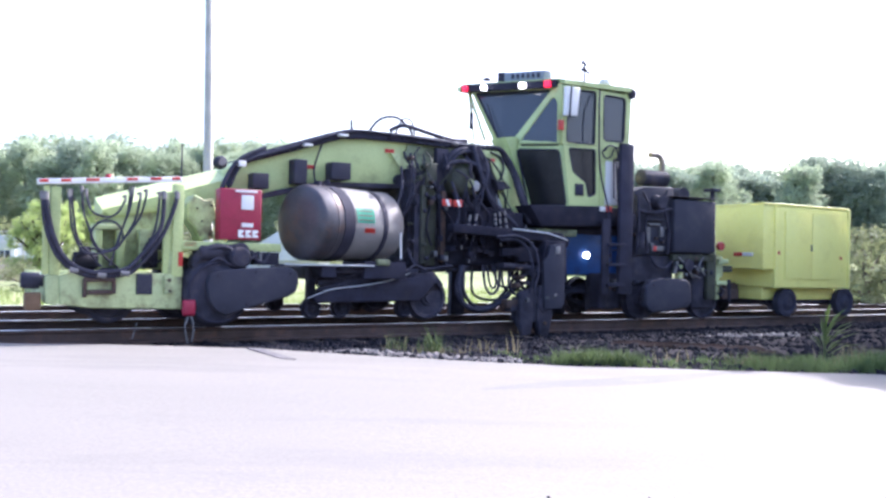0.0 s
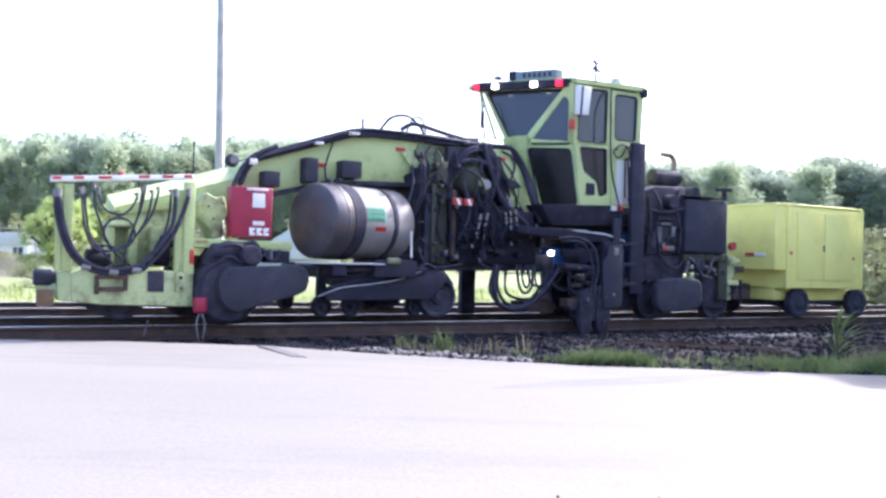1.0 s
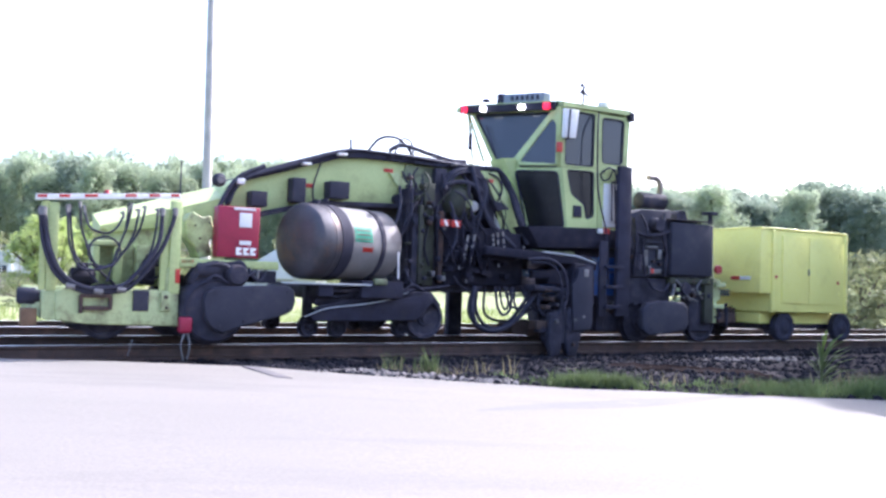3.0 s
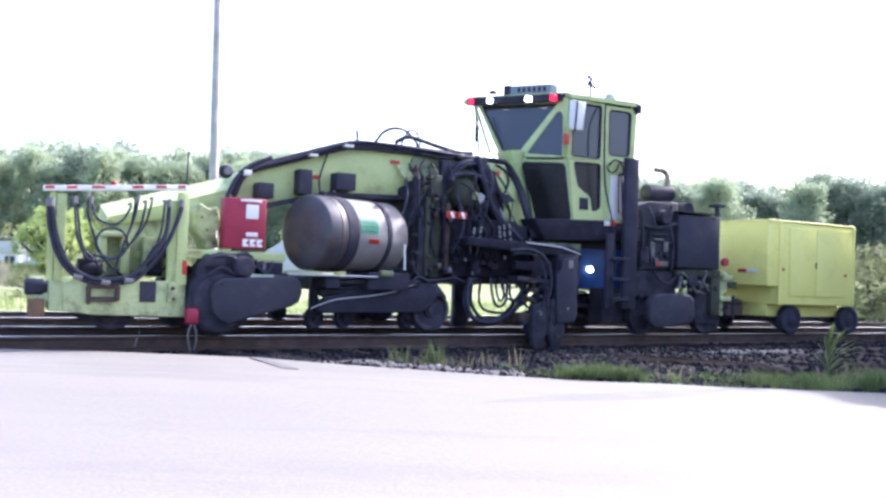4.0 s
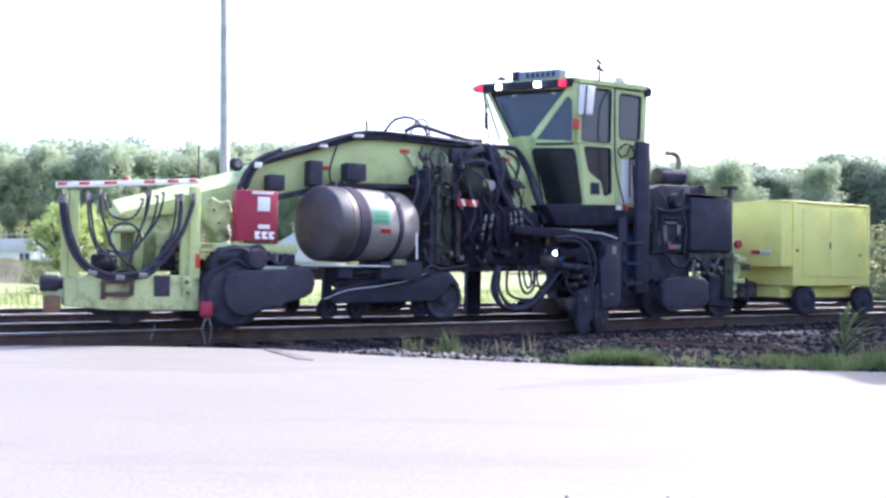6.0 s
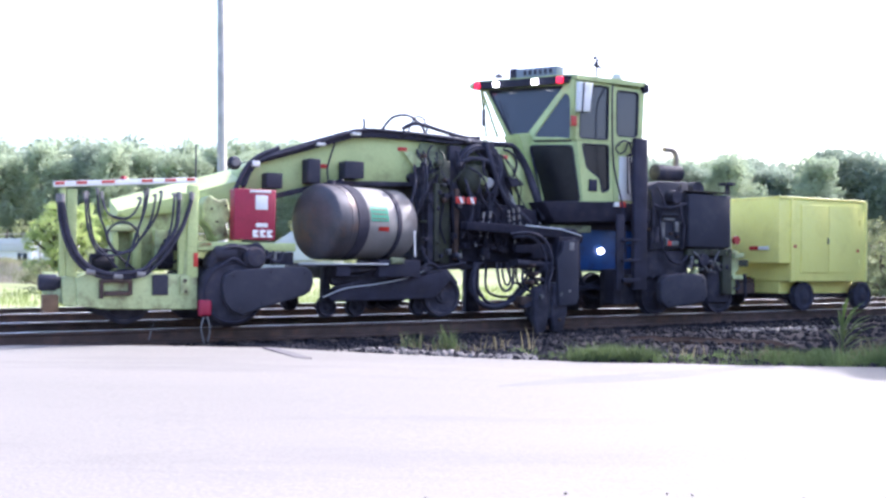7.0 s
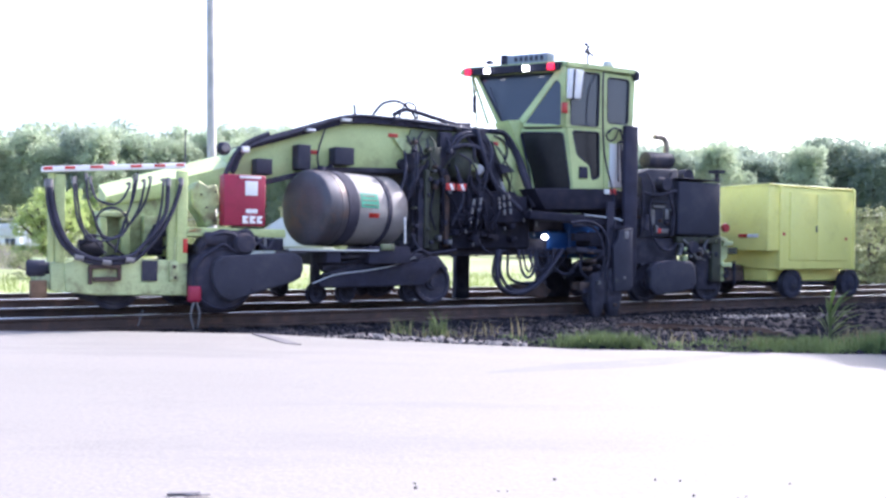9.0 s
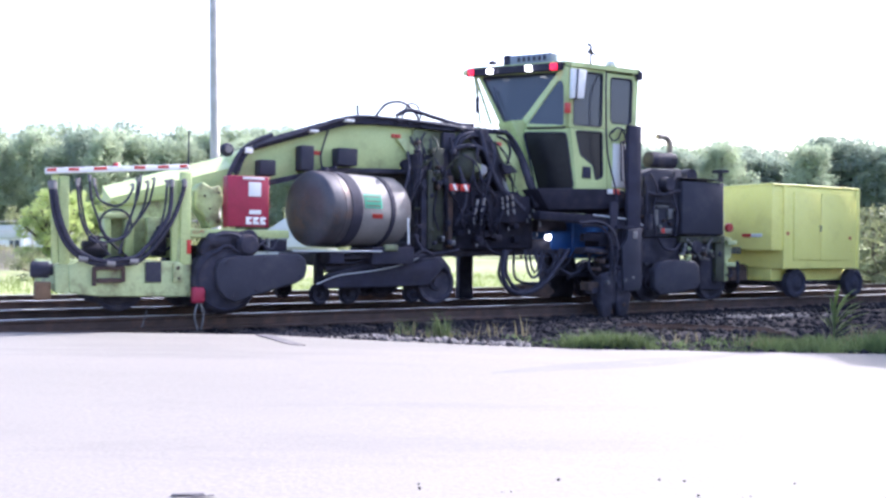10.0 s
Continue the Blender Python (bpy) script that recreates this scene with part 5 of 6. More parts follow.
    vv = [b.verts.new(b0.lerp(b1, f) + Vector((o, 0, c))) for f in (-0.01, 0.13) for o in (-0.012, 0.15) for c in (-0.05, 0.15)]
    bmesh.ops.convex_hull(b, input=vv)
    bevel(b, 0.008)
    part("end_cap", b, BLACK, board, "dark end cap")
    hn = Vector((7.57, 0.2, 3.66))
    part("antenna", rod(hn + Vector((0, 0, -0.05)), hn + Vector((0, 0, 0.28)), 0.017, 6), BLACK, cab)
    part("horn", lathe([(-0.07, 0), (-0.07, 0.05), (0.0, 0.02), (0.08, 0.015), (0.08, 0)], at(*(hn + Vector((0.03, 0, 0.17)))) @ pose(0, 0, 0, 0, 25, 0), 14), BLACK, cab)
    part("horn", lathe([(-0.05, 0), (-0.05, 0.035), (0.0, 0.015), (0.06, 0.01), (0.06, 0)], at(*(hn + Vector((0.0, 0, 0.28)))) @ pose(0, 0, 0, 0, 20, 0), 14), BLACK, cab)
    bc = Vector((7.97, 0.2, 3.66))
    part("beacon", lathe([(0, 0.09), (0.03, 0.09), (0.08, 0.07), (0.1, 0)], at(*bc) @ TO_Z, 18), GALV, cab)
    part("roof_hatch", lathe([(0, 0.07), (0.03, 0.06), (0.06, 0)], at(*Vector((6.49, 1.3, 3.73))) @ TO_Z, 16), BLACK, cab)
    part("shade", prism([(6.84, 3.43), (7.1, 3.43), (7.05, 3.01), (6.83, 3)], -0.3, -0.24, 0.006), WHITE, cab, "white sun shade flap")
    part("shade_edge", rod((6.93, -0.31, 3.42), (6.9, -0.31, 2.99), 0.012, 8), CASE, cab)
    part("reflector", rect((6.77, 2.94), (6.86, 2.79), -0.24, -0.2, 0.004), REFLECT, cab)
    mr = part("mirror_arm", tube([(6.31, 1.75, 3.58), (6.31, 1.8, 3.36), (6.3, 1.85, 3.13)], 0.01, 4, 6), CASE, cab)
    part("mirror_stay", rod((6.54, 1.82, 3.29), (6.5, 1.75, 3.46), 0.01, 6), CASE, mr)
    part("mirror", rect((6.515, 3.30), (6.555, 3.02), 1.78, 1.86, 0.015), CASE, mr)
    part("wiper", rod((6.47, 1.25, 3.34), (6.54, 1, 2.77), 0.01, 6), BLACK, cab)
    part("door_handle", rect((7.11, 2.03), (7.26, 1.86), -0.225, -0.2, 0.006), BLACK, cab)
    part("cable_loop", tube([(7.62, -0.25, 2.55), (7.69, -0.27, 2.63), (7.82, -0.27, 2.61), (7.87, -0.27, 2.46), (7.78, -0.27, 2.42)], 0.014, 5, 6), RUBBER, cab)
    part("ladder_grip", tube([(7.92, -0.22, 2.3), (7.85, -0.3, 2.25), (7.87, -0.3, 1.78), (7.96, -0.22, 1.73)], 0.014, 4, 6), BLACK, cab)
    part("cable_loop", tube([(7.65, -0.24, 2.6), (7.57, -0.26, 2.52), (7.64, -0.26, 2.44), (7.75, -0.26, 2.49), (7.81, -0.26, 2.61), (7.9, -0.26, 2.6), (7.92, -0.26, 2.5)], 0.012, 5, 6), RUBBER, cab)
    part("grab_handle", tube([(7.83, -0.22, 2.42), (7.78, -0.28, 2.37), (7.79, -0.28, 1.9), (7.86, -0.22, 1.86)], 0.012, 4, 6), BLACK, cab)
    part("roof_end", rect((8.12, 3.53), (8.21, 3.40), -0.27, -0.12, 0.01), BLACK, cab)
    steps = part("ladder_frame", rod((7.80, -0.31, 2.45), (7.86, -0.31, 1.70), 0.014, 6), BLACK, cab)
    part("ladder_frame", rod((7.97, -0.31, 2.45), (8.0, -0.31, 1.70), 0.014, 6), BLACK, cab)
    for z in (2.42, 2.22, 2.02, 1.82):
        part("rung", rod((7.82, -0.31, z), (7.985, -0.31, z), 0.012, 6), BLACK, steps)
    part("panel_plate", rect((7.68, 2.41), (7.95, 1.75), -0.215, -0.2, 0.003), WHITE, cab)


def make_head(root):
    head = empty("work_head", Matrix(), root)
    tagged(head, label="black sliding tie inserter head with hoses")
    def P(name, bm, material, label=""):
        return part(name, bm, material, head, label)
    P("boom", prism([(4.95, 1.35), (6.75, 1.29), (6.91, 1.2), (6.89, 1.08), (6.5, 1.15), (4.95, 1.23)], -0.36, -0.18, 0.015), INK)
    # pale strip imitates the highlight along the boom's top edge
    P("boom_highlight", prism([(5.9, 1.325), (6.51, 1.285), (6.86, 1.195), (6.86, 1.18), (6.5, 1.265), (5.9, 1.305)], -0.385, -0.345, 0.003), GALV)
    P("head_block", prism([(6.44, 1.17), (6.81, 1.17), (6.83, 0.58), (6.56, 0.41), (6.36, 0.41), (6.38, 0.81)], -0.42, -0.05, 0.02), INK)
    pl = P("head_plate", prism([(6.47, 1.10), (6.73, 1.14), (6.75, 0.30), (6.70, 0.20), (6.40, 0.20), (6.36, 0.86), (6.45, 0.96)], -0.48, -0.43, 0.008), CASE, "dark grey guide plate")
    part("mark", rect((6.57, 1.09), (6.65, 0.98), -0.485, -0.478, 0.002), ALU, pl)
    part("bolt", lathe([(0, 0), (0, 0.02), (0.02, 0.02), (0.02, 0)], at(*(6.58, -0.49, 0.4)) @ pose(0, 0, 0, 0, 0, 90), 8), ALU, pl)
    P("jaw", prism([(6.02, 0.44), (6.24, 0.50), (6.26, 0.10), (6.22, -0.16), (6.08, -0.19), (6.02, 0.02)], -0.42, -0.30, 0.02), GREASE)
    P("jaw", prism([(6.33, 0.52), (6.52, 0.52), (6.58, 0.12), (6.50, -0.19), (6.36, -0.17), (6.30, 0.08)], -0.44, -0.30, 0.02), GREASE)
    P("jaw", prism([(6.05, 0.36), (6.55, 0.40), (6.54, -0.06), (6.20, -0.12), (6.04, 0.06)], -0.26, -0.14, 0.02), BLACK)
    P("jaw_arm", prism([(5.89, 0.25), (6.10, 0.31), (6.14, 0.20), (5.90, 0.16)], -0.36, -0.2, 0.012), GREASE)
    P("cylinder", rod((6.28, -0.38, 0.62), (6.27, -0.38, 0.02), 0.036, 12), CASE)
    P("pin", rod((6.12, -0.47, 0.33), (6.12, -0.2, 0.33), 0.03, 10), PIPE)
    P("pin", rod((6.44, -0.48, 0.36), (6.44, -0.2, 0.36), 0.03, 10), PIPE)
    P("pin", rod((6.43, -0.47, 0.0), (6.43, -0.2, 0.0), 0.025, 10), RAILRUST)
    P("hose", tube([(6.3, -0.46, 0.7), (6.2, -0.5, 0.48), (6.28, -0.5, 0.26), (6.38, -0.46, 0.16)], 0.014, 5, 6), RUBBER)
    P("jaw_tip", rect((5.84, 0.33), (6.05, 0.21), -0.36, -0.16, 0.01), RAILRUST)
    hr = random.Random(6)
    a0, a1 = (5.95, 0.82), (6.51, 0.37)
    for k in range(14):
        x, z = a0[0] + (a1[0] - a0[0]) * hr.random(), a1[1] + (a0[1] - a1[1]) * hr.random()
        P("fitting", box(x - 0.02, x + hr.uniform(0.02, 0.07), -0.42, -0.22, z - 0.02, z + hr.uniform(0.01, 0.05), 0.008, 1), hr.choice((GREASE, GREASE, RAILRUST, PIPE)))
    P("slide", rect((6.07, 1.07), (6.42, 0.85), -0.3, 0.05, 0.02), INK)
    P("slide_plate", rect((5.785, 1.045), (6.10, 0.93), -0.3, -0.2, 0.01), INK)
    P("slide_arm", rect((5.80, 0.84), (6.10, 0.74), -0.26, -0.06, 0.015), GREASE)
    P("cylinder", rod((5.79, -0.3, 0.80), (6.47, -0.3, 0.76), 0.045, 14), GREASE)
    for pts, r in (([(5.61, -0.42, 1.19), (5.9, -0.48, 1.21), (6.13, -0.5, 1.11), (6.25, -0.5, 0.88), (6.27, -0.45, 0.57)], 0.022),
                   ([(5.66, -0.42, 1.15), (5.94, -0.46, 1.15), (6.1, -0.48, 1.01), (6.2, -0.46, 0.73), (6.18, -0.42, 0.42)], 0.018),
                   ([(6.01, -0.2, 0.8), (5.93, -0.25, 0.57), (6, -0.3, 0.41), (6.18, -0.32, 0.37)], 0.02),
                   ([(5.86, -0.2, 0.84), (5.98, -0.25, 0.65), (6.13, -0.3, 0.65), (6.29, -0.35, 0.77)], 0.016)):
        P("hose", tube(pts, r, 6), RUBBER)
    return head


# ---- trailer cart ----
def make_cart():
    root = tagged(empty("rail_cart", TRACK @ pose(11.6, 0, 0)), "yellow two-axle rail tool trailer with double doors", "rail trailer")
    def P(name, bm, material, parent=None, label=""):
        return part(name, bm, material, parent or root, label)
    X0, X1, Y0, Y1, Z1 = -0.11, 1.90, -0.2, 1.7, 1.93
    P("body", box(X0, X1, Y0, Y1, 0.50, Z1, 0.03), YELLOW)
    P("skirt", box(X0 + 0.05, X1, 0.09, 1.41, 0.29, 0.51, 0.015), YELLOW)
    P("front_box", box(X0 - 0.28, X0 + 0.01, Y0 + 0.012, Y1 - 0.1, 0.82, Z1 + 0.02, 0.02), YELLOW)
    P("roof_edge", box(X0 - 0.285, X1 + 0.01, Y0 - 0.008, Y1 + 0.01, Z1, Z1 + 0.04, 0.012), YELLOW)
    for a, b in ((0.13, 0.835), (0.845, 1.69)):
        d = P("door", box(a, b, Y0 - 0.025, Y0 + 0.01, 0.66, 1.84, 0.008), YELLOW)
        part("hinge", box(a + (0.0 if a < 0.5 else b - a - 0.03), a + (0.03 if a < 0.5 else b - a), Y0 - 0.035, Y0 - 0.02, 1.5, 1.6, 0.004), YELLOW, d)
        part("hinge", box(a + (0.0 if a < 0.5 else b - a - 0.03), a + (0.03 if a < 0.5 else b - a), Y0 - 0.035, Y0 - 0.02, 0.8, 0.9, 0.004), YELLOW, d)
    P("latch", box(0.803, 0.823, Y0 - 0.045, Y0 - 0.02, 1.16, 1.27, 0.005), PIPE)
    P("corner_post", box(X0 - 0.01, X0 + 0.06, Y0 - 0.018, Y0 + 0.05, 0.50, Z1, 0.01), YELLOW)
    P("corner_post", box(X1 - 0.06, X1 + 0.012, Y0 - 0.018, Y0 + 0.05, 0.50, Z1, 0.01), YELLOW)
    P("reflector", box(-0.06, 0.02, Y0 - 0.012, Y0 + 0.01, 1.09, 1.14, 0.002), REFLECT)
    P("reflector", box(1.60, 1.66, Y0 - 0.031, Y0 - 0.02, 1.03, 1.08, 0.002), REFLECT)
    P("reflector", box(X0 - 0.30, X0 - 0.27, 0.26, 0.44, 1.05, 1.11, 0.002), REFLECT)
    P("reflector", box(X0 - 0.30, X0 - 0.27, 0.02, 0.24, 1.05, 1.11, 0.002), WHITE)
    P("chassis", box(0.1, 1.9, 0.15, 1.35, 0.22, 0.31, 0.01), GREASE)
    P("drawbar", box(-1.6, -0.1, 0.68, 0.82, 0.36, 0.46, 0.01), RAILRUST)
    P("hitch_box", box(-0.55, -0.2, 0.5, 0.95, 0.4, 0.55, 0.01), RAILRUST)
    for x in (0.35, 1.93):
        for y in (0.0, 1.5):
            w = P("wheel", lathe([(-0.07, 0), (-0.07, 0.10), (-0.05, 0.12), (-0.05, 0.16), (-0.07, 0.17), (-0.08, 0.21), (-0.06, 0.25), (0.06, 0.25), (0.08, 0.21), (0.06, 0.0)], at(x, y - 0.05, 0.25) @ TO_Y, 28), RUBBER)
            part("rim", lathe([(-0.078, 0), (-0.078, 0.05), (-0.066, 0.06), (-0.066, 0.105), (-0.06, 0.11)], at(x, y - 0.05, 0.25) @ TO_Y, 20), GREASE, w)
        P("axle", rod((x, -0.05, 0.25), (x, 1.5, 0.25), 0.04, 10), GREASE)
        P("axle_box", box(x - 0.12, x + 0.12, 0.1, 1.4, 0.18, 0.28, 0.01), GREASE)


# ---- surroundings ----
def leaf_cloud(rng, clumps, leaves, size):
    """Vertices and faces of many small leaves gathered in clumps."""
    vs, fs = [], []
    for cx, cy, cz, cr in clumps:
        for _ in range(leaves):
            d = Vector((rng.gauss(0, 1), rng.gauss(0, 1), rng.gauss(0, 1))).normalized() * cr * rng.uniform(0.55, 1.05)
            p = Vector((cx, cy, cz)) + Vector((d.x, d.y, d.z * 0.75))
            s = size * rng.uniform(0.6, 1.4)
            u = Vector((rng.gauss(0, 1), rng.gauss(0, 1), rng.gauss(0, 0.6))).normalized()
            v = u.cross(Vector((rng.gauss(0, 1), rng.gauss(0, 1), rng.gauss(0, 1)))).normalized()
            k = len(vs)
            vs += [p - u * s, p - v * s * 0.5, p + u * s, p + v * s * 0.5]
            fs.append((k, k + 1, k + 2, k + 3))
    return vs, fs


def tree_meshes(seed, h, spread, material, leaf=0.17, n_clumps=70, leaves=85):
    rng = random.Random(seed)
    bm = lathe([(0, 0.02 * h + 0.05), (h * 0.3, 0.016 * h + 0.03), (h * 0.75, 0.04), (h * 0.8, 0)], TO_Z, 8)
    clumps = []
    for k in range(n_clumps):
        f = rng.uniform(0.12, 1.0)
        r = spread * math.sin(math.pi * min(0.97, 0.15 + f * 0.8)) ** 0.7 * math.sqrt(rng.uniform(0.1, 1))
        a = rng.uniform(0, 2 * math.pi)
        clumps.append((r * math.cos(a), r * math.sin(a), h * f * 0.92, spread * rng.uniform(0.2, 0.36)))
    for c in clumps[::4]:
        add(bm, rod((0, 0, max(0.2, c[2] * 0.6)), (c[0] * 0.9, c[1] * 0.9, c[2]), 0.04, 5))
    trunk = mesh_of("trunk", bm, BARK)
    vs, fs = leaf_cloud(rng, clumps, leaves, leaf)
    me = bpy.data.meshes.new("crown")
    me.from_pydata(vs, [], fs)
    me.materials.append(material)
    return trunk, me


def forest_tree(seed, h, spread, material, leaf, count):
    """A tall wood-edge tree: forked trunk, limbs, and a crown of rounded boughs filled with small leaves."""
    rng = random.Random(seed)
    bm = lathe([(0, 0.32), (0.4, 0.24), (h * 0.4, 0.17), (h * 0.8, 0.05), (h * 0.85, 0)], TO_Z, 8)
    boughs = [(0, 0, h * 0.84, spread * 0.42, h * 0.14)]
    for k in range(38):
        f = 0.08 + 0.82 * (k + rng.random()) / 38
        wide = spread * (0.62 + 0.38 * math.sin(math.pi * min(1, f * 1.15))) * (1 if f < 0.62 else 1 - 1.25 * (f - 0.62))
        a = k * 2.4 + rng.uniform(-0.5, 0.5)
        r = wide * rng.uniform(0.45, 0.85)
        boughs.append((r * math.cos(a), r * math.sin(a), h * f, spread * rng.uniform(0.24, 0.38), spread * rng.uniform(0.28, 0.48)))
    for b in boughs[::2]:
        add(bm, rod((0, 0, max(0.5, b[2] - 0.35 * spread)), (b[0] * 0.9, b[1] * 0.9, b[2]), 0.06, 5))
    trunk = mesh_of("trunk", bm, BARK)
    vol = sum(b[3] ** 2 for b in boughs)
    vs, fs = [], []
    for bx, by, bz, br, bh in boughs:
        for _ in range(int(count * br * br / vol)):
            d = Vector((rng.gauss(0, 1), rng.gauss(0, 1), rng.gauss(0, 1))).normalized() * (1 - 0.6 * rng.random() ** 1.6) * rng.choice((1.0, 1.0, 1.0, 1.14))
            p = Vector((bx + d.x * br, by + d.y * br, bz + d.z * bh))
            sz = leaf * rng.uniform(0.6, 1.4)
            u = Vector((rng.gauss(0, 1), rng.gauss(0, 1), rng.gauss(0, 0.6))).normalized()
            v = u.cross(Vector((rng.gauss(0, 1), rng.gauss(0, 1), rng.gauss(0, 1)))).normalized()
            k = len(vs)
            vs += [p - u * sz, p - v * sz * 0.6, p + u * sz, p + v * sz * 0.6]
            fs.append((k, k + 1, k + 2, k + 3))
    me = bpy.data.meshes.new("crown")
    me.from_pydata(vs, [], fs)
    me.materials.append(material)
    return trunk, me


def make_trees():
    rng = random.Random(11)
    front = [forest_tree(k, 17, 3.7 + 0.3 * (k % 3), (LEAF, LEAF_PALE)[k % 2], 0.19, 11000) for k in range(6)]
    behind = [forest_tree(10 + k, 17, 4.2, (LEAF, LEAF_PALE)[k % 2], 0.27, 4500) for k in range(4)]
    def tree(x, y, h, kinds, k):
        trunk, crown = kinds[k]
        w = (h / 17) ** 0.6 * (1.25 if x > 0 else 1.08)
        root = tagged(empty("tree", pose(x, y, ground_z(x, y) - 0.1, 0, 0, rng.uniform(0, 360))), "leafy deciduous tree in the wood edge", "tree", "wood edge")
        for nm, me in (("trunk", trunk), ("crown", crown)):
            o = new(nm, me)
            o.parent, o.scale = root, (w, w, h / 17)
    # skyline of the wood: bearing and slope of its tops, seen from the crossing
    BEAR = [-0.62, -0.51, -0.46, -0.41, -0.35, -0.29, -0.23, 0.0, 0.25, 0.30, 0.345, 0.385, 0.41, 0.45, 0.50, 0.62]
    RISE = [0.122, 0.125, 0.1195, 0.126, 0.1205, 0.1175, 0.1215, 0.112, 0.0984, 0.1045, 0.0935, 0.096, 0.1113, 0.1045, 0.098, 0.10]
    for row, (d, f, kinds, n) in enumerate(((118, 0.93, front, 54), (130, 1.0, behind, 42), (141, 0.99, behind, 36))):
        for k in range(n):
            b = math.tan(radians(-33 + 66 * (k + rng.uniform(-0.3, 0.3)) / (n - 1)))
            y = d + rng.uniform(-4, 4)
            x = b * y
            top = float(np.interp(b, BEAR, RISE)) * y * f * 1.10 + 0.87 - ground_z(x, y)
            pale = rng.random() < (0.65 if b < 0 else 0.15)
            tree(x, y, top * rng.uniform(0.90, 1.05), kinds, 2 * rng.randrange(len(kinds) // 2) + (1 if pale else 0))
    # roadside trees beyond the edge of view, whose shade lies on the verge
    for x, y, h in ((14.6, 17.0, 11.5), (18.4, 19.0, 10.5)):
        tree(x, y, h, front, 2)
    # shrubs at the wood's foot and by the track
    sh = [tree_meshes(21 + i, 2.0, 1.3, SHRUB, 0.07, 20, 70) for i in range(3)]
    def shrub(x, y, s, label="pale green shrub in the meadow"):
        trunk, crown = sh[rng.randrange(3)]
        root = tagged(empty("shrub", pose(x, y, ground_z(x, y) - 0.05, 0, 0, rng.uniform(0, 360))), label, "shrub", "meadow shrubs")
        for nm, me in (("trunk", trunk), ("crown", crown)):
            o = new(nm, me)
            o.parent, o.scale = root, (s, s, s)
    tall = [tree_meshes(31 + i, 3.1, 0.95, LEAF_BRIGHT, 0.045, 60, 170) for i in range(2)]
    # the last three stand out of view, added to shade the road's edge
    for k, (x, y, sc) in enumerate(((-13.3, 29.0, 0.95), (-12.8, 29.3, 0.9), (-13.0, 31.0, 0.98), (-12.1, 31.2, 0.95), (-11.2, 31.0, 0.8), (5.4, 8.8, 0.78), (6.1, 8.85, 0.8), (6.9, 8.8, 0.8))):
        root = tagged(empty("bush", pose(x, y, ground_z(x, y) - 0.05, 0, 0, rng.uniform(0, 360))), "tall bright green leafy bush", "bush", "meadow shrubs")
        for nm, me in (("trunk", tall[k % 2][0]), ("crown", tall[k % 2][1])):
            o = new(nm, me)
            o.parent, o.scale = root, (sc, sc, sc)
    for k in range(46):
        a = radians(-31 + 62 * (k + rng.uniform(-0.4, 0.4)) / 45)
        d = rng.uniform(52, 58) - 6 * step(0, 0.5, a)
        shrub(d * math.tan(a), d, rng.uniform(0.8, 1.7))
    for x, y, s in ((11.5, 24.0, 0.9), (12.2, 25.2, 1.1), (11.2, 23.4, 0.5), (13.4, 26.0, 1.0), (16, 28.5, 1.3), (-11.4, 27.8, 0.7), (-10.6, 26.0, 0.7), (-11.9, 25, 0.45), (-9.0, 30, 0.9)):
        shrub(x, y, s)


def blades(name, spots, material, label, seed=3, base=None):
    """Tufts of grass or weed: spots of (x, y, spread, height, count)."""
    rng = random.Random(seed)
    vs, fs = [], []
    for x, y, r, h, n in spots:
        for _ in range(n):
            px, py = x + rng.gauss(0, r), y + rng.gauss(0, r * 0.6)
            if py < road_edge(px) + 0.02 and py < 12:
                continue
            z = (base or ground_z)(px, py) - 0.02
            a = rng.uniform(0, math.pi)
            hh, w = h * rng.uniform(0.4, 1.15), rng.uniform(0.003, 0.008)
            l = Vector((rng.gauss(0, 0.28), rng.gauss(0, 0.28), 0)) * hh
            u = Vector((math.cos(a) * w, math.sin(a) * w, 0))
            k = len(vs)
            b, m, t = Vector((px, py, z)), Vector((px, py, z + hh * 0.6)) + l * 0.4, Vector((px, py, z + hh)) + l
            vs += [b - u, b + u, m + u * 0.8, m - u * 0.8, t]
            fs += [(k, k + 1, k + 2, k + 3), (k + 3, k + 2, k + 4)]
    me = bpy.data.meshes.new(name)
    me.from_pydata(vs, [], fs)
    me.materials.append(material)
    tagged(new(name, me), label, "grass", kind="stuff")


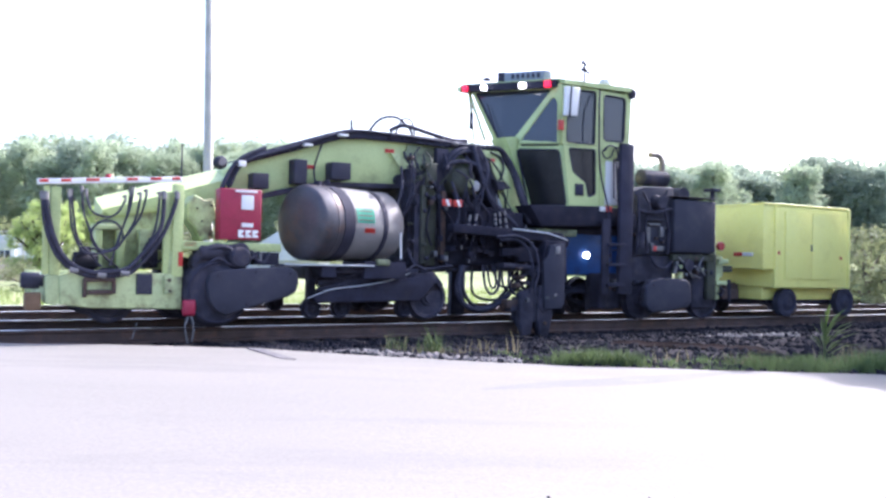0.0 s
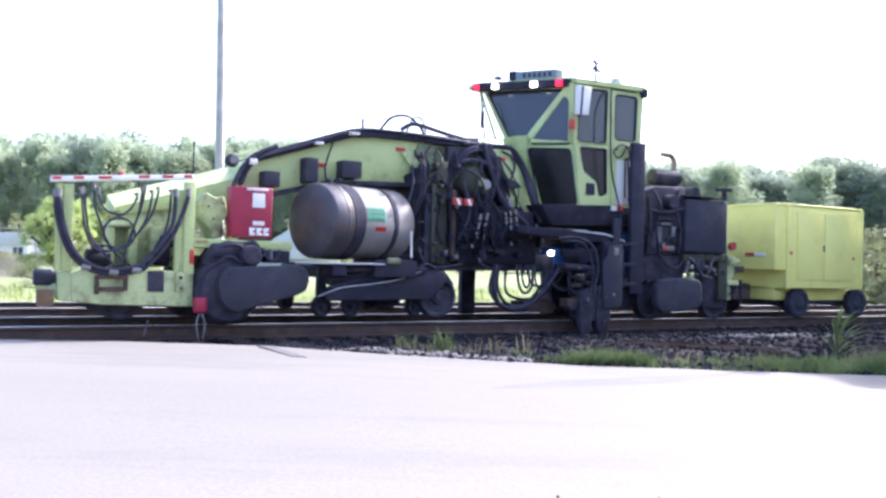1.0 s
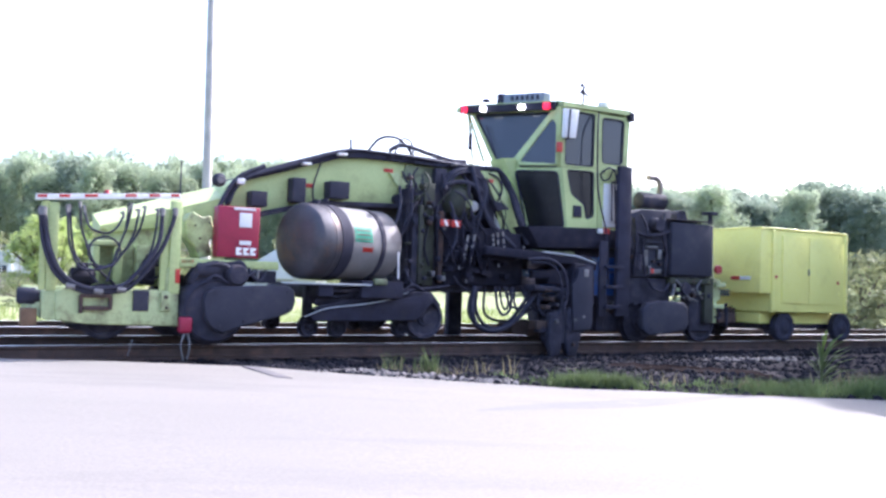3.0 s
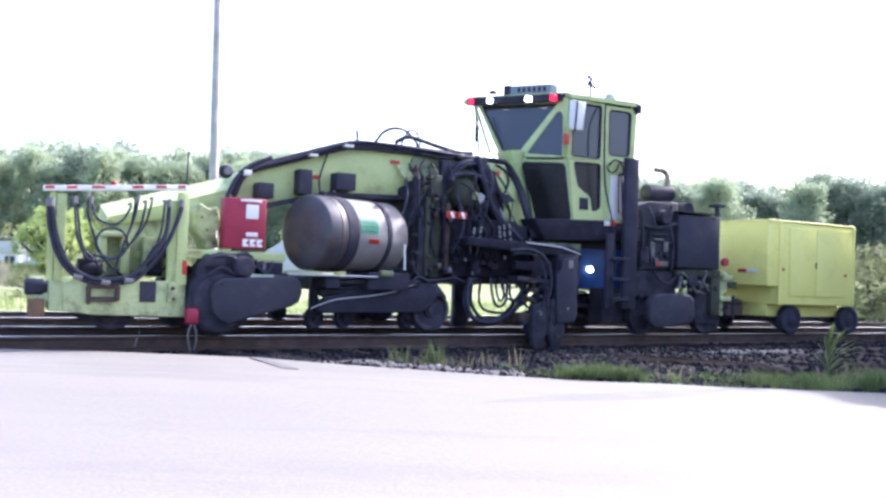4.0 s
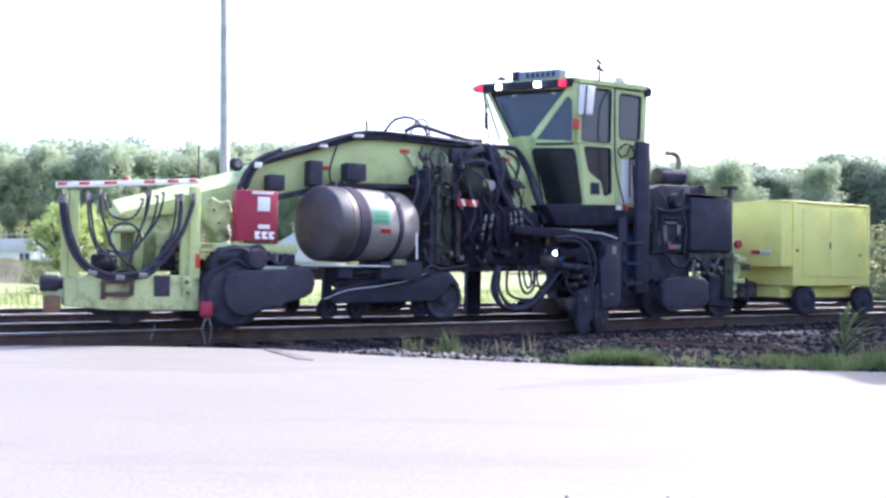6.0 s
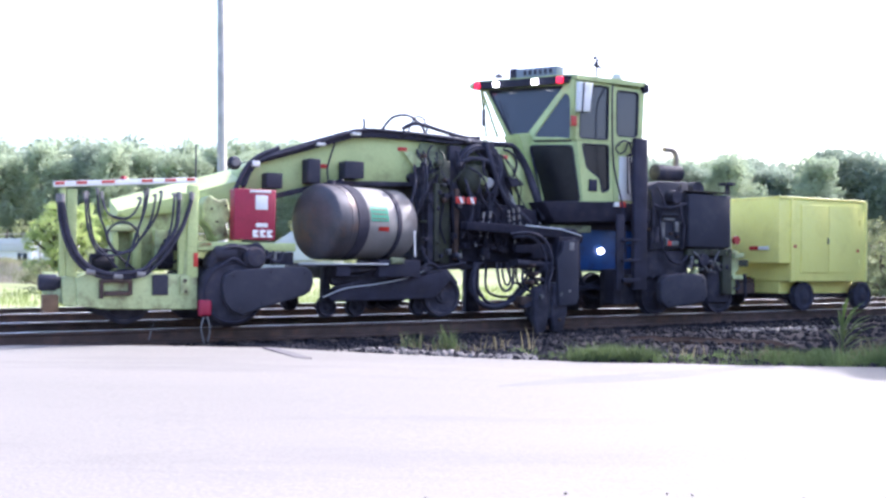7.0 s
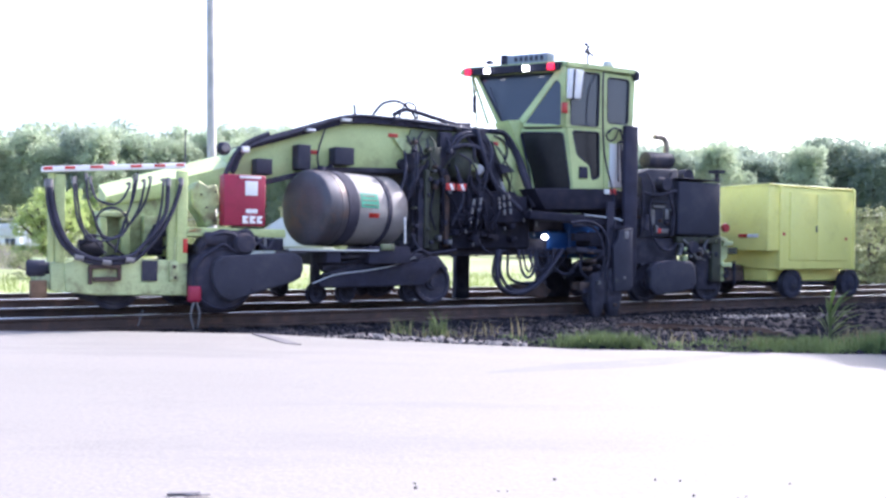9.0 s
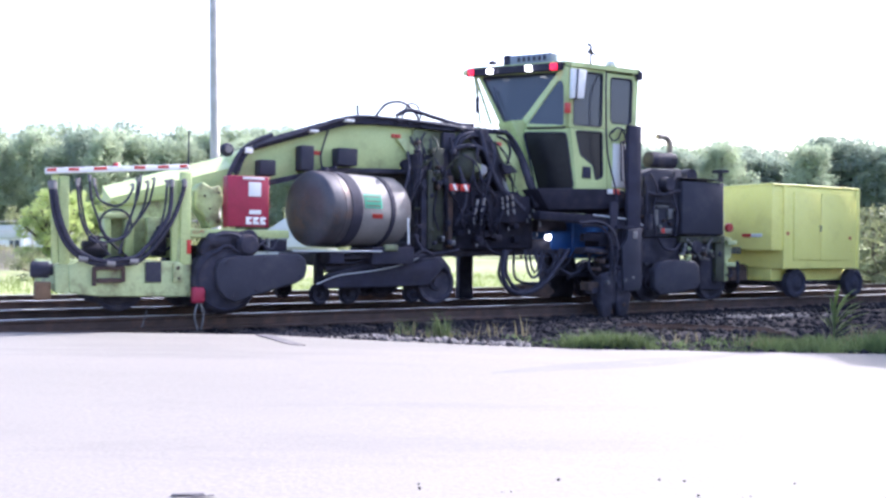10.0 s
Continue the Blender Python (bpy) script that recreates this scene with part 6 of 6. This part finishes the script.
def make_plants():
    rng = random.Random(8)
    spots = []
    for x0, x1, d0, d1, h0, h1, n, m in ((1.12, 1.78, 0.03, 0.35, 0.10, 0.22, 34, 70), (1.85, 2.95, 0.03, 0.2, 0.03, 0.08, 16, 32), (2.0, 2.9, 0.1, 0.6, 0.06, 0.13, 8, 30), (3.75, 4.6, 0.05, 0.3, 0.14, 0.26, 14, 70), (2.9, 4.8, 0.03, 0.8, 0.04, 0.2, 50, 75), (4.8, 9.0, 0.05, 0.9, 0.12, 0.3, 40, 70), (0.5, 1.1, 0.1, 0.5, 0.04, 0.10, 10, 25)):
        for k in range(n):
            x = rng.uniform(x0, x1)
            spots.append((x, road_edge(x) + rng.uniform(d0, d1), 0.08, rng.uniform(h0, h1), m))
    spots += [(-0.08, 9.15, 0.05, 0.3, 50), (-0.12, 9.3, 0.1, 0.2, 50), (-0.5, 9.35, 0.06, 0.25, 30)]
    blades("verge_grass", spots, VERGE, "green roadside grass along the ballast")
    dry = [(-0.45, 9.3, 0.08, 0.24, 16), (-0.3, 9.25, 0.15, 0.13, 30), (0.75, 9.2, 0.05, 0.28, 7), (0.35, 9.4, 0.1, 0.2, 20), (4.1, 8.7, 0.2, 0.25, 110), (4.5, 8.6, 0.25, 0.22, 130), (5.6, 8.9, 0.3, 0.3, 130), (3.0, 8.6, 0.1, 0.2, 20), (2.2, 8.8, 0.1, 0.2, 20), (0.0, 9.1, 0.15, 0.12, 36)]
    for k in range(150):
        q = TRACK @ Vector((rng.uniform(1.0, 22), rng.uniform(2.1, 2.75), 0))
        dry.append((q.x, q.y, 0.12, rng.uniform(0.05, 0.14), 16))
    blades("dry_weeds", dry, DRYGRASS, "straw-coloured dry weeds in the ballast", 4)
    low = []
    for k in range(70):
        x = rng.uniform(0.5, 9)
        e = road_edge(x)
        low.append((x, e + rng.uniform(0.5, 0.6 + 0.35 * x), 0.1, rng.uniform(0.05, 0.12), 16))
    blades("ballast_weeds", low, VERGE, "sparse low weeds in the dark ballast", 9)
    far = []
    for k in range(420):
        lx, ly = rng.uniform(-6, 34), rng.uniform(6.6, 16)
        p = TRACK @ Vector((lx, ly, 0))
        far.append((p.x, p.y, 0.5, rng.uniform(0.15, 0.4), 40))
    blades("meadow_grass", far, MEADOW, "bright yellow-green meadow grass behind the tracks", 6)
    for nm, mt, lb, sd in (("bank_weeds", SHRUB, "grey-green weeds on the sandy bank", 15), ("bank_straw", DRYGRASS, "pale dry grass on the sandy bank", 16)):
        blades(nm, [(rng.uniform(-21, -14.5), rng.uniform(31.8, 35.5), 0.3, rng.uniform(0.12, 0.34), 60) for k in range(60)], mt, lb, sd, bank_z)
    # broad-leaved weed by the verge
    wx, wy = 4.05, 9.35
    root = tagged(empty("weed", pose(wx, wy, ground_z(wx, wy) - 0.02)), "tall broad-leaved green weed by the track", "weed")
    for k in range(22):
        a, h, r = k * 2.4, 0.10 + 0.02 * k, 0.26 - 0.007 * k
        stem = Vector((0, 0, h * 0.6))
        tip = Vector((math.cos(a) * r * 1.2 + 0.12, math.sin(a) * r, h + 0.10 + 0.05 * math.sin(k * 1.7)))
        side = Vector((-math.sin(a), math.cos(a), 0)) * 0.02
        bm = bmesh.new()
        mid = stem.lerp(tip, 0.5) + Vector((0, 0, 0.05))
        v = [bm.verts.new(p) for p in (stem, mid - side, tip, mid + side, mid + Vector((0, 0, -0.012)))]
        for i, j in ((0, 1), (1, 2), (2, 3), (3, 0)):
            bm.faces.new((v[i], v[j], v[4]))
        # last leaves take the GRASS colour to imitate backlit tips
        part("leaf", bm, GRASS if k > 18 else VERGE, root)
    part("stem", rod((0, 0, 0), (0.02, 0, 0.55), 0.012, 6), VERGE, root)


def stone_mesh(seed):
    rng = random.Random(seed)
    bm = bmesh.new()
    bmesh.ops.create_icosphere(bm, subdivisions=1, radius=1)
    for v in bm.verts:
        v.co *= rng.uniform(0.65, 1.15)
    return bm


def make_ballast():
    """Crushed stone in and beside the tracks; the nearer shoulder coarse and dark."""
    base = []
    for s in range(6):
        bm = stone_mesh(s)
        bm.verts.ensure_lookup_table()
        base.append(([v.co.copy() for v in bm.verts], [[v.index for v in f.verts] for f in bm.faces]))
        bm.free()
    rng = random.Random(2)
    vs, fs = [], []
    def stone(p, r):
        co, fa = base[rng.randrange(6)]
        m = Euler((rng.uniform(0, 6), rng.uniform(0, 6), rng.uniform(0, 6))).to_matrix()
        k = len(vs)
        vs.extend([p + (m @ c) * r for c in co])
        fs.extend([[k + i for i in f] for f in fa])
    for _ in range(9000):
        lx, ly = rng.uniform(-2, 20), rng.uniform(-0.75, 5.6)
        if rng.random() < 0.35:
            ly = rng.uniform(-0.9, 0.1)
        p = TRACK @ Vector((lx, ly, 0))
        p.z = ground_z(p.x, p.y) + rng.uniform(-0.01, 0.03)
        stone(p, rng.uniform(0.02, 0.045))
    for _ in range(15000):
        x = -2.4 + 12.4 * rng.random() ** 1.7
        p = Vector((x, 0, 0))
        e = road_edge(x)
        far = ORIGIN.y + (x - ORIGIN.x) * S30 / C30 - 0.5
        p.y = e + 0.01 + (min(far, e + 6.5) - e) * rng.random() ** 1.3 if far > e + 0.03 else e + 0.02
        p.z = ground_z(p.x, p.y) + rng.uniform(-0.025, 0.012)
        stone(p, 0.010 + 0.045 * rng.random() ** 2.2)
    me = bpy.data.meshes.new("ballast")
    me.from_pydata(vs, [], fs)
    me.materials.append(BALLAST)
    # rusty brown stones between the tracks, their colour lifted for sunlight
    vs.clear()
    fs.clear()
    for _ in range(3600):
        q = TRACK @ Vector((rng.uniform(-3, 22), rng.uniform(1.85, 3.05), 0))
        q.z = ground_z(q.x, q.y) + rng.uniform(-0.01, 0.03)
        stone(q, rng.uniform(0.02, 0.045))
    brown = bpy.data.meshes.new("brown_stones")
    brown.from_pydata(vs, [], fs)
    brown.materials.append(BROWNSTONE)
    tagged(new("brown_stones", brown), "rusty brown stones between the tracks, coloured as if sunlit", "gravel", kind="stuff")
    # stones along the road's edge with sunlight put into their paler colour
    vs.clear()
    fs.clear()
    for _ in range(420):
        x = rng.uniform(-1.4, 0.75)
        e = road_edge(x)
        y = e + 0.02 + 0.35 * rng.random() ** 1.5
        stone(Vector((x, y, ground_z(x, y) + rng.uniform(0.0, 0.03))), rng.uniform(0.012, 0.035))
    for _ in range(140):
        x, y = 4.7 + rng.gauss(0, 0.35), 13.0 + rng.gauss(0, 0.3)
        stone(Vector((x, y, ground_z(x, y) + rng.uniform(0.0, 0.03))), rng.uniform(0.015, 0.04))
    pale = bpy.data.meshes.new("sunlit_stones")
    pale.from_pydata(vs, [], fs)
    pale.materials.append(SUNLIT_STONE)
    tagged(new("sunlit_stones", pale), "loose stones at the road's edge, coloured pale as if sunlit", "gravel", kind="stuff")
    tagged(new("ballast", me), "dark grey crushed stone ballast", "gravel", kind="stuff")


def bank_z(xx, yy):
    e = step(31.5, 34.2, yy) * step(37.1, 35.0, yy) * step(-14.0, -16.6, xx) * step(-24, -22, xx)
    return ground_z(xx, yy) - 0.03 + (0.70 + 0.18 * noise.noise((xx * 0.7, yy * 0.7, 1))) * e + 0.05 * noise.noise((xx * 3, yy * 3, 2)) * e


def make_far_things():
    # utility pole
    x, y = -7.75, 29.0
    pole = tagged(empty("utility_pole", pose(x, y, ground_z(x, y))), "tall grey wooden utility pole behind the tracks", "utility pole")
    part("shaft", lathe([(0, 0.17), (6, 0.145), (13, 0.10), (13, 0)], TO_Z, 16), POLEM, pole)
    # low white house
    h = tagged(empty("house", pose(-22.4, 45, ground_z(-22.4, 45) - 0.1)), "low white sided house with a pale metal roof by the wood", "house")
    part("wall", box(-5, 0.55, 0, 6, 0, 1.14, 0.02), SIDING, h)
    part("roof", prism([(-5.4, 1.12), (0.62, 1.12), (0.58, 1.78), (-5.0, 1.78)], -0.15, 6.4, 0.02), GALV, h, "pale metal roof")
    part("corner_board", box(0.50, 0.62, -0.2, -0.16, 0, 1.76, 0.01), WHITE, h)
    part("wing_wall", box(0.56, 1.75, 0.8, 5, 0, 1.72, 0.02), SIDING, h)
    part("wing_roof", box(0.64, 1.9, 0.6, 5.2, 1.72, 1.80, 0.02), ROOFM, h)
    for a in (-2.4, -0.22):
        w = part("window", box(a, a + 0.5, -0.05, 0.05, 0.60, 1.02, 0.01), DARKWIN, h)
        part("frame", box(a - 0.05, a + 0.55, -0.06, 0.03, 0.54, 0.60, 0.01), SIDING, w)
        part("mullion", box(a + 0.23, a + 0.27, -0.06, -0.045, 0.60, 1.02, 0.004), SIDING, w)
    # sandy bank before the house
    bm = bmesh.new()
    xs = [-24 + 0.35 * i for i in range(29)]
    ys = [31.5 + 0.4 * j for j in range(15)]
    grid = [[bm.verts.new((xx, yy, bank_z(xx, yy))) for xx in xs] for yy in ys]
    for j in range(len(ys) - 1):
        for i in range(len(xs) - 1):
            bm.faces.new((grid[j][i], grid[j][i + 1], grid[j + 1][i + 1], grid[j + 1][i]))
    bank = part("earth_bank", bm, SAND)
    tagged(bank, "low bank of bare sandy soil before the house", "bank", kind="structure")
    # white gabled shed
    s = tagged(empty("shed", pose(-8.8, 44, ground_z(-8.8, 44) - 0.1)), "white shed with a bright metal roof", "shed")
    part("wall", box(-1.4, 2.6, 0, 4, 0, 0.9, 0.02), GALV, s)
    part("roof", prism([(-1.7, 0.85), (2.9, 0.85), (0.6, 2.3)], -0.3, 4.3, 0.02), GALV, s)
    # thin pole and fence wire at the meadow's edge
    p = tagged(empty("fence_post", pose(-18.6, 39, ground_z(-18.6, 39))), "thin grey post with wires", "post")
    part("shaft", rod((0, 0, 0), (0, 0, 2.4), 0.05, 8), POLEM, p)
    for z in (1.5, 1.95):
        part("wire", rod((-14, 0, z), (9, 0, z - 0.1), 0.018, 5), POLEM, p)
    # old split timber left in the verge
    x, y, half = 2.85, 10.45, 1.05
    t = tagged(empty("old_tie", pose(x, y, ground_z(x, y) - 0.03, 12, 0, -23)), "rotten brown timber tie lying in the verge", "timber")
    rng = random.Random(19)
    bm = bmesh.new()
    rings = []
    for k in range(22):
        u = -half + 2 * half * k / 21
        drop = 0.05 * step(0.75, 1.0, abs(u) / half)
        rings.append([bm.verts.new((u + rng.uniform(-0.015, 0.015), py + rng.uniform(-0.014, 0.014), pz + rng.uniform(-0.016, 0.01) - (drop if pz > 0 else 0))) for py, pz in ((-0.11, -0.08), (-0.115, 0.03), (-0.09, 0.07), (-0.02, 0.075), (0.04, 0.06), (0.10, 0.07), (0.115, -0.08))])
    for a, b in zip(rings, rings[1:]):
        for k in range(7):
            bm.faces.new((a[k], b[k], b[(k + 1) % 7], a[(k + 1) % 7]))
    bm.faces.new(rings[0])
    bm.faces.new(rings[-1][::-1])
    part("timber", bm, ROTTEN, t)


def make_grit():
    rng = random.Random(12)
    x, y = -0.98, 3.28
    scrap = tagged(empty("scrap", pose(x, y, road_z(x, y) + 0.004, 0, 0, 8)), "flat dark strip of scrap lying on the road", "scrap")
    part("strip", box(-0.07, 0.05, -0.012, 0.012, 0, 0.006, 0.002, 1), ROADMARK, scrap)
    part("strip", box(0.0, 0.09, -0.03, -0.018, 0, 0.004, 0.002, 1), ROADMARK, scrap)
    seam = tagged(empty("dark_wedge", Matrix()), "dark tapering wedge on the pale road", "seam", kind="structure")
    for pts in (((-2.03, 9.13), (-1.88, 9.12), (-1.36, 8.20), (-1.52, 8.26)),):
        bm = bmesh.new()
        lo = [bm.verts.new((x, y, road_z(x, y) - 0.01)) for x, y in pts]
        hi = [bm.verts.new((x, y, road_z(x, y) + 0.004)) for x, y in pts]
        k = len(pts)
        bm.faces.new(hi)
        for i in range(k):
            bm.faces.new((lo[i], lo[(i + 1) % k], hi[(i + 1) % k], hi[i]))
        part("wedge_strip", bm, ROADMARK, seam)
    band = tagged(empty("grey_band", Matrix()), "faint grey band across the pale road", "road stain", kind="structure")
    line = smooth_path([(0.3, 6.55, 0.03), (0.8, 6.85, 0.12), (1.39, 7.13, 0.18), (2.1, 7.6, 0.15), (2.55, 7.95, 0.04)], 8)
    bm = bmesh.new()
    top = []
    for q in line:
        w = q.z * (1 + 0.35 * noise.noise((q.x * 2.3, q.y * 2.3, 4)))
        top.append([bm.verts.new((q.x - sg * 0.5 * w, q.y + sg * w, road_top(q.x - sg * 0.5 * w, q.y + sg * w) + 0.001)) for sg in (-1, 1)])
    for a, b in zip(top, top[1:]):
        bm.faces.new((a[0], b[0], b[1], a[1]))
    part("grey_strip", bm, ROADBAND, band)
    stone = mesh_of("pebble", stone_mesh(3), BALLAST)
    for k in range(36):
        x, y = rng.uniform(-0.2, 2.2), rng.uniform(2.9, 3.6)
        s = rng.uniform(0.003, 0.008)
        o = tagged(new("pebble", stone), "small dark pebble on the road", "pebble", "road pebbles")
        o.matrix_world = pose(x, y, road_z(x, y) + s * 0.5, rng.uniform(0, 90), rng.uniform(0, 90), 0) @ Matrix.Diagonal((s, s, s, 1))


def make_butterfly():
    """A small pale yellow butterfly: slim body, feelers, and wings hinged along the body."""
    root = tagged(empty("butterfly", pose(0.1, 2.0, road_z(0.1, 2.0) + 0.012)), "small pale yellow butterfly flying over the road", "butterfly")
    part("body", lathe([(-0.013, 0), (-0.010, 0.0014), (0.0, 0.0022), (0.006, 0.0018), (0.008, 0.0024), (0.011, 0.0016), (0.012, 0)], None, 10), GREASE, root, "dark slim body")
    for sgn in (-1, 1):
        part("feeler", rod((0.011, 0, 0.001), (0.021, sgn * 0.006, 0.006), 0.0004, 5), GREASE, root)
    wings = []
    for sgn in (-1, 1):
        bm = bmesh.new()
        rim = [(0.006, 0.001), (0.016, 0.014), (0.019, 0.027), (0.013, 0.030), (0.002, 0.024), (-0.004, 0.021), (-0.014, 0.024), (-0.019, 0.017), (-0.015, 0.006), (-0.006, 0.001)]
        mid = bm.verts.new((0.0, sgn * 0.013, 0.0012))
        vs = [bm.verts.new((x, sgn * y, 0.0004 * math.sin(y * 200))) for x, y in rim]
        for i in range(len(vs)):
            bm.faces.new((mid, vs[i], vs[(i + 1) % len(vs)]))
        bmesh.ops.solidify(bm, geom=bm.faces[:], thickness=0.0005)
        wings.append((part("wing", bm, WING, root, "pale yellow wing"), sgn))
    return root, wings


make_ground()
make_road()
make_grit()
machine, head, hose_loop = make_machine()
make_cart()
butterfly, wings = make_butterfly()
make_far_things()
make_trees()
make_plants()
make_ballast()
make_track("track_near", 0.0, -40, 160, "railway track with whitened rail heads on dark ties")
make_track("track_far", 3.3, -40, 160, "second railway track behind the machine")


def motions():
    walk(head, [
        (0, pose(0.000, 0, 0)),
    (0.2, pose(0.090, 0, 0)),
    (0.4, pose(0.460, 0, 0)),
    (0.6, pose(0.760, 0, 0)),
    (0.8, pose(1.030, 0, 0)),
    (1, pose(0.870, 0, 0)),
    (1.2, pose(0.340, 0, 0)),
    (1.4, pose(-0.020, 0, 0)),
    (1.6, pose(-0.070, 0, 0)),
    (1.8, pose(0.020, 0, 0)),
    (2, pose(0.160, 0, 0)),
    (2.2, pose(0.300, 0, 0)),
    (2.4, pose(0.690, 0, 0)),
    (2.6, pose(0.720, 0, 0)),
    (3.8, pose(0.110, 0, 0)),
    (4, pose(0.160, 0, 0)),
    (4.2, pose(0.140, 0, 0)),
    (4.4, pose(0.410, 0, 0)),
    (4.6, pose(0.290, 0, 0)),
    (4.8, pose(0.090, 0, 0)),
    (5, pose(0.210, 0, 0)),
    (5.2, pose(0.410, 0, 0)),
    (5.4, pose(0.450, 0, 0)),
    (5.6, pose(0.810, 0, 0)),
    (5.7, pose(0.920, 0, 0)),
    (6.8, pose(-0.170, 0, 0)),
    (7, pose(-0.010, 0, 0)),
    (7.2, pose(0.140, 0, 0)),
    (7.4, pose(0.160, 0, 0)),
    (7.6, pose(0.330, 0, 0)),
    (7.8, pose(0.420, 0, 0)),
    (8, pose(0.520, 0, 0)),
    (8.2, pose(0.600, 0, 0)),
    (8.4, pose(0.720, 0, 0)),
    (8.6, pose(0.910, 0, 0)),
    (8.8, pose(0.940, 0, 0)),
    (9, pose(1.190, 0, 0)),
    (9.2, pose(1.380, 0, 0)),
    (9.4, pose(1.360, 0, 0)),
    (9.6, pose(1.260, 0, 0)),
    (9.8, pose(1.290, 0, 0)),
    (10, pose(1.290, 0, 0)),
    ])
    walk(hose_loop, [
        (0, pose(0.000, 0, 0)),
    (0.2, pose(0.041, 0, 0)),
    (0.4, pose(0.207, 0, 0)),
    (0.6, pose(0.342, 0, 0)),
    (0.8, pose(0.464, 0, 0)),
    (1, pose(0.392, 0, 0)),
    (1.2, pose(0.153, 0, 0)),
    (1.4, pose(-0.009, 0, 0)),
    (1.6, pose(-0.032, 0, 0)),
    (1.8, pose(0.009, 0, 0)),
    (2, pose(0.072, 0, 0)),
    (2.2, pose(0.135, 0, 0)),
    (2.4, pose(0.310, 0, 0)),
    (2.6, pose(0.324, 0, 0)),
    (3.8, pose(0.050, 0, 0)),
    (4, pose(0.072, 0, 0)),
    (4.2, pose(0.063, 0, 0)),
    (4.4, pose(0.184, 0, 0)),
    (4.6, pose(0.131, 0, 0)),
    (4.8, pose(0.041, 0, 0)),
    (5, pose(0.095, 0, 0)),
    (5.2, pose(0.184, 0, 0)),
    (5.4, pose(0.203, 0, 0)),
    (5.6, pose(0.365, 0, 0)),
    (5.7, pose(0.414, 0, 0)),
    (6.8, pose(-0.077, 0, 0)),
    (7, pose(-0.005, 0, 0)),
    (7.2, pose(0.063, 0, 0)),
    (7.4, pose(0.072, 0, 0)),
    (7.6, pose(0.149, 0, 0)),
    (7.8, pose(0.189, 0, 0)),
    (8, pose(0.234, 0, 0)),
    (8.2, pose(0.270, 0, 0)),
    (8.4, pose(0.324, 0, 0)),
    (8.6, pose(0.410, 0, 0)),
    (8.8, pose(0.423, 0, 0)),
    (9, pose(0.535, 0, 0)),
    (9.2, pose(0.621, 0, 0)),
    (9.4, pose(0.612, 0, 0)),
    (9.6, pose(0.567, 0, 0)),
    (9.8, pose(0.581, 0, 0)),
    (10, pose(0.581, 0, 0)),
    ])
    walk(butterfly, [
        (0, pose(0.1, 2.0, road_z(0.1, 2.0) + 0.012, 0, 0, 40)),
        (7.2, pose(0.1, 2.0, road_z(0.1, 2.0) + 0.012, 0, 0, 40)),
        (7.6, pose(0.174, 3.100, 0.432, 0, 10, 20)),
        (7.7, pose(0.463, 3.100, 0.534, 25, 10, 10)),
        (7.8, pose(0.744, 3.100, 0.518, -10, 10, 5)),
        (7.9, pose(0.993, 3.100, 0.496, 35, 10, -10)),
        (8, pose(1.194, 3.100, 0.459, 30, 10, 15)),
        (8.1, pose(1.486, 3.100, 0.475, -15, 10, 0)),
        (8.25, pose(1.924, 3.100, 0.518, 0, 10, 10)),
        (8.6, pose(3.6, 3.3, road_z(3.6, 3.3) + 0.012, 0, 0, 20)),
        (10, pose(3.6, 3.3, road_z(3.6, 3.3) + 0.012, 0, 0, 20)),
    ])
    for wing, sgn in wings:
        flaps = [(0, 60), (7.2, 60)] + [(7.3 + 0.1 * k, 50 if k % 2 else -20) for k in range(13)] + [(8.6, 60), (10, 60)]
        walk(wing, [(t, pose(0, 0, 0.001, sgn * a, 0, 0)) for t, a in flaps])


motions()
